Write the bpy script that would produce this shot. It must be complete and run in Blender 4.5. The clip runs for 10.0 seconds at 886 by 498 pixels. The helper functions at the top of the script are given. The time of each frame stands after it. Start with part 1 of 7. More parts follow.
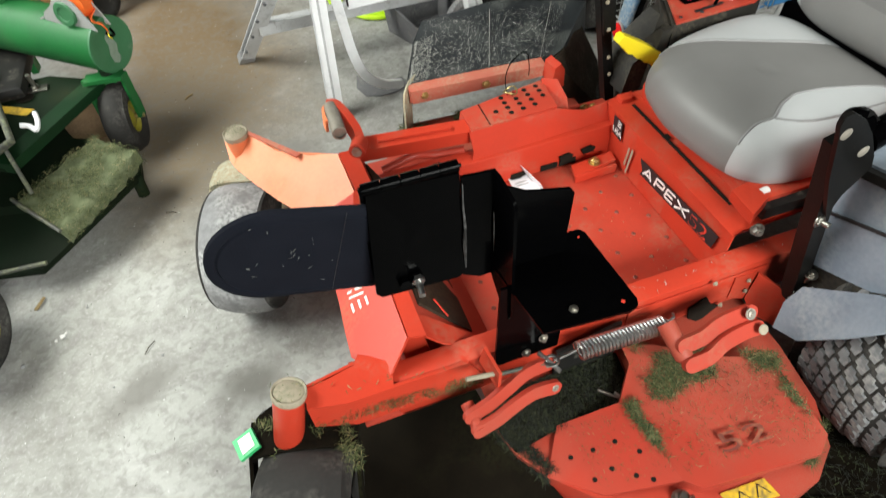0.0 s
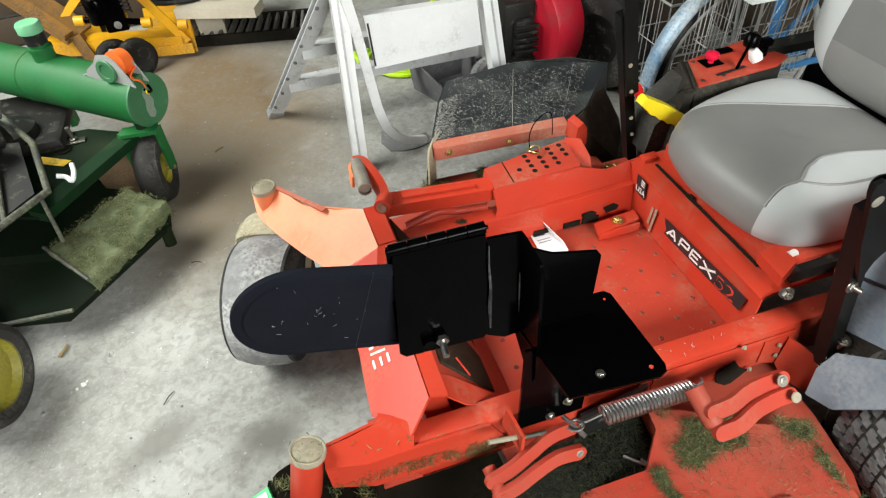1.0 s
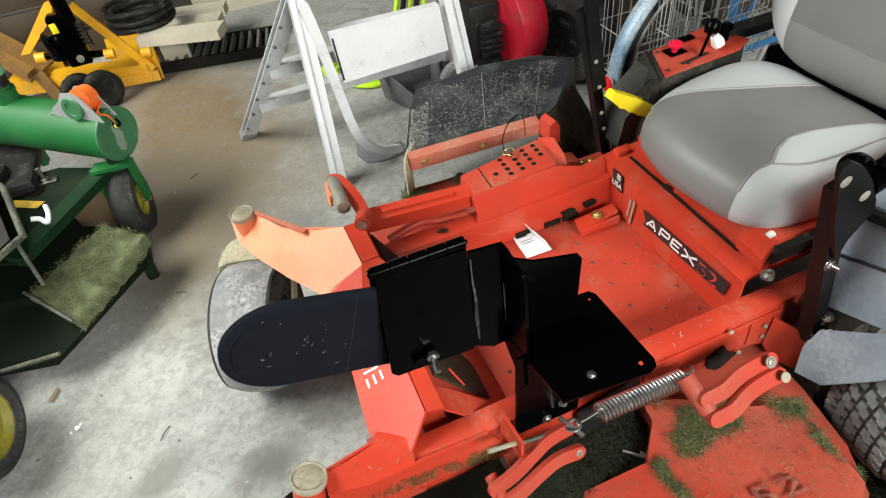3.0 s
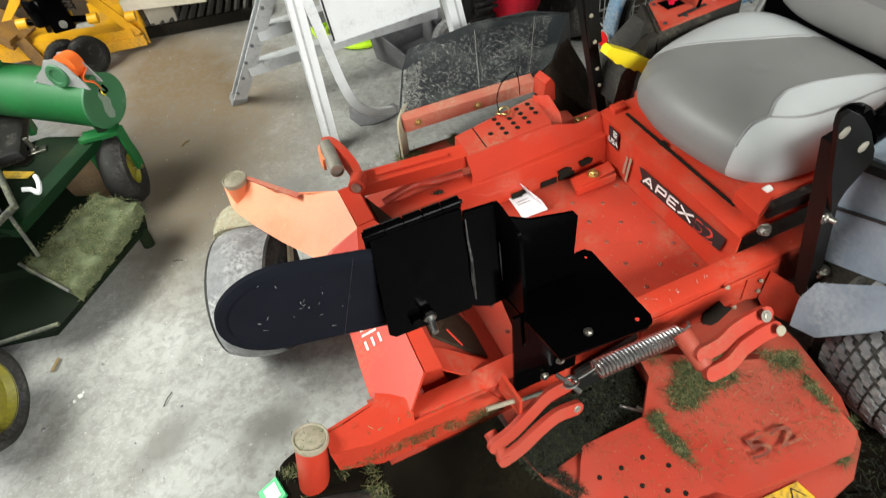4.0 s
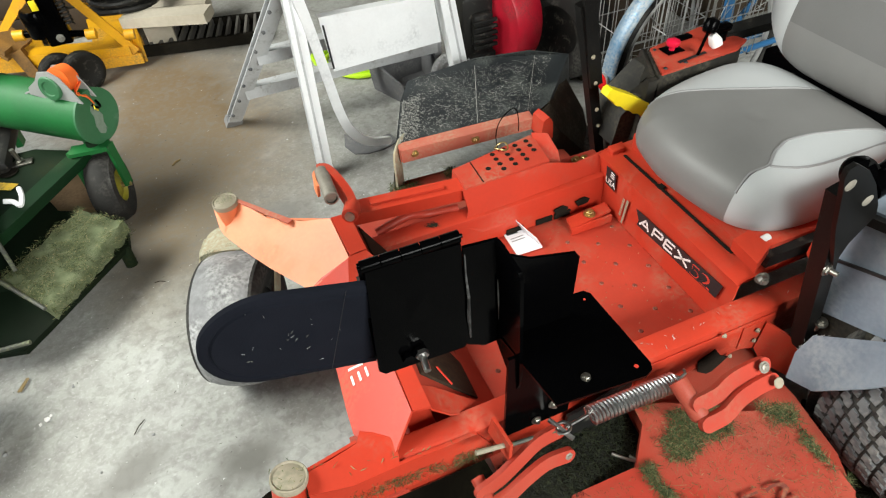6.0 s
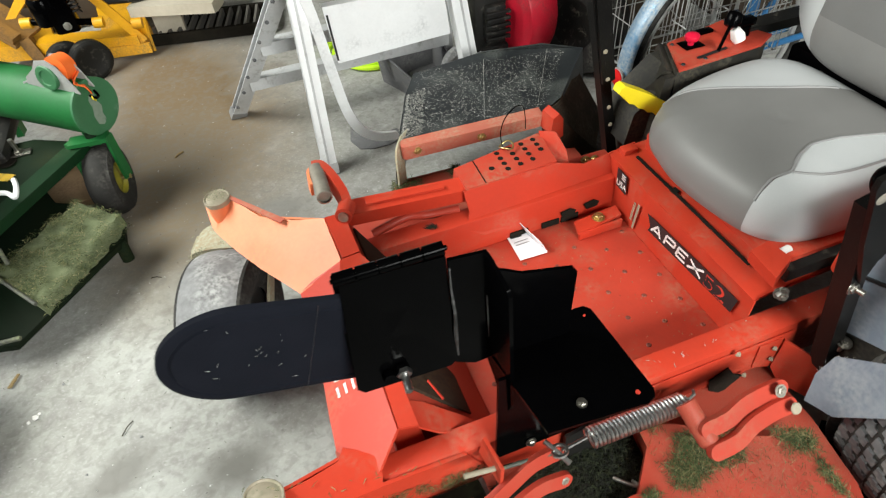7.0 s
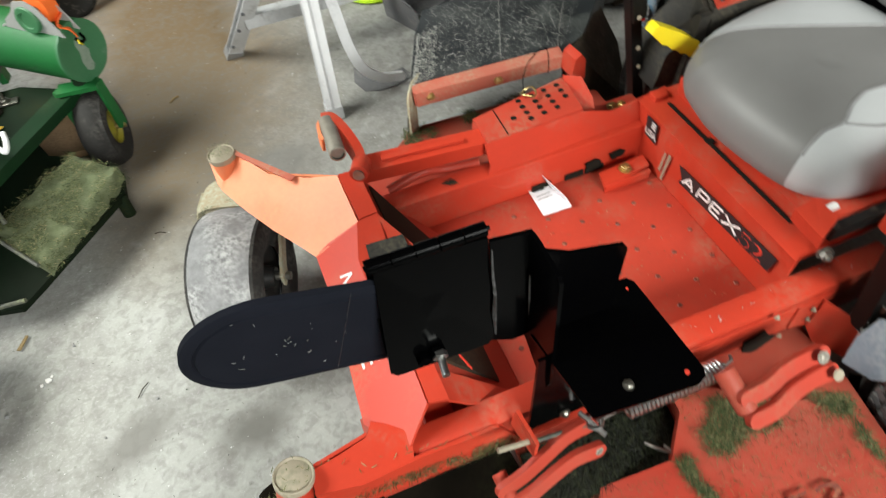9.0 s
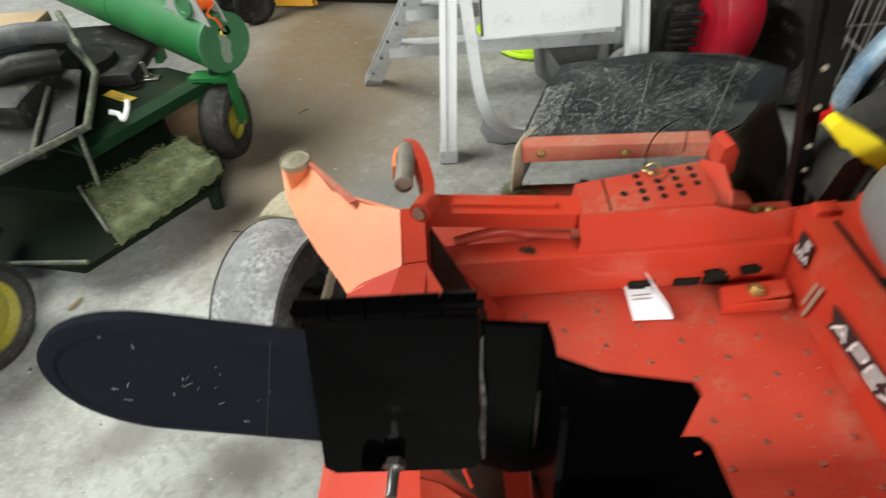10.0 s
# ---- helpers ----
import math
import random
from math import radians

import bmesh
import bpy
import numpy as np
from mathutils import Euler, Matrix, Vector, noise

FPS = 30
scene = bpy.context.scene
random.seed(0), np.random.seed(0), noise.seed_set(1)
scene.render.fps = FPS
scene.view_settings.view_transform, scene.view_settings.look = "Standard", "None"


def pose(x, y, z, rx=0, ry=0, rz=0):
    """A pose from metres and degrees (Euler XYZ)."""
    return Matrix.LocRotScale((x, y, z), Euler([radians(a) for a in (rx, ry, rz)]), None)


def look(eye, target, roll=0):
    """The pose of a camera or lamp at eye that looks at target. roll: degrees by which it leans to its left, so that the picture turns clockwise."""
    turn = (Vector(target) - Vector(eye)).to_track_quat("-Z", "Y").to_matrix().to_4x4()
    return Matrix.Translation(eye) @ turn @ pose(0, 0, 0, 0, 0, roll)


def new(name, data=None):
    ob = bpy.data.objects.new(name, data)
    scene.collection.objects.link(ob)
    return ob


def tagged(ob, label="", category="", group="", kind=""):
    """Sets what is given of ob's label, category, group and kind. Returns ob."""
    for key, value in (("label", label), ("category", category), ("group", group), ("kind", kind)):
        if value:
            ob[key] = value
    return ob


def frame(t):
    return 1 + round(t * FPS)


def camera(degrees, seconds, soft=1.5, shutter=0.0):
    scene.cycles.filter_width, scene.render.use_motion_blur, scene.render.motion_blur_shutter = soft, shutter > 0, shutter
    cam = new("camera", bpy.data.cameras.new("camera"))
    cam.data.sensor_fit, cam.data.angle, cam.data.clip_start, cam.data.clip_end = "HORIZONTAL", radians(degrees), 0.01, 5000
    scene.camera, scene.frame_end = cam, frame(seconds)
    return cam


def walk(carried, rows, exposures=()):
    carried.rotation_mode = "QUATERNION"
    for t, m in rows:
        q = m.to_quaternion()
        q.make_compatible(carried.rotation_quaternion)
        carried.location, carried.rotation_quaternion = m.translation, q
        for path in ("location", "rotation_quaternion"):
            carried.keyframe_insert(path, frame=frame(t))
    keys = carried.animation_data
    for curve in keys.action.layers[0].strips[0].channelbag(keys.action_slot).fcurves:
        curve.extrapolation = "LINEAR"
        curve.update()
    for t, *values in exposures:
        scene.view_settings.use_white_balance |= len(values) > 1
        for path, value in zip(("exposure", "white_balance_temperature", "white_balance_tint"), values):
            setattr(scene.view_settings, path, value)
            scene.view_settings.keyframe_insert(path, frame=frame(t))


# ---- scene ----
cam = camera(73.0, 10.0, 1.2, 0.5)
PATH = [
    (0, (0.117, -0.890, 1.270), (0.496, 0.370, -0.242), -4.0),
    (0.5, (0.114, -0.886, 1.283), (0.530, 0.465, -0.148), -4.2),
    (1, (0.111, -0.876, 1.281), (0.476, 0.508, -0.109), -4.4),
    (1.5, (0.123, -0.868, 1.286), (0.492, 0.532, -0.087), -5.7),
    (2, (0.114, -0.860, 1.296), (0.488, 0.561, -0.080), -6.4),
    (2.5, (0.119, -0.867, 1.298), (0.516, 0.522, -0.090), -7.7),
    (3.8, (0.127, -0.865, 1.297), (0.517, 0.475, -0.115), -9.3),
    (4, (0.126, -0.867, 1.290), (0.500, 0.427, -0.190), -9.8),
    (4.5, (0.127, -0.866, 1.288), (0.522, 0.392, -0.213), -9.4),
    (5, (0.136, -0.865, 1.281), (0.545, 0.428, -0.183), -9.1),
    (5.5, (0.125, -0.835, 1.284), (0.493, 0.506, -0.157), -8.1),
    (5.7, (0.118, -0.841, 1.280), (0.577, 0.501, -0.129), -5.1),
    (7, (0.177, -0.796, 1.241), (0.571, 0.558, -0.187), -5.9),
    (7.5, (0.282, -0.720, 1.209), (0.614, 0.610, -0.269), -3.0),
    (8, (0.247, -0.703, 1.250), (0.402, 0.644, -0.236), -7.1),
    (8.5, (0.165, -0.715, 1.238), (0.473, 0.421, -0.389), -10.1),
    (9, (0.161, -0.705, 1.236), (0.490, 0.485, -0.335), -7.3),
    (9.5, (0.247, -0.647, 1.175), (0.458, 0.698, -0.287), -0.8),
    (9.8, (0.298, -0.608, 1.132), (0.373, 0.759, -0.244), -0.8),
    (10, (0.297, -0.605, 1.072), (0.261, 0.822, -0.312), -4.8),
]
walk(cam, [(t, look(eye, target, roll)) for t, eye, target, roll in PATH], [(0.0, 0.02), (7.0, 0.02), (8.0, -0.06), (9.0, -0.03), (10.0, -0.13)])

# ---- world and light ----
world = bpy.data.worlds.new("world")
scene.world = world
world.use_nodes = True
wn = world.node_tree
sky = wn.nodes.new("ShaderNodeTexSky")
sky.sky_type = "NISHITA"
sky.sun_disc = False
sky.sun_elevation = radians(38)
sky.sun_rotation = radians(250)
bgd = wn.nodes["Background"]
bgd.inputs[1].default_value = 0.12
wn.links.new(sky.outputs[0], bgd.inputs[0])


def area_lamp(name, eye, target, sx, sy, power, colour):
    d = bpy.data.lights.new(name, "AREA")
    d.shape, d.size, d.size_y, d.energy, d.color = "RECTANGLE", sx, sy, power, colour
    ob = new(name, d)
    ob.matrix_world = look(eye, target)
    return ob


# daylight through the open garage door, and a fill lamp added behind the camera
area_lamp("door_daylight", (-1.95, 1.0, 2.65), (-0.1, 0.4, 0.1), 2.4, 1.1, 184, (0.975, 1.0, 0.92))
area_lamp("south_fill", (0.9, -3.12, 2.15), (0.6, 0.6, 0.2), 1.5, 1.1, 192, (0.975, 1.0, 0.95))


# ---- materials ----
def mat(name, c1, c2, rough=0.5, metal=0.0, scale=8.0, fine=120.0, bump=0.15, dust=None, dust_at=0.62, dust_scale=6.0, rough2=None, coat=0.0, spec=0.5):
    """Two colours mixed by noise at two scales, with bump, and a layer of dust or dirt in patches."""
    m = bpy.data.materials.new(name)
    m.use_nodes = True
    n, l = m.node_tree.nodes, m.node_tree.links
    b = n["Principled BSDF"]
    b.inputs["Metallic"].default_value = metal
    b.inputs["Roughness"].default_value = rough
    b.inputs["Coat Weight"].default_value = coat
    b.inputs["Specular IOR Level"].default_value = spec
    tc = n.new("ShaderNodeTexCoord")

    def nz(s, detail=6):
        t = n.new("ShaderNodeTexNoise")
        t.inputs["Scale"].default_value, t.inputs["Detail"].default_value = s, detail
        l.new(tc.outputs["Object"], t.inputs["Vector"])
        return t

    big, small = nz(scale), nz(fine, 3)
    ad = n.new("ShaderNodeMath")
    ad.operation = "MULTIPLY_ADD"
    ad.inputs[1].default_value = 0.4
    l.new(small.outputs["Fac"], ad.inputs[0])
    l.new(big.outputs["Fac"], ad.inputs[2])
    rp = n.new("ShaderNodeMapRange")
    rp.inputs["From Min"].default_value, rp.inputs["From Max"].default_value = 0.48, 0.95
    l.new(ad.outputs[0], rp.inputs["Value"])
    mx = n.new("ShaderNodeMix")
    mx.data_type = "RGBA"
    mx.inputs[6].default_value, mx.inputs[7].default_value = (*c1, 1), (*c2, 1)
    l.new(rp.outputs[0], mx.inputs[0])
    out = mx.outputs[2]
    if dust:
        d = nz(dust_scale, 9)
        r2 = n.new("ShaderNodeMapRange")
        r2.inputs["From Min"].default_value, r2.inputs["From Max"].default_value = dust_at - 0.08, dust_at + 0.14
        l.new(d.outputs["Fac"], r2.inputs["Value"])
        gr = n.new("ShaderNodeMath")
        gr.operation = "MULTIPLY"
        gm = n.new("ShaderNodeMapRange")
        gm.inputs["From Min"].default_value, gm.inputs["From Max"].default_value = 0.35, 0.65
        l.new(small.outputs["Fac"], gm.inputs["Value"])
        l.new(r2.outputs[0], gr.inputs[0])
        l.new(gm.outputs[0], gr.inputs[1])
        m2 = n.new("ShaderNodeMix")
        m2.data_type = "RGBA"
        m2.inputs[7].default_value = (*dust, 1)
        l.new(gr.outputs[0], m2.inputs[0])
        l.new(out, m2.inputs[6])
        out = m2.outputs[2]
        r3 = n.new("ShaderNodeMapRange")
        r3.inputs["To Min"].default_value, r3.inputs["To Max"].default_value = rough, 0.95
        l.new(gr.outputs[0], r3.inputs["Value"])
        l.new(r3.outputs[0], b.inputs["Roughness"])
    l.new(out, b.inputs["Base Color"])
    bp = n.new("ShaderNodeBump")
    bp.inputs["Strength"].default_value, bp.inputs["Distance"].default_value = bump, 0.002
    l.new(ad.outputs[0], bp.inputs["Height"])
    l.new(bp.outputs[0], b.inputs["Normal"])
    return m


M = {}
M["red"] = mat("orange_red_paint", (0.51, 0.043, 0.020), (0.43, 0.040, 0.020), 0.38, dust=(0.43, 0.115, 0.068), dust_at=0.58, dust_scale=9, bump=0.05, spec=0.3)
# pale orange: strong light on the far arm put into colour; also faded guard
M["red_faded"] = mat("lit_and_faded_orange_paint", (0.86, 0.27, 0.115), (0.80, 0.21, 0.09), 0.5, dust=(0.62, 0.26, 0.15), dust_at=0.56, dust_scale=9, bump=0.06)
M["red_dusty"] = mat("dusty_red_paint", (0.48, 0.050, 0.027), (0.39, 0.046, 0.027), 0.5, dust=(0.39, 0.13, 0.078), dust_at=0.55, dust_scale=7, bump=0.12, spec=0.25)
M["red_dull"] = mat("chalky_dull_red", (0.50, 0.11, 0.065), (0.44, 0.13, 0.085), 0.8, dust=(0.44, 0.23, 0.15), dust_at=0.48, dust_scale=14, bump=0.2)
M["red_deck"] = mat("deck_red_paint", (0.42, 0.040, 0.022), (0.35, 0.048, 0.029), 0.43, dust=(0.34, 0.13, 0.083), dust_at=0.55, dust_scale=3.0, fine=600, bump=0.14, spec=0.28)
M["black"] = mat("black_gloss_paint", (0.0006, 0.0006, 0.0007), (0.0010, 0.0010, 0.0012), 0.16, bump=0.03, dust=(0.018, 0.019, 0.021), dust_at=0.78, dust_scale=13, spec=0.035)
M["black_dusty"] = mat("dusty_black_paint", (0.010, 0.010, 0.010), (0.018, 0.017, 0.015), 0.5, dust=(0.13, 0.12, 0.10), dust_at=0.64, dust_scale=30, spec=0.2)
M["foam"] = mat("navy_black_foam", (0.0054, 0.0064, 0.0102), (0.0074, 0.0085, 0.0130), 0.9, scale=20, fine=400, bump=0.3, spec=0.08)
M["rubber"] = mat("tyre_rubber", (0.020, 0.019, 0.018), (0.030, 0.029, 0.027), 0.8, dust=(0.10, 0.095, 0.085), dust_at=0.52, dust_scale=12, bump=0.3, spec=0.3)
M["rubber_dusty"] = mat("worn_dusty_tyre_tread", (0.17, 0.17, 0.172), (0.28, 0.28, 0.285), 0.85, dust=(0.46, 0.46, 0.455), dust_at=0.5, dust_scale=16, bump=0.6, scale=25)
M["chute"] = mat("scuffed_black_plastic", (0.011, 0.013, 0.015), (0.028, 0.032, 0.034), 0.42, dust=(0.12, 0.13, 0.12), dust_at=0.57, dust_scale=11, fine=260, bump=0.3, spec=0.35)
M["steel"] = mat("zinc_steel", (0.40, 0.38, 0.34), (0.28, 0.27, 0.24), 0.4, metal=1.0, scale=30)
M["spring"] = mat("dull_spring_steel", (0.55, 0.55, 0.54), (0.40, 0.40, 0.39), 0.34, metal=1.0, scale=40)
M["brass"] = mat("yellow_zinc_bolt", (0.55, 0.42, 0.16), (0.40, 0.30, 0.14), 0.4, metal=0.9, scale=40)
M["cap"] = mat("grey_tan_plastic_cap", (0.36, 0.31, 0.23), (0.25, 0.22, 0.16), 0.6, dust=(0.22, 0.21, 0.14), dust_at=0.55, dust_scale=25)
M["vinyl"] = mat("grey_vinyl", (0.155, 0.152, 0.148), (0.18, 0.177, 0.172), 0.5, fine=500, bump=0.2)
M["vinyl_light"] = mat("light_grey_vinyl", (0.40, 0.415, 0.42), (0.45, 0.46, 0.465), 0.5, fine=500, bump=0.2)
M["vinyl_dark"] = mat("dark_grey_vinyl", (0.115, 0.113, 0.11), (0.135, 0.132, 0.13), 0.5, fine=500, bump=0.2)
M["piping"] = mat("seat_piping", (0.21, 0.21, 0.21), (0.25, 0.25, 0.25), 0.6)
M["fender"] = mat("slate_grey_plastic", (0.150, 0.185, 0.230), (0.235, 0.275, 0.32), 0.36, dust=(0.33, 0.35, 0.36), dust_at=0.60, dust_scale=7, bump=0.2)
M["yellow"] = mat("yellow_plastic", (0.85, 0.70, 0.015), (0.78, 0.62, 0.015), 0.4)
M["jack"] = mat("orange_yellow_paint", (0.78, 0.40, 0.008), (0.64, 0.29, 0.008), 0.42, dust=(0.25, 0.16, 0.06), dust_at=0.6)
# the jack's orange as it looks in shade, painted brown
M["jack_rust"] = mat("shaded_orange_paint", (0.26, 0.125, 0.022), (0.17, 0.085, 0.022), 0.6, dust=(0.10, 0.06, 0.03), dust_at=0.52, dust_scale=10)
M["mat_grey"] = mat("worn_grey_rubber_mat", (0.12, 0.12, 0.125), (0.16, 0.16, 0.165), 0.8, dust=(0.26, 0.26, 0.25), dust_at=0.58, dust_scale=14)
M["green"] = mat("green_paint", (0.012, 0.130, 0.031), (0.009, 0.092, 0.023), 0.5, dust=(0.07, 0.15, 0.06), dust_at=0.62, spec=0.35)
# darker greens: the machine's shade is put into these paints, besides grime
M["green_mid"] = mat("shaded_green_paint", (0.005, 0.030, 0.009), (0.005, 0.019, 0.007), 0.5, dust=(0.035, 0.055, 0.022), dust_at=0.62, spec=0.2)
M["green_dark"] = mat("dirty_shaded_green_paint", (0.006, 0.017, 0.007), (0.006, 0.012, 0.005), 0.6, dust=(0.024, 0.030, 0.013), dust_at=0.58, spec=0.12)
M["clip_mat"] = mat("dried_grass_crust", (0.070, 0.090, 0.040), (0.135, 0.155, 0.080), 0.95, scale=22, fine=300, bump=0.9, dust=(0.18, 0.195, 0.11), dust_at=0.53, dust_scale=14)
M["alu"] = mat("dull_aluminium", (0.82, 0.83, 0.84), (0.74, 0.75, 0.76), 0.42, metal=0.0, dust=(0.52, 0.53, 0.54), dust_at=0.62, dust_scale=11)
M["alu_dull"] = mat("stained_aluminium", (0.52, 0.53, 0.54), (0.40, 0.405, 0.41), 0.5, metal=0.0, dust=(0.22, 0.21, 0.19), dust_at=0.60, dust_scale=26)
M["concrete"] = None
M["roller"] = mat("worn_tan_steel", (0.31, 0.285, 0.24), (0.23, 0.21, 0.175), 0.5, metal=0.4, scale=30)
# near-black green: deep shade on the deck put into its grimy paint
M["green_black"] = mat("grimy_shaded_green", (0.004, 0.010, 0.0045), (0.005, 0.008, 0.004), 0.7, dust=(0.016, 0.022, 0.009), dust_at=0.60, spec=0.08)


def blade_mat(name, cols):
    m = bpy.data.materials.new(name)
    m.use_nodes = True
    n, l = m.node_tree.nodes, m.node_tree.links
    g = n.new("ShaderNodeNewGeometry")
    r = n.new("ShaderNodeValToRGB")
    while len(r.color_ramp.elements) < len(cols):
        r.color_ramp.elements.new(0.5)
    for k, c in enumerate(cols):
        r.color_ramp.elements[k].position, r.color_ramp.elements[k].color = k / (len(cols) - 1), (*c, 1)
    l.new(g.outputs["Random Per Island"], r.inputs[0])
    l.new(r.outputs[0], n["Principled BSDF"].inputs["Base Color"])
    n["Principled BSDF"].inputs["Roughness"].default_value = 0.8
    return m


M["blades"] = blade_mat("grass_clippings", [(0.018, 0.030, 0.007), (0.034, 0.055, 0.012), (0.065, 0.085, 0.022), (0.12, 0.125, 0.045), (0.26, 0.22, 0.11)])
M["blades_dark"] = blade_mat("near_black_clippings", [(0.003, 0.0032, 0.0012), (0.005, 0.006, 0.002), (0.010, 0.014, 0.004), (0.036, 0.046, 0.013)])
M["blades_dry"] = blade_mat("dried_grass_dust", [(0.10, 0.10, 0.055), (0.18, 0.18, 0.10), (0.27, 0.26, 0.16), (0.34, 0.32, 0.22)])
M["flecks_red"] = blade_mat("red_brown_crumbs", [(0.30, 0.06, 0.03), (0.35, 0.16, 0.08), (0.16, 0.08, 0.05)])
M["leaf"] = mat("dry_leaf", (0.30, 0.21, 0.09), (0.20, 0.14, 0.06), 0.8)
M["tag_green"] = mat("green_card", (0.03, 0.42, 0.14), (0.03, 0.36, 0.12), 0.5)
M["flecks"] = blade_mat("pale_dry_flecks", [(0.20, 0.20, 0.17), (0.36, 0.36, 0.33), (0.52, 0.52, 0.49), (0.28, 0.28, 0.25)])
M["green_worn"] = mat("scraped_green_plate", (0.03, 0.13, 0.052), (0.045, 0.155, 0.068), 0.5, dust=(0.26, 0.33, 0.27), dust_at=0.60, dust_scale=7)
M["scrape"] = mat("scraped_paint", (0.16, 0.22, 0.16), (0.26, 0.30, 0.25), 0.6, scale=30, dust=(0.06, 0.15, 0.08), dust_at=0.54, dust_scale=30)
M["cap_green"] = mat("faded_green_cap", (0.10, 0.36, 0.17), (0.16, 0.42, 0.24), 0.6, dust=(0.30, 0.40, 0.30), dust_at=0.56, dust_scale=25)
M["rim_yellow"] = mat("dirty_yellow_rim", (0.30, 0.26, 0.02), (0.20, 0.18, 0.02), 0.5, dust=(0.14, 0.14, 0.05), dust_at=0.5)
M["grey_dark"] = mat("dark_grey_rubber", (0.055, 0.056, 0.060), (0.085, 0.086, 0.09), 0.6, dust=(0.18, 0.18, 0.17), dust_at=0.56, dust_scale=20)
M["guard"] = mat("guard_tube_with_dust", (0.035, 0.036, 0.032), (0.07, 0.073, 0.058), 0.6, dust=(0.16, 0.175, 0.10), dust_at=0.50, dust_scale=30)
M["rack_grey"] = mat("rusty_grey_slat", (0.10, 0.095, 0.085), (0.16, 0.15, 0.135), 0.7)
M["rust"] = mat("rusty_brown_steel", (0.09, 0.05, 0.03), (0.14, 0.08, 0.05), 0.8, scale=18)
M["blue_frame"] = mat("blue_frame_paint", (0.03, 0.14, 0.34), (0.04, 0.18, 0.38), 0.4)
M["fork"] = mat("fork_paint_with_grass_dust", (0.34, 0.27, 0.17), (0.36, 0.34, 0.24), 0.85, dust=(0.40, 0.40, 0.30), dust_at=0.36, dust_scale=14, bump=0.4)
M["grip"] = mat("worn_grip_mat", (0.020, 0.014, 0.010), (0.032, 0.023, 0.015), 0.75, dust=(0.060, 0.042, 0.024), dust_at=0.52, bump=0.5, spec=0.2)
M["mud_brown"] = mat("dried_brown_mud", (0.070, 0.054, 0.038), (0.10, 0.078, 0.055), 0.9, dust=(0.16, 0.13, 0.09), dust_at=0.55, dust_scale=16, bump=0.5, spec=0.2)
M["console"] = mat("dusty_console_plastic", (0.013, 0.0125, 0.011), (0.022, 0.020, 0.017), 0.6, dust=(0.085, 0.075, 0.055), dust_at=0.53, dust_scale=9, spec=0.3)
# near black: mud, and the deep shade under the mower put into colour
M["mud"] = mat("mud_and_painted_shade", (0.004, 0.003, 0.0017), (0.007, 0.0052, 0.003), 1.0, dust=(0.014, 0.014, 0.006), dust_at=0.55, scale=20, bump=0.9, spec=0.08)
M["ink_worn"] = mat("worn_print_and_dimple_red", (0.13, 0.03, 0.02), (0.22, 0.05, 0.03), 0.6, dust=(0.35, 0.12, 0.06), dust_at=0.55, dust_scale=30)
M["yellow_label"] = mat("yellow_label", (0.72, 0.46, 0.02), (0.55, 0.34, 0.02), 0.55, dust=(0.20, 0.15, 0.05), dust_at=0.5, dust_scale=40)
M["black_speck"] = mat("black_paint_with_specks", (0.004, 0.004, 0.004), (0.008, 0.0075, 0.007), 0.35, fine=300, dust=(0.22, 0.21, 0.18), dust_at=0.72, dust_scale=520, spec=0.1)
M["lug"] = mat("dusty_tread_lug", (0.11, 0.112, 0.116), (0.19, 0.192, 0.196), 0.8, dust=(0.30, 0.295, 0.28), dust_at=0.58, dust_scale=30, bump=0.4)
M["weld"] = mat("scuffed_weld", (0.006, 0.006, 0.006), (0.025, 0.025, 0.025), 0.45, dust=(0.10, 0.10, 0.10), dust_at=0.50, dust_scale=60)
M["wood"] = mat("pale_weathered_timber", (0.52, 0.47, 0.38), (0.40, 0.355, 0.28), 0.75, scale=5, fine=60, bump=0.4)
M["wood_brown"] = mat("brown_timber", (0.065, 0.043, 0.024), (0.042, 0.028, 0.017), 0.7, scale=5, fine=60)
M["orange"] = mat("orange_strap", (0.85, 0.16, 0.02), (0.75, 0.12, 0.02), 0.6)
M["lime"] = mat("fluorescent_lime_hose", (0.55, 0.85, 0.02), (0.45, 0.72, 0.02), 0.45)
M["crimson"] = mat("crimson_red_paint", (0.62, 0.012, 0.035), (0.50, 0.012, 0.03), 0.35, dust=(0.30, 0.06, 0.06), dust_at=0.62)
M["blue"] = mat("worn_blue_fender", (0.10, 0.22, 0.36), (0.24, 0.32, 0.40), 0.35, metal=0.3, dust=(0.48, 0.50, 0.50), dust_at=0.44, dust_scale=7)
M["chrome"] = mat("grey_wire", (0.52, 0.52, 0.51), (0.40, 0.40, 0.39), 0.35, metal=0.35)
M["paper"] = mat("white_paper", (0.82, 0.82, 0.84), (0.75, 0.75, 0.78), 0.8, bump=0.05)
M["ink"] = mat("black_ink", (0.012, 0.012, 0.014), (0.02, 0.02, 0.02), 0.5)
M["white"] = mat("white_print", (0.80, 0.79, 0.77), (0.72, 0.71, 0.69), 0.5)
M["red_print"] = mat("red_print", (0.65, 0.05, 0.03), (0.55, 0.05, 0.03), 0.45)
M["knob_red"] = mat("red_plastic_knob", (0.70, 0.01, 0.05), (0.6, 0.01, 0.04), 0.3)
M["reflector"] = mat("red_reflector", (0.75, 0.02, 0.02), (0.6, 0.02, 0.02), 0.15)
M["wall"] = mat("bare_timber_wall", (0.085, 0.070, 0.055), (0.055, 0.045, 0.036), 0.85, scale=2)
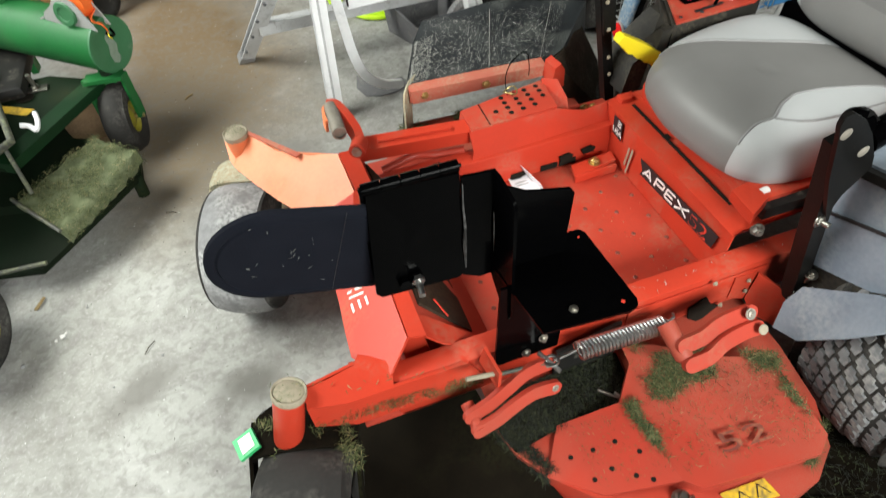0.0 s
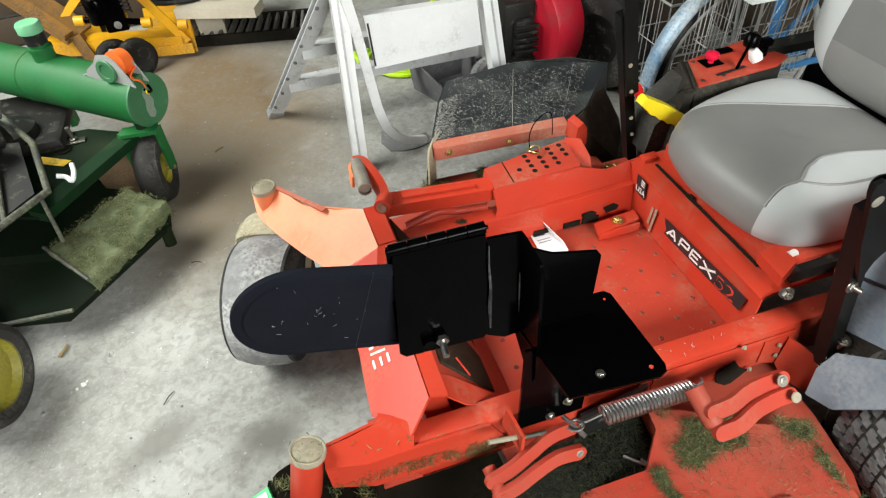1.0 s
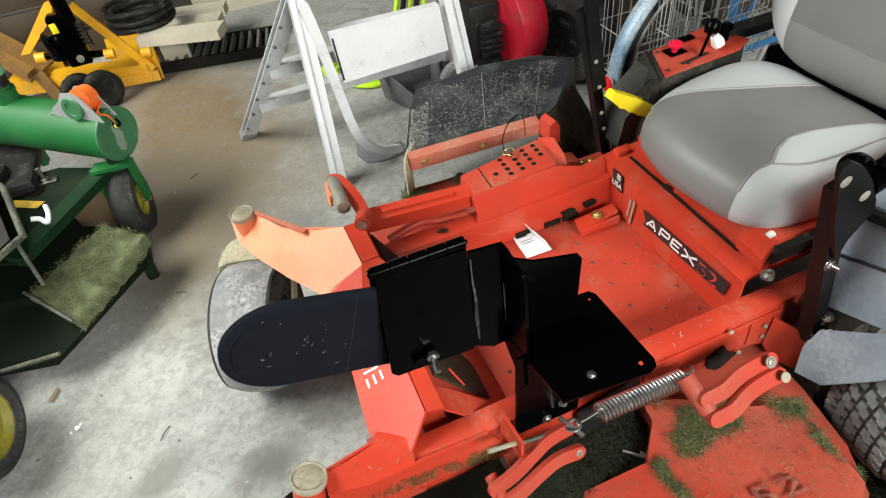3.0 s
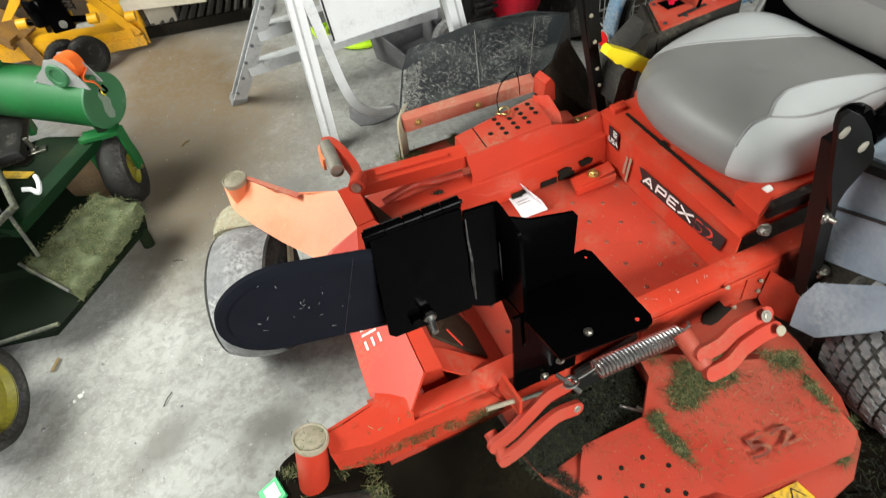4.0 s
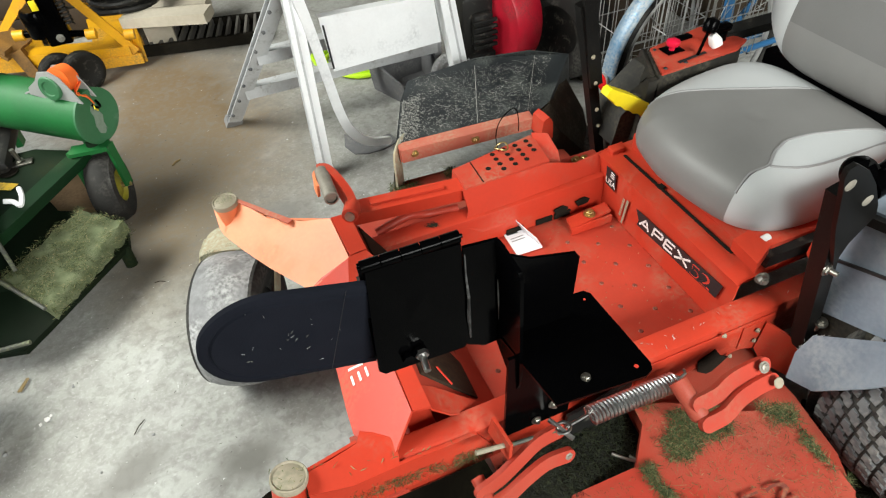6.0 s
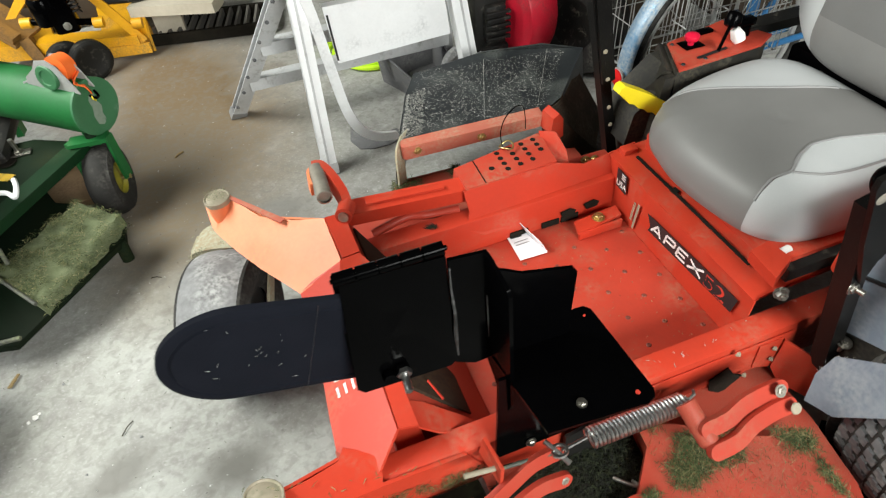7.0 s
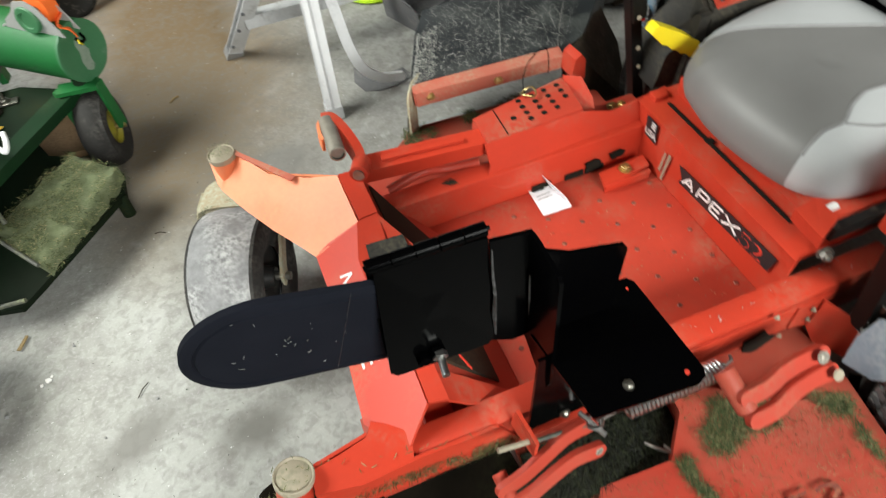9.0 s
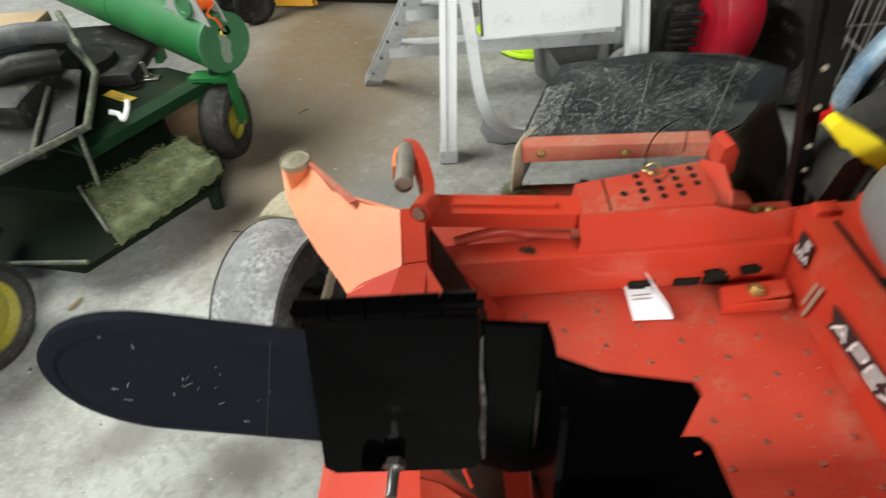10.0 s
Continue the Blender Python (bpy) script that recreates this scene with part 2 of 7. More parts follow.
M["card"] = mat("brown_cardboard", (0.40, 0.26, 0.14), (0.32, 0.20, 0.11), 0.85, scale=14, dust=(0.24, 0.16, 0.09), dust_at=0.56, dust_scale=9)
M["tan"] = mat("tan_board", (0.34, 0.25, 0.15), (0.26, 0.19, 0.11), 0.85)
M["grey"] = mat("grey_plastic", (0.25, 0.25, 0.25), (0.20, 0.20, 0.20), 0.6)
# near-black fill: the dark depth of holes, gaps and notches painted on
M["dirt"] = mat("near_black_fill", (0.010, 0.009, 0.007), (0.018, 0.015, 0.011), 0.95, scale=30, bump=0.8, spec=0.1)


def concrete():
    m = bpy.data.materials.new("stained_concrete")
    m.use_nodes = True
    n, l = m.node_tree.nodes, m.node_tree.links
    b = n["Principled BSDF"]
    tc = n.new("ShaderNodeTexCoord")

    def nz(s, detail, dist=0.0):
        t = n.new("ShaderNodeTexNoise")
        t.inputs["Scale"].default_value, t.inputs["Detail"].default_value, t.inputs["Distortion"].default_value = s, detail, dist
        l.new(tc.outputs["Object"], t.inputs["Vector"])
        return t.outputs["Fac"]

    def ramp(src, lo, hi, most=1.0):
        r = n.new("ShaderNodeMapRange")
        r.inputs["To Max"].default_value = most
        r.inputs["From Min"].default_value, r.inputs["From Max"].default_value = lo, hi
        l.new(src, r.inputs["Value"])
        return r.outputs[0]

    def mixc(fac, a, c):
        x = n.new("ShaderNodeMix")
        x.data_type = "RGBA"
        l.new(fac, x.inputs[0])
        if isinstance(a, tuple):
            x.inputs[6].default_value = (*a, 1)
        else:
            l.new(a, x.inputs[6])
        x.inputs[7].default_value = (*c, 1)
        return x.outputs[2]

    def blot(x, y, sx, sy, turn, wob):
        """A soft-edged patch round a place on the floor, its rim made uneven by noise."""
        mp = n.new("ShaderNodeMapping")
        mp.vector_type = "TEXTURE"
        mp.inputs["Location"].default_value = (x - 1.05, y - 0.5, 0.1)
        mp.inputs["Rotation"].default_value = (0, 0, radians(turn))
        mp.inputs["Scale"].default_value = (sx, sy, 1)
        l.new(tc.outputs["Object"], mp.inputs["Vector"])
        ln = n.new("ShaderNodeVectorMath")
        ln.operation = "LENGTH"
        l.new(mp.outputs[0], ln.inputs[0])
        ma = n.new("ShaderNodeMath")
        ma.operation = "MULTIPLY_ADD"
        ma.inputs[1].default_value = wob
        l.new(nz(6.0, 7, 0.8), ma.inputs[0])
        l.new(ln.outputs["Value"], ma.inputs[2])
        return ramp(ma.outputs[0], 1.1 + wob * 0.5, 0.35 + wob * 0.5)

    c = mixc(ramp(nz(1.3, 6, 0.6), 0.38, 0.66), (0.405, 0.41, 0.385), (0.275, 0.273, 0.252))
    c = mixc(ramp(nz(4.5, 9, 1.0), 0.50, 0.76), c, (0.225, 0.217, 0.198))
    c = mixc(ramp(nz(2.2, 7, 1.6), 0.55, 0.78), c, (0.49, 0.49, 0.475))
    c = mixc(ramp(nz(13, 8, 0.8), 0.50, 0.70), c, (0.296, 0.290, 0.276))
    c = mixc(ramp(nz(24, 8, 0.3), 0.60, 0.85), c, (0.50, 0.50, 0.485))
    c = mixc(ramp(nz(130, 6, 0.2), 0.52, 0.68, 0.35), c, (0.50, 0.50, 0.49))
    # darker patches: a wide brown one behind the machines, greyer ones before them
    c = mixc(blot(-0.16, 1.62, 0.52, 1.05, 8, 0.45), c, (0.185, 0.132, 0.078))
    c = mixc(blot(-0.22, 1.00, 0.30, 0.62, -5, 0.5), c, (0.20, 0.160, 0.112))
    c = mixc(blot(-0.13, -0.06, 0.10, 0.07, 10, 0.8), c, (0.20, 0.196, 0.18))
    c = mixc(blot(-0.38, 0.02, 0.12, 0.06, 30, 1.0), c, (0.225, 0.22, 0.204))
    c = mixc(blot(0.10, 0.75, 0.14, 0.10, 0, 1.0), c, (0.232, 0.224, 0.208))
    # fine mottling, drag marks, dark pits and chalky specks
    c = mixc(ramp(nz(46, 10, 0.6), 0.46, 0.66, 0.42), c, (0.185, 0.178, 0.162))
    st = n.new("ShaderNodeMapping")
    st.inputs["Rotation"].default_value, st.inputs["Scale"].default_value = (0, 0, radians(33)), (3.0, 60.0, 1.0)
    l.new(tc.outputs["Object"], st.inputs["Vector"])
    sn = n.new("ShaderNodeTexNoise")
    sn.inputs["Scale"].default_value, sn.inputs["Detail"].default_value = 1.0, 5
    l.new(st.outputs[0], sn.inputs["Vector"])
    c = mixc(ramp(sn.outputs["Fac"], 0.60, 0.74, 0.30), c, (0.20, 0.196, 0.182))
    c = mixc(ramp(nz(38, 6), 0.66, 0.76, 0.8), c, (0.190, 0.182, 0.168))
    c = mixc(ramp(nz(75, 4, 0.3), 0.72, 0.76), c, (0.60, 0.60, 0.59))
    l.new(c, b.inputs["Base Color"])
    rr = n.new("ShaderNodeMapRange")
    rr.inputs["From Min"].default_value, rr.inputs["From Max"].default_value = 0.25, 0.75
    rr.inputs["To Min"].default_value, rr.inputs["To Max"].default_value = 0.95, 0.72
    l.new(nz(3, 5), rr.inputs["Value"])
    l.new(rr.outputs[0], b.inputs["Roughness"])
    b.inputs["Specular IOR Level"].default_value = 0.2
    bp = n.new("ShaderNodeBump")
    bp.inputs["Strength"].default_value, bp.inputs["Distance"].default_value = 0.25, 0.002
    l.new(nz(90, 5), bp.inputs["Height"])
    l.new(bp.outputs[0], b.inputs["Normal"])
    return m


M["concrete"] = concrete()


# ---- mesh helpers ----
def thing(name, at, label, category, group="", kind=""):
    ob = new(name)
    ob.location = at
    ob["base"] = list(at)
    return tagged(ob, label, category, group, kind)


def finish(bm, smooth=40):
    bmesh.ops.recalc_face_normals(bm, faces=bm.faces)
    lim = radians(smooth)
    for f in bm.faces:
        f.smooth = True
    for e in bm.edges:
        e.smooth = len(e.link_faces) == 2 and e.calc_face_angle(0) < lim


def part(name, bm, material, parent, label="", smooth=40):
    """One mesh, given in world coordinates, linked under a thing or a part."""
    finish(bm, smooth)
    me = bpy.data.meshes.new(name)
    bm.to_mesh(me)
    bm.free()
    root = parent
    while root.parent:
        root = root.parent
    me.transform(Matrix.Translation(-Vector(root["base"])))
    mats = material if isinstance(material, (list, tuple)) else [material]
    for q in mats:
        me.materials.append(M[q])
    ob = new(name, me)
    ob.parent = parent
    if label:
        ob["label"] = label
    return ob


def solid(name, bm, material, label, category, kind="", group="", smooth=40):
    """A thing of one mesh, in world coordinates, with its origin at its base."""
    finish(bm, smooth)
    vs = [v.co for v in bm.verts]
    c = Vector(((min(v.x for v in vs) + max(v.x for v in vs)) / 2, (min(v.y for v in vs) + max(v.y for v in vs)) / 2, min(v.z for v in vs)))
    me = bpy.data.meshes.new(name)
    bm.to_mesh(me)
    bm.free()
    me.transform(Matrix.Translation(-c))
    mats = material if isinstance(material, (list, tuple)) else [material]
    for q in mats:
        me.materials.append(M[q])
    ob = new(name, me)
    ob.location = c
    return tagged(ob, label, category, group, kind)


def bm_join(*bms):
    out = bmesh.new()
    for b in bms:
        me = bpy.data.meshes.new("tmp")
        b.to_mesh(me)
        out.from_mesh(me)
        bpy.data.meshes.remove(me)
        b.free()
    return out


def bevel(bm, w, seg=2):
    if w > 0:
        bmesh.ops.bevel(bm, geom=[e for e in bm.edges if e.calc_face_angle(0) > 0.5], offset=w, segments=seg, affect="EDGES", profile=0.5, clamp_overlap=True)
    return bm


def box(x0, x1, y0, y1, z0, z1, w=0.003, m=None):
    bm = bmesh.new()
    bmesh.ops.create_cube(bm, size=1.0)
    bmesh.ops.transform(bm, matrix=Matrix.Translation(((x0 + x1) / 2, (y0 + y1) / 2, (z0 + z1) / 2)) @ Matrix.Diagonal((x1 - x0, y1 - y0, z1 - z0, 1)), verts=bm.verts)
    bevel(bm, w)
    if m:
        bmesh.ops.transform(bm, matrix=m, verts=bm.verts)
    return bm


def sheet(pts, thick, w=0.0015):
    """A plate with the outline pts, thickened against its normal."""
    bm = bmesh.new()
    ps = [Vector(p) for p in pts]
    nrm = Vector((0, 0, 0))
    for i, p in enumerate(ps):
        q = ps[(i + 1) % len(ps)]
        nrm += p.cross(q)
    nrm.normalize()
    top = [bm.verts.new(p) for p in ps]
    low = [bm.verts.new(p - nrm * thick) for p in ps]
    bm.faces.new(top)
    bm.faces.new(low[::-1])
    for i in range(len(ps)):
        j = (i + 1) % len(ps)
        bm.faces.new((top[j], top[i], low[i], low[j]))
    return bevel(bm, w, 1)


def ring_basis(d):
    d = d.normalized()
    u = d.cross(Vector((0, 0, 1)))
    if u.length < 1e-3:
        u = Vector((1, 0, 0))
    u.normalize()
    return u, d.cross(u).normalized()


def tube(pts, r, seg=10, caps=True):
    """A round bar along the points; r may be a list."""
    bm = bmesh.new()
    ps = [Vector(p) for p in pts]
    rs = r if isinstance(r, (list, tuple)) else [r] * len(ps)
    rings = []
    u = None
    for i, p in enumerate(ps):
        d = (ps[min(i + 1, len(ps) - 1)] - ps[max(i - 1, 0)]).normalized()
        if u is None:
            u, v = ring_basis(d)
        else:
            u = (u - d * u.dot(d)).normalized()
            v = d.cross(u)
        rings.append([bm.verts.new(p + (u * math.cos(a) + v * math.sin(a)) * rs[i]) for a in (2 * math.pi * k / seg for k in range(seg))])
    for a, b in zip(rings, rings[1:]):
        for k in range(seg):
            bm.faces.new((a[k], a[(k + 1) % seg], b[(k + 1) % seg], b[k]))
    if caps:
        bm.faces.new(rings[0][::-1])
        bm.faces.new(rings[-1])
    return bm


def smooth_path(pts, n=6):
    """Catmull-Rom through the points."""
    ps = [Vector(p) for p in pts]
    out = []
    for i in range(len(ps) - 1):
        a, b, c, d = ps[max(i - 1, 0)], ps[i], ps[i + 1], ps[min(i + 2, len(ps) - 1)]
        for k in range(n):
            t = k / n
            out.append(0.5 * (2 * b + (c - a) * t + (2 * a - 5 * b + 4 * c - d) * t * t + (3 * b - a - 3 * c + d) * t ** 3))
    out.append(ps[-1])
    return out


def lathe(profile, seg, m):
    """A body of revolution about z, profile rows (radius, height), then moved by m."""
    bm = bmesh.new()
    rings = []
    for r, z in profile:
        if r < 1e-5:
            rings.append([bm.verts.new((0, 0, z))])
        else:
            rings.append([bm.verts.new((r * math.cos(2 * math.pi * k / seg), r * math.sin(2 * math.pi * k / seg), z)) for k in range(seg)])
    for a, b in zip(rings, rings[1:]):
        for k in range(seg):
            p, q = (k % len(a), (k + 1) % len(a)), (k % len(b), (k + 1) % len(b))
            f = [a[p[0]], a[p[1]], b[q[1]], b[q[0]]]
            f = [x for i, x in enumerate(f) if x not in f[:i]]
            if len(f) > 2:
                bm.faces.new(f)
    bmesh.ops.transform(bm, matrix=m, verts=bm.verts)
    return bm


def axis_m(at, d):
    """The pose that puts z along d at the place."""
    return Matrix.Translation(at) @ Vector(d).to_track_quat("Z", "Y").to_matrix().to_4x4()


def bolt(at, d, r=0.009, h=0.008, seg=6):
    """A hexagon head on a washer with a shank end."""
    m = axis_m(at, d)
    return bm_join(lathe([(0, 0), (r * 1.35, 0), (r * 1.35, 0.0018), (0, 0.0018)], 16, m), lathe([(0, 0.0018), (r, 0.0018), (r, h * 0.85), (r * 0.86, h), (0, h)], seg, m), lathe([(0, h), (r * 0.5, h), (r * 0.45, h * 1.4), (0, h * 1.4)], 10, m))


def tyre_profile(r, w, ri, crown=0.012, n=8):
    pr = [(ri, -w * 0.38), (ri + (r - ri) * 0.45, -w * 0.5), (r - 0.03, -w * 0.495), (r - 0.012, -w * 0.44)]
    for k in range(n + 1):
        z = -w * 0.40 + w * 0.8 * k / n
        pr.append((r - crown * (abs(z) / (w * 0.4)) ** 2.5, z))
    pr += [(r - 0.012, w * 0.44), (r - 0.03, w * 0.495), (ri + (r - ri) * 0.45, w * 0.5), (ri, w * 0.38)]
    return pr


def text_mesh(s, size, m, depth=0.0006):
    """Flat lettering with the built-in font; x along the line, y up the letters, in the pose m."""
    cu = bpy.data.curves.new("lettering", "FONT")
    cu.body, cu.size, cu.extrude = s, size, depth
    ob = bpy.data.objects.new("lettering", cu)
    scene.collection.objects.link(ob)
    dg = bpy.context.evaluated_depsgraph_get()
    me = bpy.data.meshes.new_from_object(ob.evaluated_get(dg))
    bm = bmesh.new()
    bm.from_mesh(me)
    bpy.data.objects.remove(ob)
    bpy.data.curves.remove(cu)
    bpy.data.meshes.remove(me)
    bmesh.ops.transform(bm, matrix=m, verts=bm.verts)
    return bm

# ==== BODY ====
from mathutils.bvhtree import BVHTree

# ---- the place ----
WX, WN = -2.1, 4.2
solid("floor", box(WX, 4.2, -3.2, WN, -0.1, 0.0, 0), "concrete", "stained grey concrete garage floor", "floor", "structure")
# unseen ceiling and walls, added to close the room, dark to limit bounce
solid("ceiling", box(WX - 0.2, 4.4, -3.4, 4.4, 3.5, 3.6, 0), "wall", "plain timber garage ceiling", "ceiling", "structure")
solid("wall_north", box(WX - 0.2, 4.4, 4.2, 4.4, -0.1, 3.5, 0), "wall", "plain timber garage wall", "wall", "structure")
solid("wall_east", box(4.2, 4.4, -3.2, 4.2, -0.1, 3.5, 0), "wall", "plain timber garage wall", "wall", "structure")
solid("wall_west", bm_join(box(WX - 0.2, WX, 3.4, 4.2, -0.1, 3.5, 0), box(WX - 0.2, WX, -3.2, -0.4, -0.1, 3.5, 0), box(WX - 0.2, WX, -0.4, 3.4, 3.3, 3.5, 0)), "wall", "timber garage wall with the open vehicle door", "wall", "structure")
# the opening is unseen, added to hold the fill lamp
solid("wall_south", bm_join(box(WX - 0.2, 0.1, -3.4, -3.2, -0.1, 3.5, 0), box(1.7, 4.4, -3.4, -3.2, -0.1, 3.5, 0), box(0.1, 1.7, -3.4, -3.2, 2.75, 3.5, 0), box(0.1, 1.7, -3.4, -3.2, -0.1, 1.55, 0)), "wall", "timber garage wall with an opening added for the fill lamp", "wall", "structure")
solid("ground", box(-80, WX - 0.2, -60, 60, -0.2, -0.03, 0), "tan", "bare ground outside the garage door", "ground", "structure")


def beam(p0, p1, w, h, side=(0, 1, 0), bev=0.002, hollow=0.0):
    """A bar of w by h from p0 to p1, w along side; hollow cuts a channel of that wall thickness."""
    a, b = Vector(p0), Vector(p1)
    d = (b - a).normalized()
    s = Vector(side)
    s = (s - d * s.dot(d)).normalized()
    n = d.cross(s)
    if hollow:
        t = hollow
        prof = [(-w / 2, -h / 2), (w / 2, -h / 2), (w / 2, -h / 2 + t), (-w / 2 + t, -h / 2 + t), (-w / 2 + t, h / 2 - t), (w / 2, h / 2 - t), (w / 2, h / 2), (-w / 2, h / 2)]
    else:
        prof = [(-w / 2, -h / 2), (w / 2, -h / 2), (w / 2, h / 2), (-w / 2, h / 2)]
    bm = bmesh.new()
    lo = [bm.verts.new(a + s * u + n * v) for u, v in prof]
    hi = [bm.verts.new(b + s * u + n * v) for u, v in prof]
    k = len(prof)
    bm.faces.new(lo[::-1])
    bm.faces.new(hi)
    for i in range(k):
        bm.faces.new((lo[i], lo[(i + 1) % k], hi[(i + 1) % k], hi[i]))
    return bevel(bm, bev, 1)


def strip(path, w, thick, side):
    """A flat bar of width w along side, bent along the path."""
    ps, s = [Vector(p) for p in path], Vector(side).normalized()
    bm = bmesh.new()
    rows = []
    for i, p in enumerate(ps):
        d = (ps[min(i + 1, len(ps) - 1)] - ps[max(i - 1, 0)]).normalized()
        n = d.cross(s).normalized()
        rows.append([bm.verts.new(p + s * a * w / 2 + n * b * thick / 2) for a, b in ((-1, -1), (1, -1), (1, 1), (-1, 1))])
    for a, b in zip(rows, rows[1:]):
        for k in range(4):
            bm.faces.new((a[k], a[(k + 1) % 4], b[(k + 1) % 4], b[k]))
    bm.faces.new(rows[0][::-1])
    bm.faces.new(rows[-1])
    return bevel(bm, min(0.002, thick * 0.25), 1)


# ---- riding mower ----
mower = thing("riding_mower", (0.6, -0.1, 0.0), "orange-red zero-turn riding mower, grey seat, dusted with clippings", "riding mower")
FZ = 0.262                  # floor pan
NY0, NY1 = -0.385, -0.338   # near rail
FY0, FY1 = 0.100, 0.150     # far rail

part("floor_pan", box(0.33, 0.866, NY1 + 0.001, FY0 - 0.001, FZ - 0.006, FZ, 0.001), "red_dusty", mower, "dusty red steel footwell floor")
# each dimple a darker red than the pan
for i in range(8):
    for j in range(7):
        dx, dy = 0.412 + 0.0615 * i, -0.312 + 0.0725 * j + (0.036 if i % 2 else 0)
        if dy < 0.085 and dx < 0.85:
            part("tread_dimple", lathe([(0.0055, 0), (0.004, 0.0018), (0.0028, 0.0018), (0.0022, 0.0004), (0, 0.0004)], 8, Matrix.Translation((dx, dy, FZ))), "ink_worn", mower)

# rails, with the sloped top flange of the near one
part("frame_rail", bm_join(box(0.165, 1.06, NY0, NY1, 0.235, 0.352, 0.006), box(0.62, 0.93, NY0 - 0.004, NY0, 0.262, 0.335, 0.003)), "red", mower, "red tubular frame rail")
part("frame_rail", bm_join(box(0.262, 1.06, FY0, FY1, 0.235, 0.350, 0.006)), "red", mower, "red tubular frame rail")
part("frame_crossmember", box(0.20, 0.25, NY1, FY0, 0.25, 0.33, 0.006), "red", mower)
part("rail_hanger", bm_join(sheet([(0.906, -0.396, 0.326), (0.985, -0.462, 0.268), (0.979, -0.462, 0.172), (0.915, -0.415, 0.215), (0.904, -0.396, 0.245)][::-1], 0.006, 0.002), sheet([(0.855, -0.392, 0.330), (0.906, -0.392, 0.330), (0.906, -0.392, 0.240), (0.86, -0.392, 0.262)][::-1], 0.006, 0.002)), "red", mower, "folded red hanger plate under the lever post")
for bx, bz in ((0.889, 0.312), (0.893, 0.277), (0.842, 0.255), (0.800, 0.345)):
    part("rail_bolt", bolt((bx, NY0 - 0.010, bz), (0, -1, 0), 0.0038, 0.004), "cap", mower)


def clump_disc(c, r, h, seg=22, seed=0):
    """A low lumpy cake of clippings."""
    rnd = random.Random(seed)
    bm = bmesh.new()
    top = bm.verts.new((c[0], c[1], c[2] + h))
    rings = []
    for k, (fr, fh) in enumerate(((0.35, 0.95), (0.7, 0.7), (0.95, 0.25), (1.0, -0.1))):
        rings.append([bm.verts.new((c[0] + r[0] * fr * math.cos(a) * (1 + 0.16 * rnd.uniform(-1, 1)), c[1] + r[1] * fr * math.sin(a) * (1 + 0.16 * rnd.uniform(-1, 1)), c[2] + h * fh * (1 + 0.3 * rnd.uniform(-1, 1)))) for a in (2 * math.pi * q / seg for q in range(seg))])
    for q in range(seg):
        bm.faces.new((top, rings[0][q], rings[0][(q + 1) % seg]))
        for a, b in zip(rings, rings[1:]):
            bm.faces.new((a[q], b[q], b[(q + 1) % seg], a[(q + 1) % seg]))
    return bm


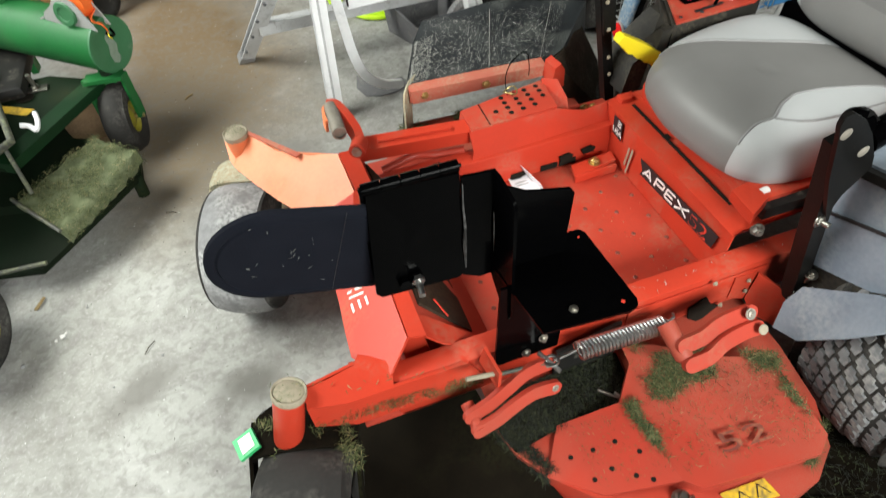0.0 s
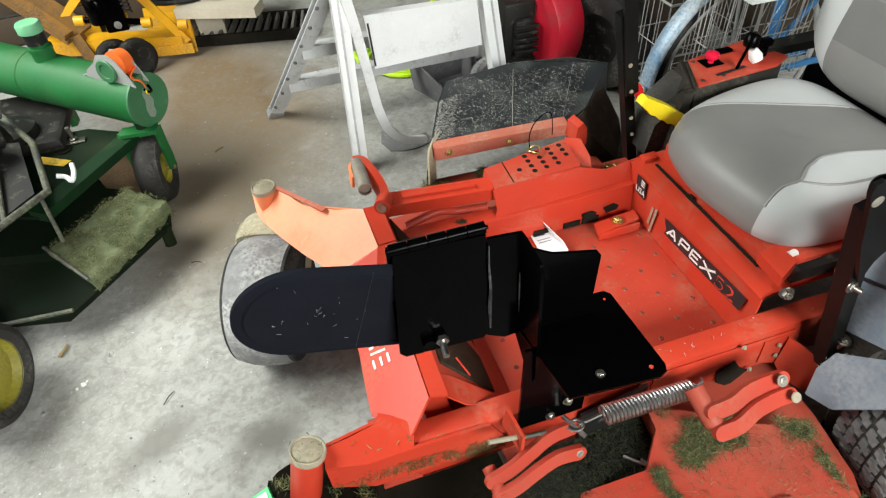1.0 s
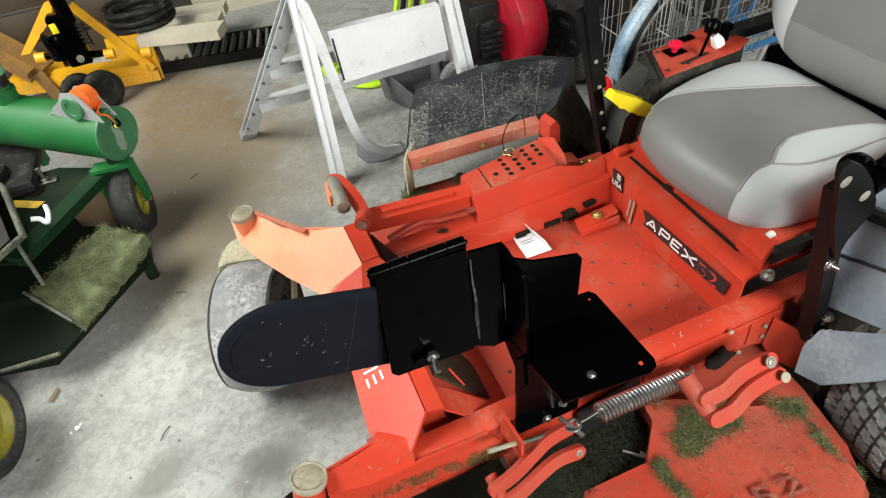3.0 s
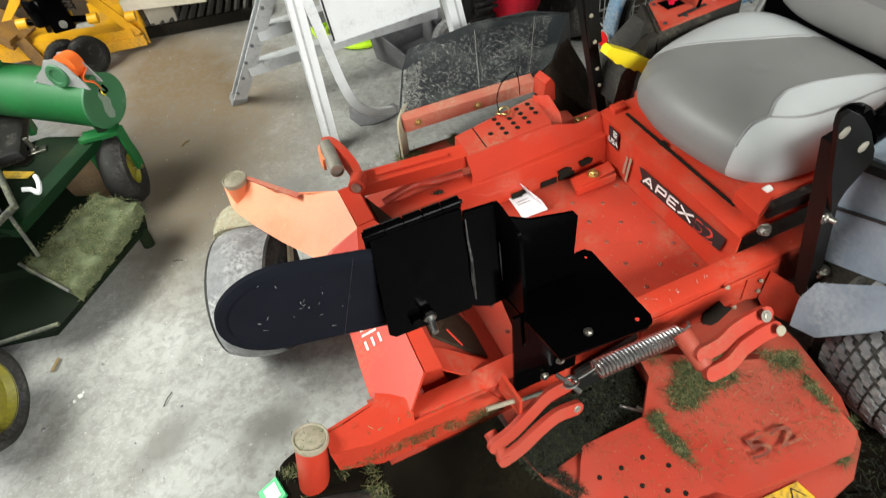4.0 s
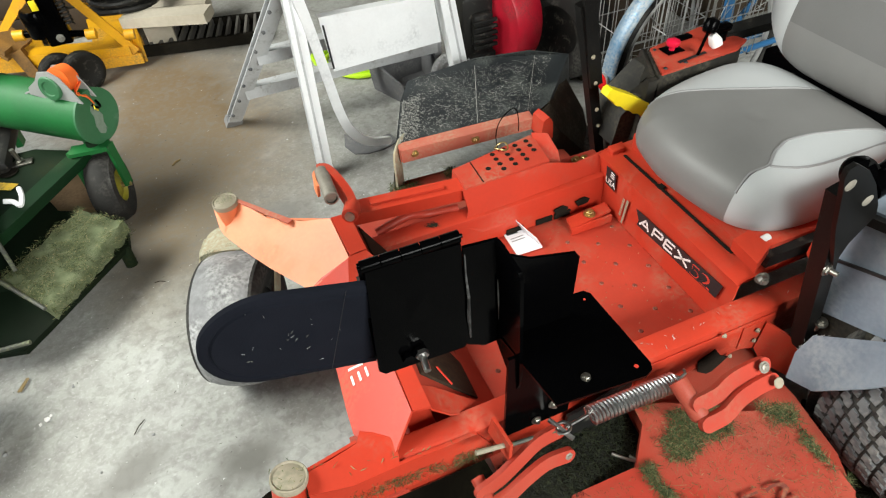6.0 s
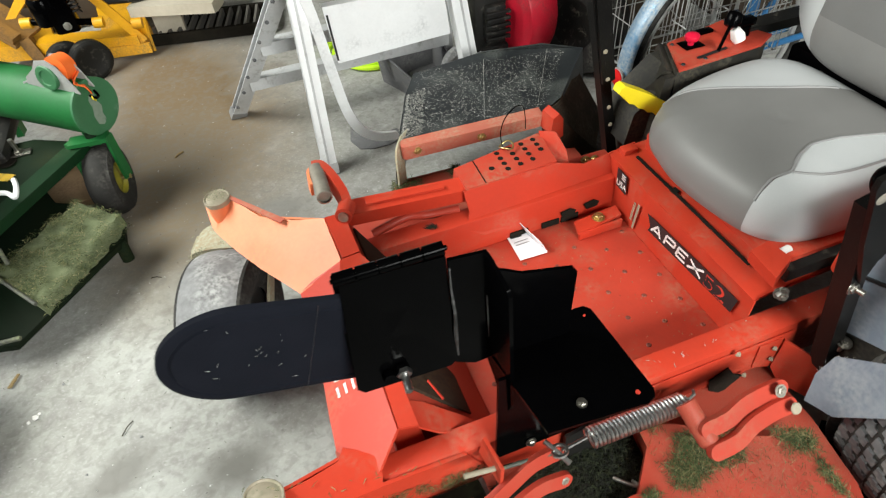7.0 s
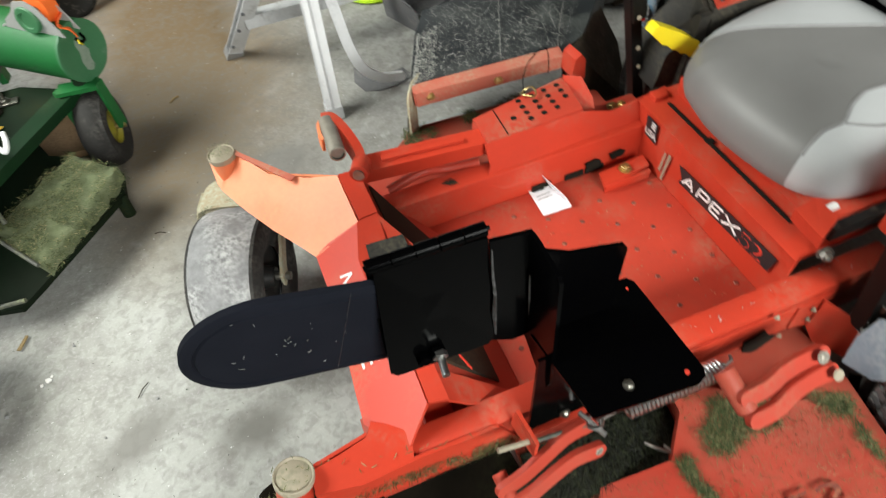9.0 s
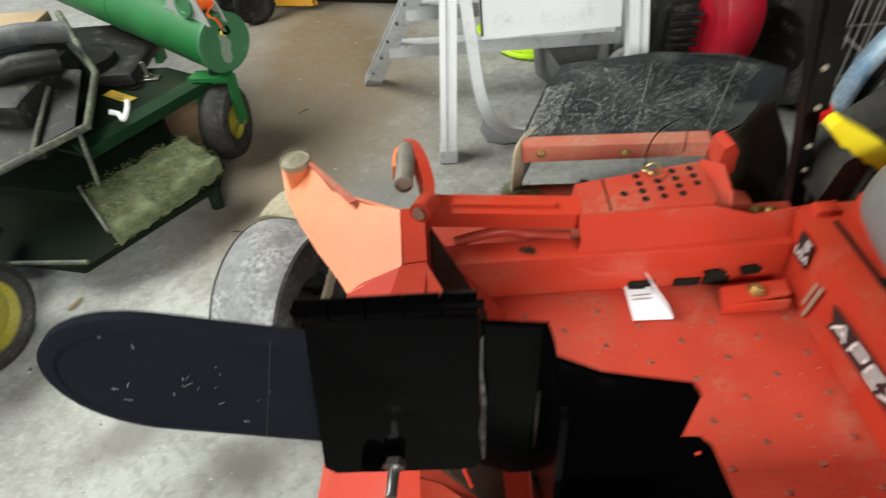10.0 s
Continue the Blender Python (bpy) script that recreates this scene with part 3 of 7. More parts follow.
def caster(py, yaw):
    """A front caster: pivot tube, cap, fork with legs, axle, tyre and rim; yaw turns it about the pivot."""
    lean = Matrix.Translation((0, py, 0.40)) @ Vector((0, 0, 1) if py > 0 else (0.26, 0.15, 1.0)).to_track_quat("Z", "Y").to_matrix().to_4x4() @ Matrix.Translation((0, 0, -0.40))
    low = 0.296 if py > 0 else 0.262
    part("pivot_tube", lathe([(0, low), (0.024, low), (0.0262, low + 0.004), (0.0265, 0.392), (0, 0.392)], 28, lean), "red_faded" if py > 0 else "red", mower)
    part("dust_cap", lathe([(0.0265, 0.392), (0.0290, 0.393), (0.0295, 0.399), (0.0290, 0.4045), (0.0275, 0.4055), (0.0262, 0.4045), (0.0250, 0.4025), (0.020, 0.4040), (0.010, 0.4055), (0, 0.4060)], 32, lean), "cap", mower, "tan plastic dust cap with grass dust")
    T = Matrix.Translation((0, py, 0)) @ Matrix.Rotation(radians(yaw), 4, "Z")
    hw, r, w, cx = 0.092, 0.163, 0.160, 0.152
    # the crown of the fork, arched over the tyre, then its legs
    crown = []
    for k in range(13):
        a = math.pi * k / 12
        yy = -math.cos(a) * hw
        crown.append((yy, 0.296 - 0.030 * (1 - math.sin(a) ** 0.6)))
    bm = bmesh.new()
    x0, x1, th = -0.050, 0.052, 0.007
    rows = []
    for yy, zz in crown:
        xa = x0 + 0.03 * (abs(yy) / hw) ** 2
        rows.append([bm.verts.new((xa, yy, zz)), bm.verts.new((x1, yy, zz)), bm.verts.new((x1, yy * 0.92, zz - th)), bm.verts.new((xa, yy * 0.92, zz - th))])
    for a, b in zip(rows, rows[1:]):
        for k in range(4):
            bm.faces.new((a[k], a[(k + 1) % 4], b[(k + 1) % 4], b[k]))
    bm.faces.new(rows[0][::-1])
    bm.faces.new(rows[-1])
    legs = []
    for s in (-1, 1):
        legs.append(sheet([(-0.02, s * hw, 0.272), (0.03, s * hw, 0.272), (cx + 0.016, s * hw, 0.18), (cx + 0.016, s * hw, 0.148), (cx - 0.016, s * hw, 0.148), (cx - 0.024, s * hw, 0.17)], 0.007, 0.002))
    leg_bms = legs
    bmesh.ops.transform(bm, matrix=T, verts=bm.verts)
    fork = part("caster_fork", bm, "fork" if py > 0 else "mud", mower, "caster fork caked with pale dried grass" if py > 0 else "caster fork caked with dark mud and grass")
    for lg in leg_bms:
        bmesh.ops.transform(lg, matrix=T, verts=lg.verts)
        part("fork_leg", lg, "fork" if py > 0 else "mud", fork)
    bm = clump_disc((0.0, 0.0, 0.291), (0.046, 0.060), 0.010, seed=int(py * 100))
    bmesh.ops.transform(bm, matrix=T, verts=bm.verts)
    part("grass_cake", bm, "fork" if py > 0 else "mud", fork, "cake of dried grass clippings")
    A = T @ Matrix.Translation((cx, 0, r)) @ Matrix.Rotation(radians(90), 4, "X")
    pr = tyre_profile(r, w, 0.07, 0.010)
    tb = lathe(pr, 56, A)
    ai = A.inverted()
    for f in tb.faces:
        f.material_index = 1 if abs((ai @ f.calc_center_median()).z) > w * 0.405 else 0
    tyre = part("caster_tyre", tb, ["rubber_dusty" if py > 0 else "rubber", "rubber"], mower, "smooth worn caster tyre with dusty grey tread")
    part("caster_rim", lathe([(0.072, -0.055), (0.06, -0.05), (0.03, -0.035), (0.022, -0.07), (0, -0.07), (0, 0.07), (0.022, 0.07), (0.03, 0.035), (0.06, 0.05), (0.072, 0.055)], 28, A), "black_dusty", tyre)
    part("axle", tube([A @ Vector((0, 0, -hw - 0.012)), A @ Vector((0, 0, hw + 0.012))], 0.009, 12), "steel", mower)


caster(0.36, -110)
caster(-0.36, -104)

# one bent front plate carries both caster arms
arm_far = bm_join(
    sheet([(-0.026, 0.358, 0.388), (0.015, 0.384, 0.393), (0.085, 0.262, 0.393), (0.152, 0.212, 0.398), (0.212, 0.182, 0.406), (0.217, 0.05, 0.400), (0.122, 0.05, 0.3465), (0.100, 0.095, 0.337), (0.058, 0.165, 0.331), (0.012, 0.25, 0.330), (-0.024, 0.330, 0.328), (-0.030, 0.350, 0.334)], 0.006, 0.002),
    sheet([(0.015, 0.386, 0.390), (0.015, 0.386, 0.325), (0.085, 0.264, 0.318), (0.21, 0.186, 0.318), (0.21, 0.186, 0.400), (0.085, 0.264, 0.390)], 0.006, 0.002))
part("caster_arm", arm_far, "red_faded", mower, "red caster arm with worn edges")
part("arm_stiffener", sheet([(0.014, 0.364, 0.3985), (0.020, 0.370, 0.3985), (0.132, 0.222, 0.4020), (0.120, 0.214, 0.4020)], 0.003, 0.001), "red_dull", mower, "rust-worn weld strip")
arm_near = bm_join(
    sheet([(0.018, -0.356, 0.385), (0.065, -0.348, 0.382), (0.110, -0.335, 0.376), (0.122, -0.310, 0.366), (0.175, -0.345, 0.372), (0.165, -0.386, 0.356), (0.086, -0.398, 0.372), (0.022, -0.392, 0.384)][::-1], 0.006, 0.002),
    sheet([(0.02, -0.391, 0.384), (0.086, -0.399, 0.372), (0.165, -0.389, 0.356), (0.30, -0.389, 0.352), (0.33, -0.392, 0.29), (0.175, -0.396, 0.285), (0.09, -0.396, 0.285), (0.02, -0.389, 0.315)][::-1], 0.006, 0.002),
    sheet([(0.018, -0.355, 0.384), (0.018, -0.355, 0.315), (0.112, -0.333, 0.31), (0.112, -0.333, 0.374)], 0.006, 0.002))
part("caster_arm", arm_near, "red", mower, "red caster arm with clippings on its lower flange")
front_panel = part("front_panel", bm_join(
    sheet([(0.217, 0.05, 0.402), (0.212, -0.263, 0.402), (0.212, -0.334, 0.400), (0.161, -0.374, 0.354), (0.113, -0.306, 0.352), (0.115, -0.244, 0.346), (0.120, -0.171, 0.344), (0.124, -0.02, 0.344), (0.122, 0.05, 0.347), (0.150, 0.052, 0.368)], 0.005, 0.0015),
    sheet([(0.211, 0.181, 0.4065), (0.251, 0.180, 0.4065), (0.254, 0.054, 0.4055), (0.218, 0.052, 0.4045)], 0.005, 0.0015),
    sheet([(0.217, 0.052, 0.4025), (0.254, 0.054, 0.4035), (0.241, -0.13, 0.4025), (0.241, -0.292, 0.4025), (0.242, -0.341, 0.400), (0.212, -0.334, 0.3995), (0.212, -0.263, 0.4015)], 0.005, 0.0015),
    sheet([(0.242, -0.341, 0.400), (0.241, -0.292, 0.402), (0.264, -0.286, 0.372), (0.345, -0.330, 0.325), (0.300, -0.345, 0.350), (0.275, -0.340, 0.356)][::-1], 0.004, 0.0015)), "red", mower, "sloped red front panel with white lettering")
part("foot_panel", sheet([(0.251, 0.165, 0.404), (0.254, 0.054, 0.402), (0.241, -0.13, 0.400), (0.241, -0.290, 0.400), (0.264, -0.292, 0.37), (0.352, -0.318, FZ + 0.012), (0.378, -0.31, FZ + 0.002), (0.378, 0.06, FZ + 0.002), (0.335, 0.094, 0.30), (0.292, 0.125, 0.345)], 0.004, 0.001), "red_deck", mower, "sloped red foot panel")
part("grip_mat", sheet([(0.262, 0.140, 0.397), (0.265, 0.03, 0.394), (0.254, -0.13, 0.394), (0.254, -0.265, 0.394), (0.342, -0.300, 0.3025), (0.345, 0.03, 0.3025), (0.310, 0.085, 0.336)], 0.006, 0.002), "grip", mower, "worn dark grip mat with a raised red line")
part("foot_plate", sheet([(0.212, 0.048, 0.409), (0.253, 0.050, 0.409), (0.292, -0.042, 0.402), (0.291, -0.115, 0.402), (0.190, -0.115, 0.399), (0.190, -0.031, 0.401)][::-1], 0.004, 0.0015), "red", mower, "tapered red foot plate")
part("foot_pad", sheet([(0.211, -0.012, 0.4095), (0.280, -0.016, 0.4095), (0.282, -0.105, 0.4055), (0.204, -0.105, 0.4055)][::-1], 0.006, 0.001), "console", mower, "dark ribbed rubber foot pad")
part("mat_line", beam((0.285, -0.25, 0.371), (0.300, -0.285, 0.354), 0.004, 0.002), "red_print", mower)
# letter ends of the maker's name, as plain white shapes laid on the sloped panel
panel_tree = BVHTree.FromObject(front_panel, bpy.context.evaluated_depsgraph_get())
off = Vector(mower["base"])


def on_panel(x, y):
    hit = panel_tree.ray_cast(Vector((x, y, 1.0)) - off, Vector((0, 0, -1)))[0]
    return (hit + off if hit else Vector((x, y, 0.36))) + Vector((-0.0006, 0, 0.0009))


MARKS = (((0.138, -0.174), (0.166, -0.182)), ((0.138, -0.188), (0.166, -0.196)),
         ((0.139, -0.204), (0.139, -0.224)), ((0.153, -0.205), (0.153, -0.225)), ((0.167, -0.206), (0.167, -0.226)),
         ((0.150, -0.030), (0.172, -0.040)), ((0.150, -0.050), (0.172, -0.040)))
for group in (MARKS[:2], MARKS[2:5], MARKS[5:]):
    bars = [beam(on_panel(*a), on_panel(*b), 0.0045, 0.001, (0.5, -0.5, 0.3), 0) for a, b in group]
    part("front_mark", bm_join(*bars), "white", mower, "white lettering mark")

# far side: pedal linkage, step and side sheet
part("side_sheet", sheet([(0.505, 0.128, 0.416), (0.725, 0.132, 0.416), (0.80, 0.132, 0.388), (0.93, 0.134, 0.405), (0.93, 0.118, 0.335), (0.84, 0.108, 0.316), (0.74, 0.104, 0.304), (0.54, 0.098, 0.300), (0.495, 0.100, 0.330), (0.51, 0.112, 0.368)][::-1], 0.005, 0.0015), "red", mower, "bent red side sheet")
step = part("tread_step", bm_join(sheet([(0.513, 0.128, 0.42), (0.728, 0.134, 0.42), (0.742, 0.247, 0.42), (0.512, 0.206, 0.42)], 0.005, 0.001), sheet([(0.513, 0.128, 0.42), (0.512, 0.206, 0.42), (0.508, 0.206, 0.385), (0.508, 0.128, 0.385)], 0.005, 0.001), sheet([(0.742, 0.247, 0.42), (0.512, 0.206, 0.42), (0.512, 0.208, 0.39), (0.742, 0.249, 0.39)][::-1], 0.005, 0.001)), "red_dusty", mower, "punched red foot step")
part("step_seam", beam((0.557, 0.130, 0.4212), (0.560, 0.213, 0.4212), 0.002, 0.001), "dirt", step)
for i in range(5):
    for j in range(4):
        if (i, j) not in ((0, 0), (0, 2), (0, 3), (4, 0)):
            part("step_hole", lathe([(0.0062, 0), (0.0062, 0.0012), (0, 0.0012)], 10, Matrix.Translation((0.588 + 0.032 * i, 0.150 + 0.0205 * j + 0.004 * i, 0.420))), "dirt", step)
part("step_end", sheet([(0.742, 0.247, 0.425), (0.775, 0.225, 0.425), (0.78, 0.18, 0.40), (0.785, 0.17, 0.36), (0.735, 0.20, 0.38)], 0.01, 0.004), "red", mower)
pin = part("lynch_pin", tube([(0.645 + 0.016 * math.cos(a), 0.218 + 0.014 * math.sin(a), 0.432 + 0.004 * math.sin(2 * a)) for a in (2 * math.pi * k / 24 for k in range(24))] + [(0.661, 0.218, 0.432)], 0.002, 6), "brass", mower, "brass-coloured pull ring")
part("wire_loop", tube(smooth_path([(0.636, 0.215, 0.425), (0.630, 0.216, 0.47), (0.645, 0.225, 0.50), (0.675, 0.235, 0.515), (0.70, 0.25, 0.50), (0.712, 0.26, 0.46), (0.714, 0.262, 0.43)], 6), 0.0011, 6), "black", pin)
part("link_bar", bm_join(beam((0.255, 0.172, 0.412), (0.530, 0.158, 0.395), 0.042, 0.036, (0, 1, 0.15), 0.006), beam((0.300, 0.166, 0.4305), (0.470, 0.158, 0.4205), 0.012, 0.006, (0, 1, 0.15), 0.002)), "red", mower, "red lift-pedal link bar")
part("link_rod", tube(smooth_path([(0.30, 0.16, 0.345), (0.38, 0.165, 0.36), (0.43, 0.168, 0.345), (0.50, 0.15, 0.352)], 5), 0.010, 10), "red_deck", mower)
part("pivot_boss", tube([(0.246, 0.128, 0.445), (0.262, 0.165, 0.440)], 0.018, 18), "red", mower)
part("boss_end", lathe([(0, 0), (0.011, 0), (0.011, 0.004), (0.006, 0.004), (0, 0.002)], 16, axis_m((0.2455, 0.127, 0.4452), (-0.39, -0.91, 0.12))), "steel", mower)
part("pedal_roller", lathe([(0.0125, 0), (0.0160, 0.001), (0.0160, 0.112), (0, 0.112), (0, 0.006), (0.0125, 0.006)], 22, axis_m((0.222, 0.170, 0.470), (0.03, 0.99, -0.06))), "roller", mower, "worn bare steel pedal roller")
arm_path = smooth_path([(0.258, 0.150, 0.440), (0.259, 0.185, 0.446), (0.253, 0.225, 0.452), (0.244, 0.262, 0.456), (0.233, 0.286, 0.459), (0.216, 0.290, 0.459)], 5)
part("pedal_arm", strip(arm_path, 0.032, 0.019, (0.25, 0.1, 1.0)), "red", mower, "curved orange-red pedal arm")
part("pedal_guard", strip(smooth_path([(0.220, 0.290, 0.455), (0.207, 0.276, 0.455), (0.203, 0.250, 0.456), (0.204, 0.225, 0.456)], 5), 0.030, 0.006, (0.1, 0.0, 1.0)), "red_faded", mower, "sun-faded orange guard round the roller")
for bx in (0.835, 0.856):
    part("rail_bolt", bolt((bx, 0.182 if bx < 0.84 else 0.176, 0.352), (0, 0, 1), 0.009, 0.008), "brass", mower)
part("far_hinge_plate", box(0.80, 0.90, 0.150, 0.205, 0.335, 0.351, 0.003), "red_dusty", mower)
part("floor_latch", bm_join(sheet([(0.735, 0.028, 0.287), (0.852, 0.040, 0.291), (0.856, 0.072, 0.291), (0.745, 0.066, 0.287)], 0.006, 0.002), box(0.74, 0.85, 0.028, 0.034, FZ, 0.285, 0.001)), "red", mower)
part("linkage_tray", box(0.200, 0.52, 0.151, 0.300, 0.250, 0.260, 0.002), "red_deck", mower)
part("floor_bolt", bolt((0.800, 0.052, 0.290), (0, 0, 1), 0.011, 0.010), "brass", mower)
# flat dark pieces painted in for the shadowed gaps under the side sheet
for gx in (0.60, 0.68, 0.73):
    part("shadow_gap", box(gx, gx + 0.045, 0.0955, 0.0985, FZ + 0.002, FZ + 0.018, 0), "dirt", mower)
for gx, gz in ((0.726, 0.279), (0.786, 0.284)):
    part("shadow_gap", sheet([(gx, 0.0955, gz + 0.018), (gx + 0.026, 0.0955, gz + 0.023), (gx + 0.040, 0.0955, gz + 0.014), (gx + 0.036, 0.0955, gz + 0.002), (gx + 0.008, 0.0955, gz)], 0.002, 0), "dirt", mower)

# seat box
part("seat_base", bm_join(sheet([(0.866, NY1, FZ), (0.866, FY0 + 0.03, FZ), (0.866, FY0 + 0.03, 0.396), (0.866, NY1, 0.396)][::-1], 0.004, 0.001),
     sheet([(0.862, NY1 - 0.002, 0.396), (0.862, FY0 + 0.03, 0.396), (0.885, FY0 + 0.03, 0.405), (1.30, FY0 + 0.03, 0.415), (1.30, NY1 - 0.002, 0.415), (0.885, NY1 - 0.002, 0.405)][::-1], 0.004, 0.001), box(0.935, 1.30, NY1 + 0.02, FY0 + 0.01, 0.40, 0.448, 0.008)), "red", mower, "red seat box")
part("seat_slot", bm_join(beam((0.902, 0.085, 0.4075), (0.902, -0.275, 0.4075), 0.007, 0.002, (1, 0, 0), 0), beam((0.905, -0.04, 0.4080), (0.905, -0.055, 0.4080), 0.016, 0.002, (1, 0, 0), 0)), "dirt", mower)
part("corner_gusset", box(0.88, 0.915, 0.10, 0.126, 0.40, 0.416, 0.004), "red", mower)
DX = 0.8615
FACE = Matrix(((0, 0, -1, DX), (-1, 0, 0, 0), (0, 1, 0, 0), (0, 0, 0, 1)))   # x along -y, y up, facing the footwell


def face_poly(pts, d=0.0008, lift=0.0):
    return sheet([FACE @ Vector((u, v, lift + d)) for u, v in pts], d, 0)


def slope(u, v):
    return (u, 0.312 + 0.054 * (u - 0.036) + v)


part("model_decal", face_poly([slope(0.036, 0.040), slope(0.312, 0.040), slope(0.306, 0.0), slope(0.046, 0.0), slope(0.052, 0.014)]), "ink", mower, "black model decal with white marks and a red number")
STROKES = ((((0.0, 0.0), (0.5, 1.0)), ((0.5, 1.0), (1.0, 0.0)), ((0.25, 0.3), (0.75, 0.3))), (((0.05, 0.0), (0.05, 1.0)), ((0.05, 1.0), (0.95, 1.0)), ((0.95, 1.0), (0.95, 0.45)), ((0.95, 0.45), (0.05, 0.45))), (((0.05, 0.0), (0.05, 1.0)), ((0.05, 1.0), (0.95, 1.0)), ((0.05, 0.5), (0.8, 0.5)), ((0.05, 0.0), (0.95, 0.0))), (((0.0, 0.0), (1.0, 1.0)), ((0.0, 1.0), (1.0, 0.0))))
for k, u in enumerate((0.056, 0.100, 0.140, 0.178)):
    w = 0.032 if k < 3 else 0.040
    sh = [tuple(FACE @ Vector((*slope(u + w * a + 0.004 * b, 0.008 + 0.024 * b), 0.0016)) for a, b in st) for st in STROKES[k]]
    part("decal_mark", bm_join(*[beam(p, q, 0.0008, 0.0052, (1, 0, 0), 0) for p, q in sh]), "white", mower, "white decal mark")
for size, m, dz in ((0.048, "red_print", 0.0016), (0.040, "ink", 0.0024)):
    u, v = slope(0.226 if dz < 0.002 else 0.2285, 0.003 if dz < 0.002 else 0.0055)
    part("decal_number", text_mesh("52", size, FACE @ Matrix.Translation((u, v, dz)) @ Matrix.Rotation(radians(3), 4, "Z") @ Matrix.Diagonal((1.3, 0.9, 1, 1))), m, mower, "red outlined number on the decal")
part("flag_decal", bm_join(face_poly([(-0.090, 0.388), (-0.052, 0.386), (-0.048, 0.338), (-0.086, 0.340)])), "ink", mower, "black and white flag decal")
part("flag_lettering", text_mesh("USA", 0.021, FACE @ Matrix.Translation((-0.087, 0.346, 0.0016))), "white", mower, "white country lettering")
part("flag_stripe", bm_join(*[face_poly([(-0.070, 0.384 - 0.006 * k), (-0.056, 0.383 - 0.006 * k), (-0.056, 0.3805 - 0.006 * k), (-0.070, 0.3815 - 0.006 * k)], 0.0006, 0.0012) for k in range(3)]), "white", mower)
part("label_bar", face_poly([(0.000, 0.350), (0.007, 0.349), (-0.002, 0.275), (-0.008, 0.275)]), "cap", mower, "narrow worn label strip")
part("label_print", bm_join(*[face_poly([(-0.014 - 0.0008 * k, 0.345 - 0.007 * k), (-0.007 - 0.0008 * k, 0.345 - 0.007 * k), (-0.007 - 0.0008 * k, 0.3405 - 0.007 * k), (-0.014 - 0.0008 * k, 0.3405 - 0.007 * k)]) for k in range(8)]), "cap", mower)
# hinge block and latch bar beside the seat
part("hinge_block", bm_join(sheet([(0.885, -0.280, 0.43), (0.925, -0.276, 0.435), (0.930, -0.325, 0.435), (0.885, -0.345, 0.425)], 0.03, 0.004)), "red", mower)
part("hinge_bolt", bolt((0.905, -0.349, 0.408), (-0.4, -0.9, 0.15), 0.010, 0.012), "steel", mower)
part("seat_latch", beam((0.925, -0.320, 0.425), (1.06, -0.322, 0.427), 0.030, 0.028), "black_dusty", mower)
part("latch_handle", tube([(0.905, -0.300, 0.443), (0.955, -0.296, 0.446)], 0.008, 10), "white", mower, "worn white latch handle")

# seat
YC = -0.070


def pillow(outline, z0, h, p=5.0, q=2.4, rings=16, tone=None, n=5):
    """A padded cushion over a closed outline, domed between z0 and z0 + h; tone picks the second material by place."""
    pts = smooth_path([(*o, 0) for o in outline] + [(*outline[0], 0)], n)[:-1]
    c = sum(pts, Vector()) / len(pts)
    bm = bmesh.new()
    rows = []
    for k in range(rings + 1):
        s = math.sin(math.pi / 2 * (k + 1) / (rings + 1)) if k < rings else 1.0
        zz = z0 + h * (1 - s ** p) ** (1 / q) + 0.006 * (s * s - 0.4)
        rows.append([bm.verts.new((c.x + (v.x - c.x) * s, c.y + (v.y - c.y) * s, max(zz, z0))) for v in pts])
    under = [bm.verts.new((c.x + (v.x - c.x) * 0.97, c.y + (v.y - c.y) * 0.97, z0 - 0.012)) for v in pts]
    rows.append(under)
    n = len(pts)
    mid = bm.verts.new((c.x, c.y, z0 + h - 0.006))
    for k in range(n):
        bm.faces.new((mid, rows[0][k], rows[0][(k + 1) % n]))
    for a, b in zip(rows, rows[1:]):
        for k in range(n):
            bm.faces.new((a[k], b[k], b[(k + 1) % n], a[(k + 1) % n]))
    bm.faces.new(under[::-1])
    if tone:
        for f in bm.faces:
            f.material_index = tone(f.calc_center_median())
    return bm


seat = part("seat", box(0.98, 1.32, -0.24, 0.08, 0.446, 0.458, 0.004), "black_dusty", mower, "grey two-tone vinyl seat")
so = [(0.898, 0.050), (0.935, 0.098), (1.01, 0.140), (1.14, 0.168), (1.26, 0.166), (1.325, 0.10), (1.335, YC), (1.325, -0.235), (1.26, -0.295), (1.12, -0.306), (1.01, -0.304), (0.945, -0.284), (0.905, -0.238), (0.884, -0.15), (0.878, -0.05)]


NX, NYB = (0.86, 0.882, 0.90, 0.95, 0.99, 1.03, 1.075, 1.125, 1.20, 1.33), (-0.30, -0.255, -0.230, -0.214, -0.216, -0.188, -0.170, -0.175, -0.197, -0.240)


def seat_tone(c):
    return 1 if c.y < np.interp(c.x, NX, NYB) or c.y > 0.095 - 0.5 * (c.x - 0.98) + 0.35 * max(0.0, 1.0 - c.x) else 0


def cut(bm, p, q):
    """Adds an edge along the upright plane through p and q."""
    bmesh.ops.bisect_plane(bm, geom=list(bm.verts) + list(bm.edges) + list(bm.faces), dist=1e-5, plane_co=(*p, 0), plane_no=(q[1] - p[1], p[0] - q[0], 0))


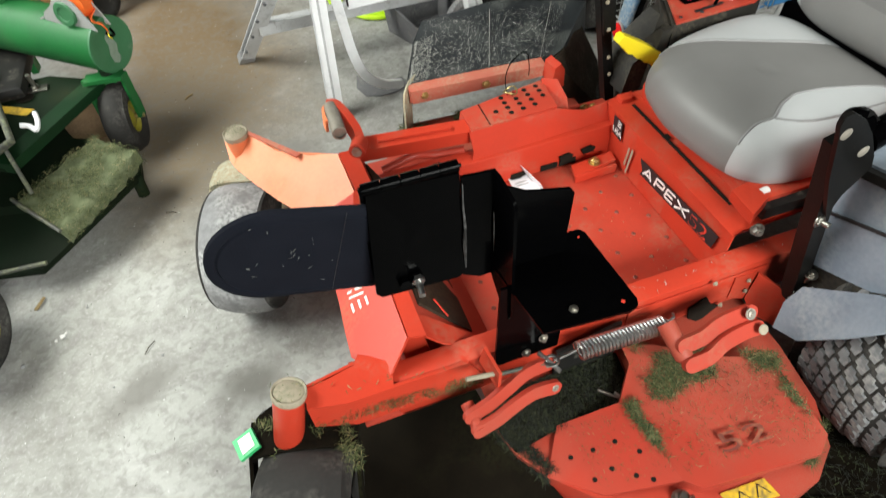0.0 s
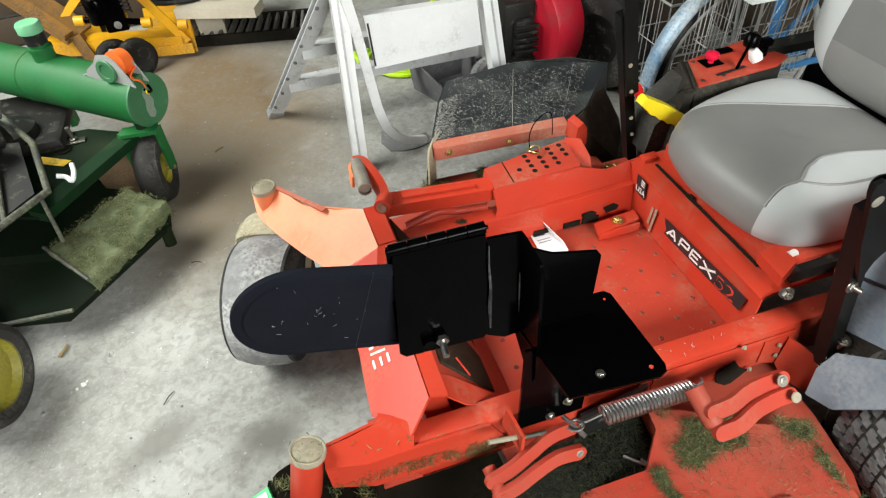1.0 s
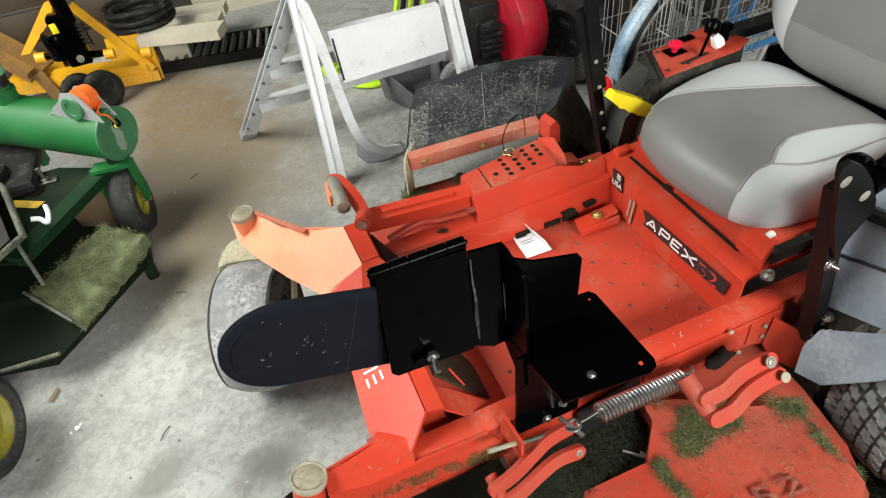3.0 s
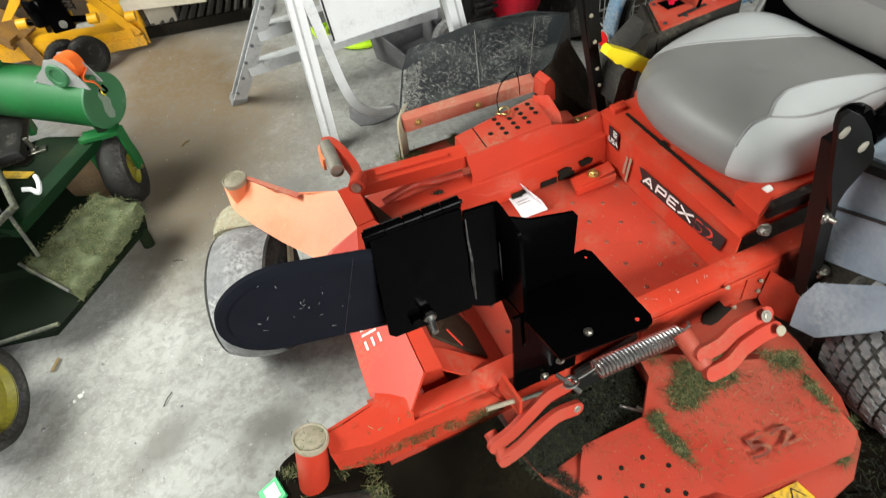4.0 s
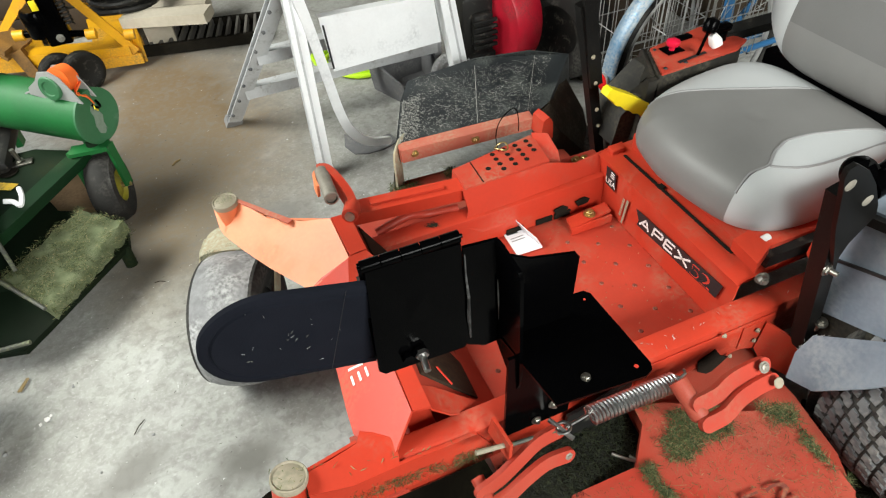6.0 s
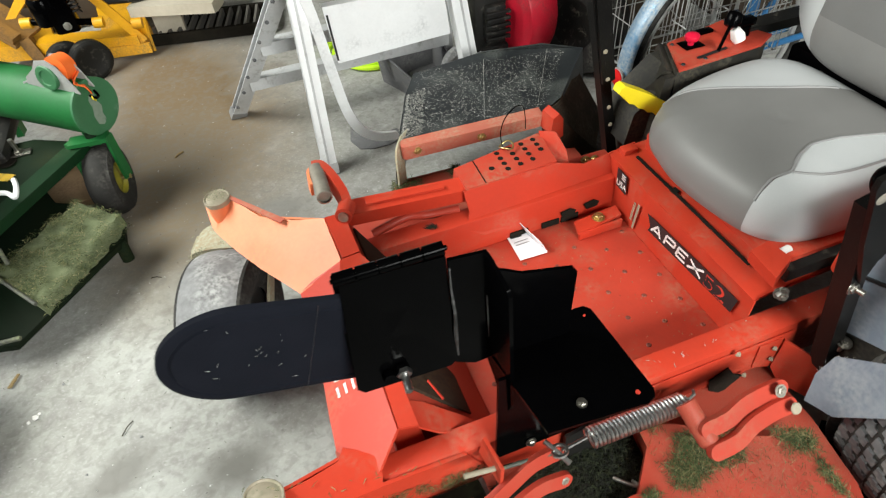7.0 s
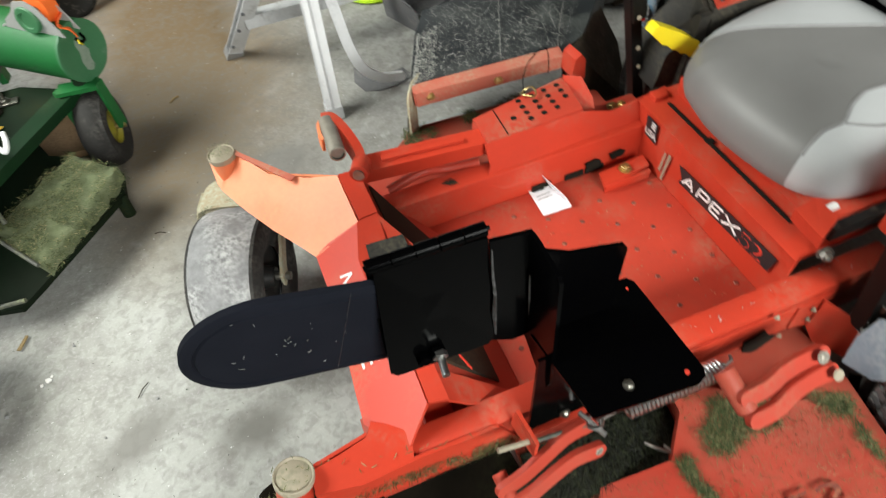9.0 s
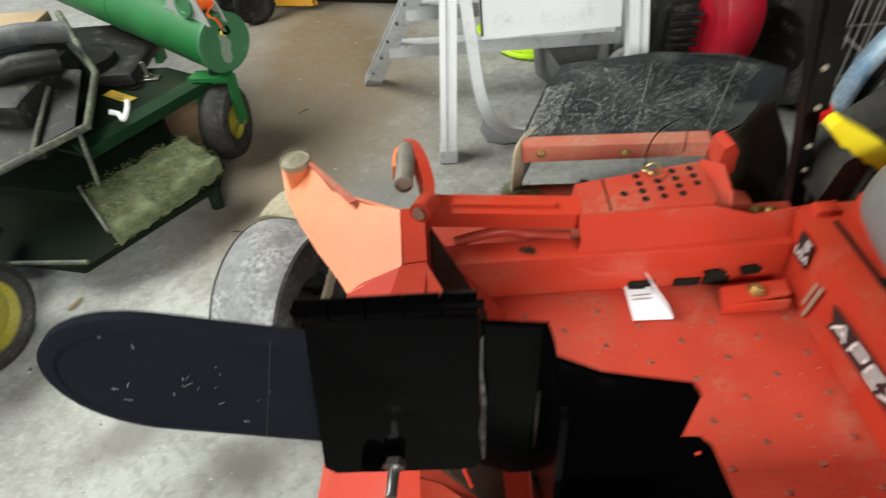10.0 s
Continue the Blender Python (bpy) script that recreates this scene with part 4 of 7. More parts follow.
cb = pillow(so, 0.461, 0.092, 6.0, 2.2, 26, n=9)
line_near = list(zip(NX, NYB))
for p, q in zip(line_near, line_near[1:]):
    cut(cb, p, q)
cut(cb, (0.98, 0.095), (1.0, 0.085))
cut(cb, (0.98, 0.102), (1.0, 0.085))
for f in cb.faces:
    f.material_index = seat_tone(f.calc_center_median())
tree = BVHTree.FromBMesh(cb)
seams = []
for line in ([(x, float(np.interp(x, NX, NYB))) for x in np.linspace(0.875, 1.325, 24)], [(0.990, -0.218), (1.03, -0.242), (1.08, -0.252), (1.15, -0.254), (1.25, -0.251)], [(x, 0.095 - 0.5 * (x - 0.98)) for x in np.linspace(0.96, 1.26, 16)]):
    seams.append([(x, y, tree.ray_cast(Vector((x, y, 1.0)), Vector((0, 0, -1)))[0].z) for x, y in line if tree.ray_cast(Vector((x, y, 1.0)), Vector((0, 0, -1)))[0]])
part("cushion", cb, ["vinyl", "vinyl_light"], seat, "mid-grey cushion with light grey bolsters")
for s in seams:
    part("seat_piping", tube(smooth_path(s, 2), 0.0028, 6), "piping", seat)
BM = Matrix.Translation((1.345, YC, 0.535)) @ Matrix.Rotation(radians(-78), 4, "Y")
bo = [(0.0, -0.12), (-0.005, 0.0), (0.0, 0.12), (0.04, 0.20), (0.12, 0.245), (0.28, 0.245), (0.42, 0.22), (0.50, 0.14), (0.515, 0.0), (0.50, -0.14), (0.42, -0.22), (0.28, -0.245), (0.12, -0.245), (0.04, -0.20)]
bk = pillow(bo, 0.0, 0.10, 6.0, 2.2, rings=20, n=7)
cut(bk, (0, 0.140), (1, 0.140))
cut(bk, (0, -0.140), (1, -0.140))
cut(bk, (0.10, 0), (0.10, 1))
cut(bk, (0.20, 0), (0.20, 1))
for f in bk.faces:
    c = f.calc_center_median()
    f.material_index = 1 if abs(c.y) > 0.140 else (2 if 0.10 < c.x < 0.20 else 0)
bmesh.ops.transform(bk, matrix=BM, verts=bk.verts)
part("backrest", bk, ["vinyl", "vinyl_light", "vinyl_dark"], seat, "light grey backrest with a mid-grey centre")
bp = pillow([(o[0] * 1.03 - 0.006, o[1] * 1.04) for o in bo], -0.035, 0.034, 8.0, 2.0, 8)
bmesh.ops.transform(bp, matrix=BM, verts=bp.verts)
part("backrest_shell", bp, "black_dusty", seat)
part("seat_bracket", beam((1.31, 0.06, 0.45), (1.355, 0.05, 0.60), 0.04, 0.008), "black_dusty", seat)
part("seat_bracket", beam((1.31, -0.23, 0.45), (1.355, -0.22, 0.60), 0.04, 0.008), "black_dusty", seat)
rest = part("armrest", beam((1.128, 0.205, 0.742), (1.43, 0.205, 0.735), 0.062, 0.058, (0, 1, 0), 0.018), "vinyl_light", seat, "light grey padded armrest")
part("armrest_bracket", beam((1.40, 0.172, 0.728), (1.43, 0.150, 0.70), 0.03, 0.012, (0, 0, 1)), "black_dusty", rest)
part("buckle", box(1.300, 1.330, 0.000, 0.022, 0.480, 0.515, 0.005), "knob_red", seat, "red belt buckle")
part("seat_hinge", box(1.315, 1.40, -0.31, 0.145, 0.462, 0.548, 0.008), "black", seat)
part("seat_bolt", bolt((1.318, 0.045, 0.52), (-1, 0, 0), 0.008, 0.012), "steel", seat)

# right-hand console with its knobs
console = part("console", bm_join(sheet([(1.034, 0.162, 0.545), (1.084, 0.278, 0.545), (1.25, 0.300, 0.553), (1.300, 0.190, 0.553), (1.252, 0.166, 0.551)][::-1], 0.006, 0.002)), "red_dusty", mower, "red control panel on a black console")
part("console_body", bm_join(sheet([(1.030, 0.166, 0.538), (1.082, 0.282, 0.538), (1.26, 0.304, 0.546), (1.30, 0.20, 0.546), (1.25, 0.17, 0.545)][::-1], 0.13, 0.008), sheet([(0.93, 0.175, 0.37), (0.945, 0.175, 0.45), (1.04, 0.175, 0.53), (1.10, 0.175, 0.53), (1.10, 0.175, 0.37)], -0.105, 0.006)), "console", console, "dusty black plastic console")
part("choke_knob", lathe([(0.007, 0), (0.007, 0.010), (0.014, 0.013), (0.017, 0.019), (0.016, 0.025), (0.009, 0.029), (0, 0.030)], 20, Matrix.Translation((1.118, 0.240, 0.548))), "knob_red", console, "bright red pull knob")
part("knob_plate", box(1.095, 1.145, 0.222, 0.262, 0.5475, 0.5495, 0.001), "black", console)
part("throttle_slot", beam((1.095, 0.182, 0.549), (1.175, 0.188, 0.552), 0.007, 0.002), "ink", console)
part("throttle_lever", bm_join(tube([(1.150, 0.186, 0.550), (1.185, 0.205, 0.592)], 0.004, 8), lathe([(0, 0), (0.014, 0.004), (0.019, 0.018), (0.016, 0.034), (0, 0.042)], 16, axis_m((1.183, 0.204, 0.588), (0.5, 0.25, 0.8)))), "black", console)
part("cup_white", lathe([(0, 0), (0.013, 0.003), (0.016, 0.016), (0.010, 0.034), (0, 0.038)], 16, axis_m((1.215, 0.192, 0.552), (-0.3, 0.5, 0.8))), "white", console, "white teardrop knob")
part("key_switch", bm_join(lathe([(0, 0), (0.017, 0), (0.016, 0.02), (0, 0.02)], 16, axis_m((1.245, 0.225, 0.553), (0, 0, 1))), box(1.222, 1.268, 0.213, 0.237, 0.573, 0.590, 0.003)), "black", console)
part("panel_switch", box(1.160, 1.200, 0.265, 0.285, 0.5485, 0.556, 0.002), "black", console)
for bx, by in ((1.052, 0.175), (1.085, 0.262), (1.240, 0.282), (1.11, 0.176)):
    part("panel_screw", lathe([(0, 0), (0.005, 0), (0.004, 0.002), (0, 0.002)], 10, Matrix.Translation((bx, by, 0.5475))), "ink", console)
part("arm_pad", beam((1.27, 0.245, 0.548), (1.46, 0.225, 0.560), 0.045, 0.022, (0, 1, 0), 0.012), "black_dusty", mower)

# yellow lever grip on the far side
part("lever_grip", sheet([(x, 0.158, z) for x, z in ((0.883, 0.529), (0.888, 0.541), (0.897, 0.545), (0.955, 0.512), (1.009, 0.476), (1.012, 0.458), (1.004, 0.441), (0.992, 0.444), (0.981, 0.456), (0.966, 0.460), (0.955, 0.472), (0.940, 0.478), (0.928, 0.491), (0.913, 0.497), (0.902, 0.511))][::-1], 0.026, 0.005), "yellow", mower, "bright yellow finger grip")

# deck
part("mower_deck", sheet([(0.330, -0.40, 0.212), (0.322, -0.46, 0.212), (0.340, -0.52, 0.212), (0.380, -0.58, 0.212), (0.45, -0.65, 0.212), (0.56, -0.725, 0.212), (0.70, -0.755, 0.212), (0.80, -0.742, 0.212), (0.862, -0.700, 0.212), (0.90, -0.62, 0.212), (0.92, -0.50, 0.212), (0.94, 0.40, 0.212), (0.80, 0.455, 0.212), (0.45, 0.475, 0.212), (0.36, 0.40, 0.212), (0.33, 0.25, 0.212)], 0.115, 0.010), "red_deck", mower, "red mower deck caked with green clippings")
# dark sheet added in place of the deep shade before the deck
part("shade_skirt", sheet([(0.09, -0.24, 0.13), (0.045, -0.36, 0.11), (0.045, -0.52, 0.10), (0.08, -0.70, 0.09), (0.45, -0.70, 0.09), (0.37, -0.56, 0.20), (0.335, -0.50, 0.205), (0.325, -0.42, 0.205), (0.31, -0.26, 0.20)], 0.012, 0.003), "mud", mower, "dark sheet added for the deep shade before the deck")
belt_cover = part("belt_cover", bm_join(sheet([(0.607, -0.408, 0.258), (0.600, -0.450, 0.258), (0.545, -0.510, 0.254), (0.575, -0.668, 0.243), (0.60, -0.690, 0.240), (0.815, -0.712, 0.246), (0.845, -0.690, 0.252), (0.856, -0.560, 0.258), (0.845, -0.530, 0.258), (0.755, -0.492, 0.258), (0.700, -0.452, 0.258), (0.665, -0.430, 0.258)], 0.030, 0.004),
     sheet([(0.545, -0.510, 0.2535), (0.428, -0.498, 0.222), (0.372, -0.575, 0.216), (0.45, -0.638, 0.216), (0.575, -0.668, 0.2425)], 0.006, 0.002)), "red_deck", mower, "dusty red belt cover")
cover_tree = BVHTree.FromObject(belt_cover, bpy.context.evaluated_depsgraph_get())
for k, (hx, hy) in enumerate(((0.535, -0.598), (0.466, -0.563), (0.506, -0.566), (0.480, -0.604), (0.425, -0.559), (0.446, -0.608), (0.511, -0.630), (0.533, -0.647), (0.486, -0.648), (0.395, -0.540))):
    at, nrm = cover_tree.ray_cast(Vector((hx, hy, 1.0)) - off, Vector((0, 0, -1)))[:2]
    if at:
        part("cover_hole", lathe([(0.0045, 0), (0.0045, 0.0007), (0, 0.0007)], 12, axis_m(at + off, nrm)), "dirt", mower)
part("deck_number", text_mesh("52", 0.075, Matrix.Translation((0.655, -0.655, 0.2555)) @ Matrix.Rotation(radians(-4), 4, "Z") @ Matrix.Rotation(radians(4), 4, "X") @ Matrix.Diagonal((1.35, 0.62, 1, 1))), "ink_worn", mower, "worn dark number on the cover")
sticker = part("warning_sticker", sheet([(0.630, -0.702, 0.2150), (0.716, -0.706, 0.2150), (0.722, -0.739, 0.2150), (0.638, -0.735, 0.2150)][::-1], 0.0015, 0), "yellow_label", mower, "yellow warning sticker")
for tx in (0.650, 0.685):
    part("warning_triangle", bm_join(*[beam((tx + p[0], -0.730 + p[1], 0.2158), (tx + q[0], -0.730 + q[1], 0.2158), 0.0016, 0.0006, (1, 0, 0), 0) for p, q in (((0, 0), (0.013, 0.020)), ((0.013, 0.020), (0.026, 0)), ((0, 0), (0.026, 0)))]), "ink", sticker)
part("cover_bolt", bolt((0.566, -0.688, 0.214), (0, 0, 1), 0.013, 0.012), "steel", mower)
part("cover_bolt", tube([(0.556, -0.690, 0.228), (0.560, -0.700, 0.236), (0.572, -0.702, 0.236), (0.580, -0.692, 0.230)], 0.003, 8), "steel", mower)
part("deck_hook", tube(smooth_path([(0.530, -0.465, 0.230), (0.545, -0.485, 0.236), (0.560, -0.495, 0.234), (0.558, -0.480, 0.226)], 5), 0.003, 8), "steel", mower)
# near-black sheet laid on the deck beneath the blades
part("dark_deck_sheet", sheet([(0.334, -0.398, 0.2155), (0.326, -0.46, 0.2155), (0.340, -0.515, 0.2155), (0.425, -0.502, 0.2155), (0.548, -0.512, 0.2155), (0.602, -0.45, 0.2155), (0.61, -0.398, 0.2155)], 0.003, 0), "mud", mower, "near-black sheet under the clippings on the deck")
part("deck_bracket", sheet([(0.470, -0.395, 0.30), (0.60, -0.395, 0.33), (0.60, -0.395, 0.215), (0.470, -0.395, 0.215)], 0.006, 0.001), "black_dusty", mower)

# height linkage: two pairs of curved lift arms, rod and spring
def link_arm(path, w, thick, nrm=(0.05, -0.75, 0.65)):
    """A flat link with round ends, bent in its own plane along the path."""
    nn = Vector(nrm).normalized()
    ps = [Vector(p) for p in path]
    ps = [p - nn * (p - ps[0]).dot(nn) for p in ps]
    fw, bw = [], []
    for i, p in enumerate(ps):
        d = (ps[min(i + 1, len(ps) - 1)] - ps[max(i - 1, 0)]).normalized()
        s = nn.cross(d)
        fw.append(p + s * w / 2)
        bw.append(p - s * w / 2)
    ends = []
    for c, q in ((ps[-1], fw[-1]), (ps[0], bw[0])):
        ends.append([c + Matrix.Rotation(-math.pi * k / 8, 3, nn) @ (q - c) for k in range(1, 8)])
    return sheet(fw + ends[0] + bw[::-1] + ends[1], thick, 0.0025)


for (a, b, c) in (((0.272, -0.462, 0.315), (0.345, -0.452, 0.335), (0.428, -0.432, 0.345)), ((0.278, -0.484, 0.300), (0.350, -0.484, 0.318), (0.432, -0.482, 0.318))):
    arm = part("lift_arm", link_arm(smooth_path([a, Vector(a).lerp(Vector(b), 0.5) + Vector((0, 0, -0.004)), b, Vector(b).lerp(Vector(c), 0.5) + Vector((0, 0, 0.009)), c], 4), 0.026, 0.010, (0.12, -0.93, 0.34)), "red_deck", mower, "red lift arm")
part("lift_arm_eye", tube([(0.276, -0.440, 0.312), (0.280, -0.490, 0.300)], 0.0115, 18), "red_deck", mower)
part("lift_bolt", bolt((0.4285, -0.4366, 0.3468), (0.12, -0.93, 0.34), 0.0078, 0.005), "roller", mower)
part("lift_bolt", bolt((0.4300, -0.4662, 0.3122), (0.12, -0.93, 0.34), 0.0078, 0.005), "roller", mower)
for dy, dz in ((0.0, 0.018), (-0.030, 0.0)):
    part("lift_arm", link_arm(smooth_path([(0.660, -0.488 + dy, 0.330 + dz), (0.70, -0.488 + dy, 0.332 + dz), (0.735, -0.488 + dy, 0.350 + dz * 0.8), (0.775, -0.486 + dy, 0.356 + dz * 0.6), (0.808, -0.486 + dy, 0.356 + dz * 0.5)], 4), 0.027, 0.012), "red_dusty", mower, "red lift arm")
part("lift_arm_eye", tube([(0.655, -0.445, 0.358), (0.661, -0.505, 0.332), (0.662, -0.511, 0.330)], [0.017, 0.0165, 0.012], 20), "red_deck", mower)
part("lift_bolt", bolt((0.795, -0.489, 0.372), (0.05, -0.75, 0.65), 0.0080, 0.005), "roller", mower)
part("lift_bolt", lathe([(0, 0), (0.010, 0), (0.009, 0.002), (0, 0.003)], 18, axis_m((0.806, -0.5175, 0.3565), (0.05, -0.75, 0.65))), "cap", mower)
part("lift_rod", tube([(0.280, -0.430, 0.377), (0.338, -0.430, 0.360)], 0.0042, 10), "cap", mower, "threaded adjusting rod")
part("lift_rod", tube([(0.335, -0.432, 0.360), (0.432, -0.438, 0.352)], 0.0036, 10), "guard", mower)
part("arm_tray", box(0.10, 0.325, -0.385, -0.245, 0.238, 0.248, 0.002), "red_deck", mower)
part("rod_bracket", sheet([(0.325, -0.388, 0.345), (0.333, -0.388, 0.385), (0.338, -0.445, 0.385), (0.336, -0.445, 0.335)], 0.006, 0.002), "red", mower)
part("clevis_pin", bm_join(tube([(0.418, -0.418, 0.360), (0.440, -0.462, 0.352)], 0.0045, 8), tube([(0.433 + 0.012 * math.cos(q), -0.440 + 0.010 * math.sin(q), 0.358) for q in (2 * math.pi * k / 16 for k in range(17))], 0.003, 6)), "spring", mower)
N = 24
coil = [(0.487 + 0.183 * k / (N * 10), -0.4375 + 0.0065 * k / (N * 10) + 0.0160 * math.cos(k * 2 * math.pi / 10), 0.353 - 0.024 * k / (N * 10) + 0.0160 * math.sin(k * 2 * math.pi / 10)) for k in range(N * 10 + 1)]
part("tension_spring", tube([(0.437, -0.440, 0.357), (0.462, -0.4375, 0.356), (0.480, -0.437, 0.360)] + coil + [(0.678, -0.431, 0.333), (0.690, -0.428, 0.336), (0.694, -0.420, 0.334)], 0.0030, 6), "spring", mower, "bright coiled tension spring")
# dark sheet on the rail, painted as the depth of an opening
part("frame_notch", sheet([(0.765, -0.3915, 0.275), (0.800, -0.3915, 0.296), (0.822, -0.3915, 0.262), (0.845, -0.3915, 0.245), (0.81, -0.3915, 0.205), (0.775, -0.3915, 0.235)][::-1], 0.002, 0), "dirt", mower)

# rear wheels, fender and the steering lever posts
def rear_wheel(cx, cy, lugs, r=0.270, w=0.25):
    A = Matrix.Translation((cx, cy, r + 0.005)) @ Matrix.Rotation(radians(90), 4, "X")
    t = part("rear_tyre", lathe(tyre_profile(r, w, 0.12, 0.028), 56, A), "rubber", mower, "wide black turf tyre with zigzag lugs")
    part("rear_rim", lathe([(0.12, -0.1), (0.1, -0.08), (0.04, -0.03), (0, -0.03), (0, 0.03), (0.04, 0.03), (0.1, 0.08), (0.12, 0.1)], 32, A), "black_dusty", t)
    if not lugs:
        return
    prof = [(-0.0125, -0.0150), (0.002, -0.0135), (0.004, -0.006), (0.0125, -0.004), (0.0125, 0.0150), (-0.002, 0.0135), (-0.004, 0.006), (-0.0125, 0.004)]
    bms = []
    for row in range(9):
        zc = -0.112 + 0.028 * row
        rr = r - 0.003 - 0.028 * (abs(zc) / 0.104) ** 2.5
        shared = None
        for k in range(54):
            th = 2 * math.pi * (k + 0.5 * (row % 2)) / 54
            turn = A @ Matrix.Rotation(th, 4, "Z")
            near = 1.8 < th < 3.6
            if near and shared:
                ob = new("tread_lug", shared)
                ob.parent = t
                ob.matrix_local = Matrix.Translation(-Vector(mower["base"])) @ turn
                continue
            bm = bmesh.new()
            lo, hi = [], []
            for u, v in prof:
                for lst, r2, f in ((lo, rr - 0.006, 1.0), (hi, rr + 0.007, 0.88)):
                    a2 = v * f / rr
                    lst.append(bm.verts.new((r2 * math.cos(a2), r2 * math.sin(a2), zc + u * f)))
            bm.faces.new(hi)
            for q in range(8):
                bm.faces.new((lo[q], lo[(q + 1) % 8], hi[(q + 1) % 8], hi[q]))
            if near:
                finish(bm, 30)
                shared = bpy.data.meshes.new("tread_lug")
                bm.to_mesh(shared)
                bm.free()
                shared.materials.append(M["lug"])
                ob = new("tread_lug", shared)
                ob.parent = t
                ob.matrix_local = Matrix.Translation(-Vector(mower["base"])) @ turn
            else:
                bmesh.ops.transform(bm, matrix=turn, verts=bm.verts)
                bms.append(bm)
    tagged(part("worn_tread", bm_join(*bms), "lug", t, "rest of the zigzag rubber tread"), kind="stuff")


rear_wheel(1.190, -0.630, True, 0.275, 0.26)
rear_wheel(1.225, 0.31, False, 0.232, 0.19)
part("fender", bm_join(sheet([(0.955, -0.395, 0.594), (0.965, -0.66, 0.655), (1.45, -0.66, 0.66), (1.45, -0.385, 0.61)][::-1], 0.02, 0.006),
    sheet([(0.955, -0.395, 0.594), (0.943, -0.425, 0.44), (0.950, -0.440, 0.392), (0.955, -0.517, 0.421), (0.957, -0.555, 0.437), (0.960, -0.585, 0.465), (0.962, -0.66, 0.48), (0.965, -0.66, 0.655)], 0.012, 0.005),
    sheet([(0.935, -0.466, 0.355), (0.905, -0.468, 0.325), (0.897, -0.480, 0.262), (0.899, -0.530, 0.285), (0.903, -0.588, 0.375), (0.908, -0.640, 0.470), (0.935, -0.640, 0.500), (0.945, -0.570, 0.455)], 0.010, 0.004)), "fender", mower, "dusty slate-grey plastic fender")
# sheet darker than the fender, set back between its panels
part("fender_recess", sheet([(0.966, -0.425, 0.41), (0.962, -0.455, 0.32), (0.972, -0.585, 0.43), (0.972, -0.60, 0.48)], 0.004, 0.001), "console", mower, "dark sheet set back between the fender panels")
part("far_fender", bm_join(sheet([(1.0, 0.165, 0.27), (1.0, 0.294, 0.275), (1.0, 0.251, 0.381), (1.005, 0.226, 0.462), (1.03, 0.18, 0.53), (1.03, 0.165, 0.53)], 0.03, 0.008), sheet([(1.0, 0.294, 0.275), (1.09, 0.300, 0.530), (1.03, 0.18, 0.532), (1.005, 0.226, 0.462), (1.0, 0.251, 0.381)], 0.012, 0.003)), "console", mower, "dusty black fender")
part("fender_seam", beam((0.946, -0.428, 0.512), (0.954, -0.66, 0.600), 0.005, 0.004), "ink", mower)
part("fender_rim", beam((0.952, -0.400, 0.602), (0.962, -0.66, 0.664), 0.022, 0.016, (1, 0, 0), 0.005), "black_dusty", mower)
part("body_side", box(1.00, 1.45, -0.40, -0.345, 0.42, 0.59, 0.01), "red", mower)
post = part("lever_post", bm_join(beam((0.962, -0.440, 0.285), (0.856, -0.434, 0.700), 0.027, 0.030, (1, 0, 0), 0.003), sheet([(0.886, -0.452, 0.555), (0.842, -0.452, 0.650), (0.812, -0.452, 0.735), (0.802, -0.452, 0.758), (0.803, -0.452, 0.772), (0.816, -0.452, 0.776), (0.846, -0.452, 0.756), (0.877, -0.452, 0.722), (0.910, -0.452, 0.672), (0.920, -0.452, 0.647), (0.892, -0.452, 0.600)], 0.008, 0.002), sheet([(0.895, -0.424, 0.560), (0.850, -0.424, 0.690), (0.90, -0.424, 0.735), (0.976, -0.424, 0.665), (0.943, -0.424, 0.630), (0.931, -0.424, 0.555), (0.920, -0.424, 0.545)], 0.008, 0.002)), "black_speck", mower, "black steering lever post speckled with dust")
for bx, bz in ((0.822, 0.740), (0.879, 0.692)):
    part("post_bolt", lathe([(0, 0), (0.0105, 0), (0.0098, 0.0035), (0.005, 0.0055), (0, 0.006)], 22, axis_m((bx, -0.4565, bz), (0, -1, 0.05))), "roller", post, "tan domed bolt head")
part("post_screw", bm_join(bolt((0.892, -0.450, 0.536), (0.2, -1, 0.1), 0.0095, 0.006), tube([(0.893, -0.455, 0.536), (0.896, -0.468, 0.537)], 0.005, 10)), "steel", post)
part("post_screw", bm_join(tube([(0.958, -0.452, 0.345), (0.952, -0.458, 0.380)], 0.0055, 12), bolt((0.953, -0.457, 0.372), (-0.16, -0.16, 0.97), 0.009, 0.008)), "steel", post)
part("lever_arm", tube([(0.900, -0.440, 0.690), (0.955, -0.435, 0.700), (1.06, -0.430, 0.775)], 0.021, 18), "black", post)
part("pivot_knob", lathe([(0, 0), (0.021, 0), (0.0245, 0.005), (0.0245, 0.018), (0.018, 0.026), (0, 0.029)], 28, axis_m((0.893, -0.415, 0.704), (-0.2, -0.75, 0.6))), "black", post, "rounded black pivot knob")
part("far_lever_post", bm_join(beam((0.944, 0.245, 0.30), (0.852, 0.245, 0.72), 0.026, 0.026, (1, 0, 0), 0.003), beam((0.900, 0.228, 0.52), (0.845, 0.228, 0.80), 0.032, 0.008, (1, 0, 0), 0.002)), "black_speck", mower, "black steering lever post speckled with dust")
for q in (0.40, 0.45, 0.53, 0.60):
    x = 0.944 - 0.092 * (q - 0.30) / 0.42
    part("post_screw", bolt((x, 0.222 if q > 0.5 else 0.228, q), (0, -1, 0), 0.0038, 0.004), "cap", mower)

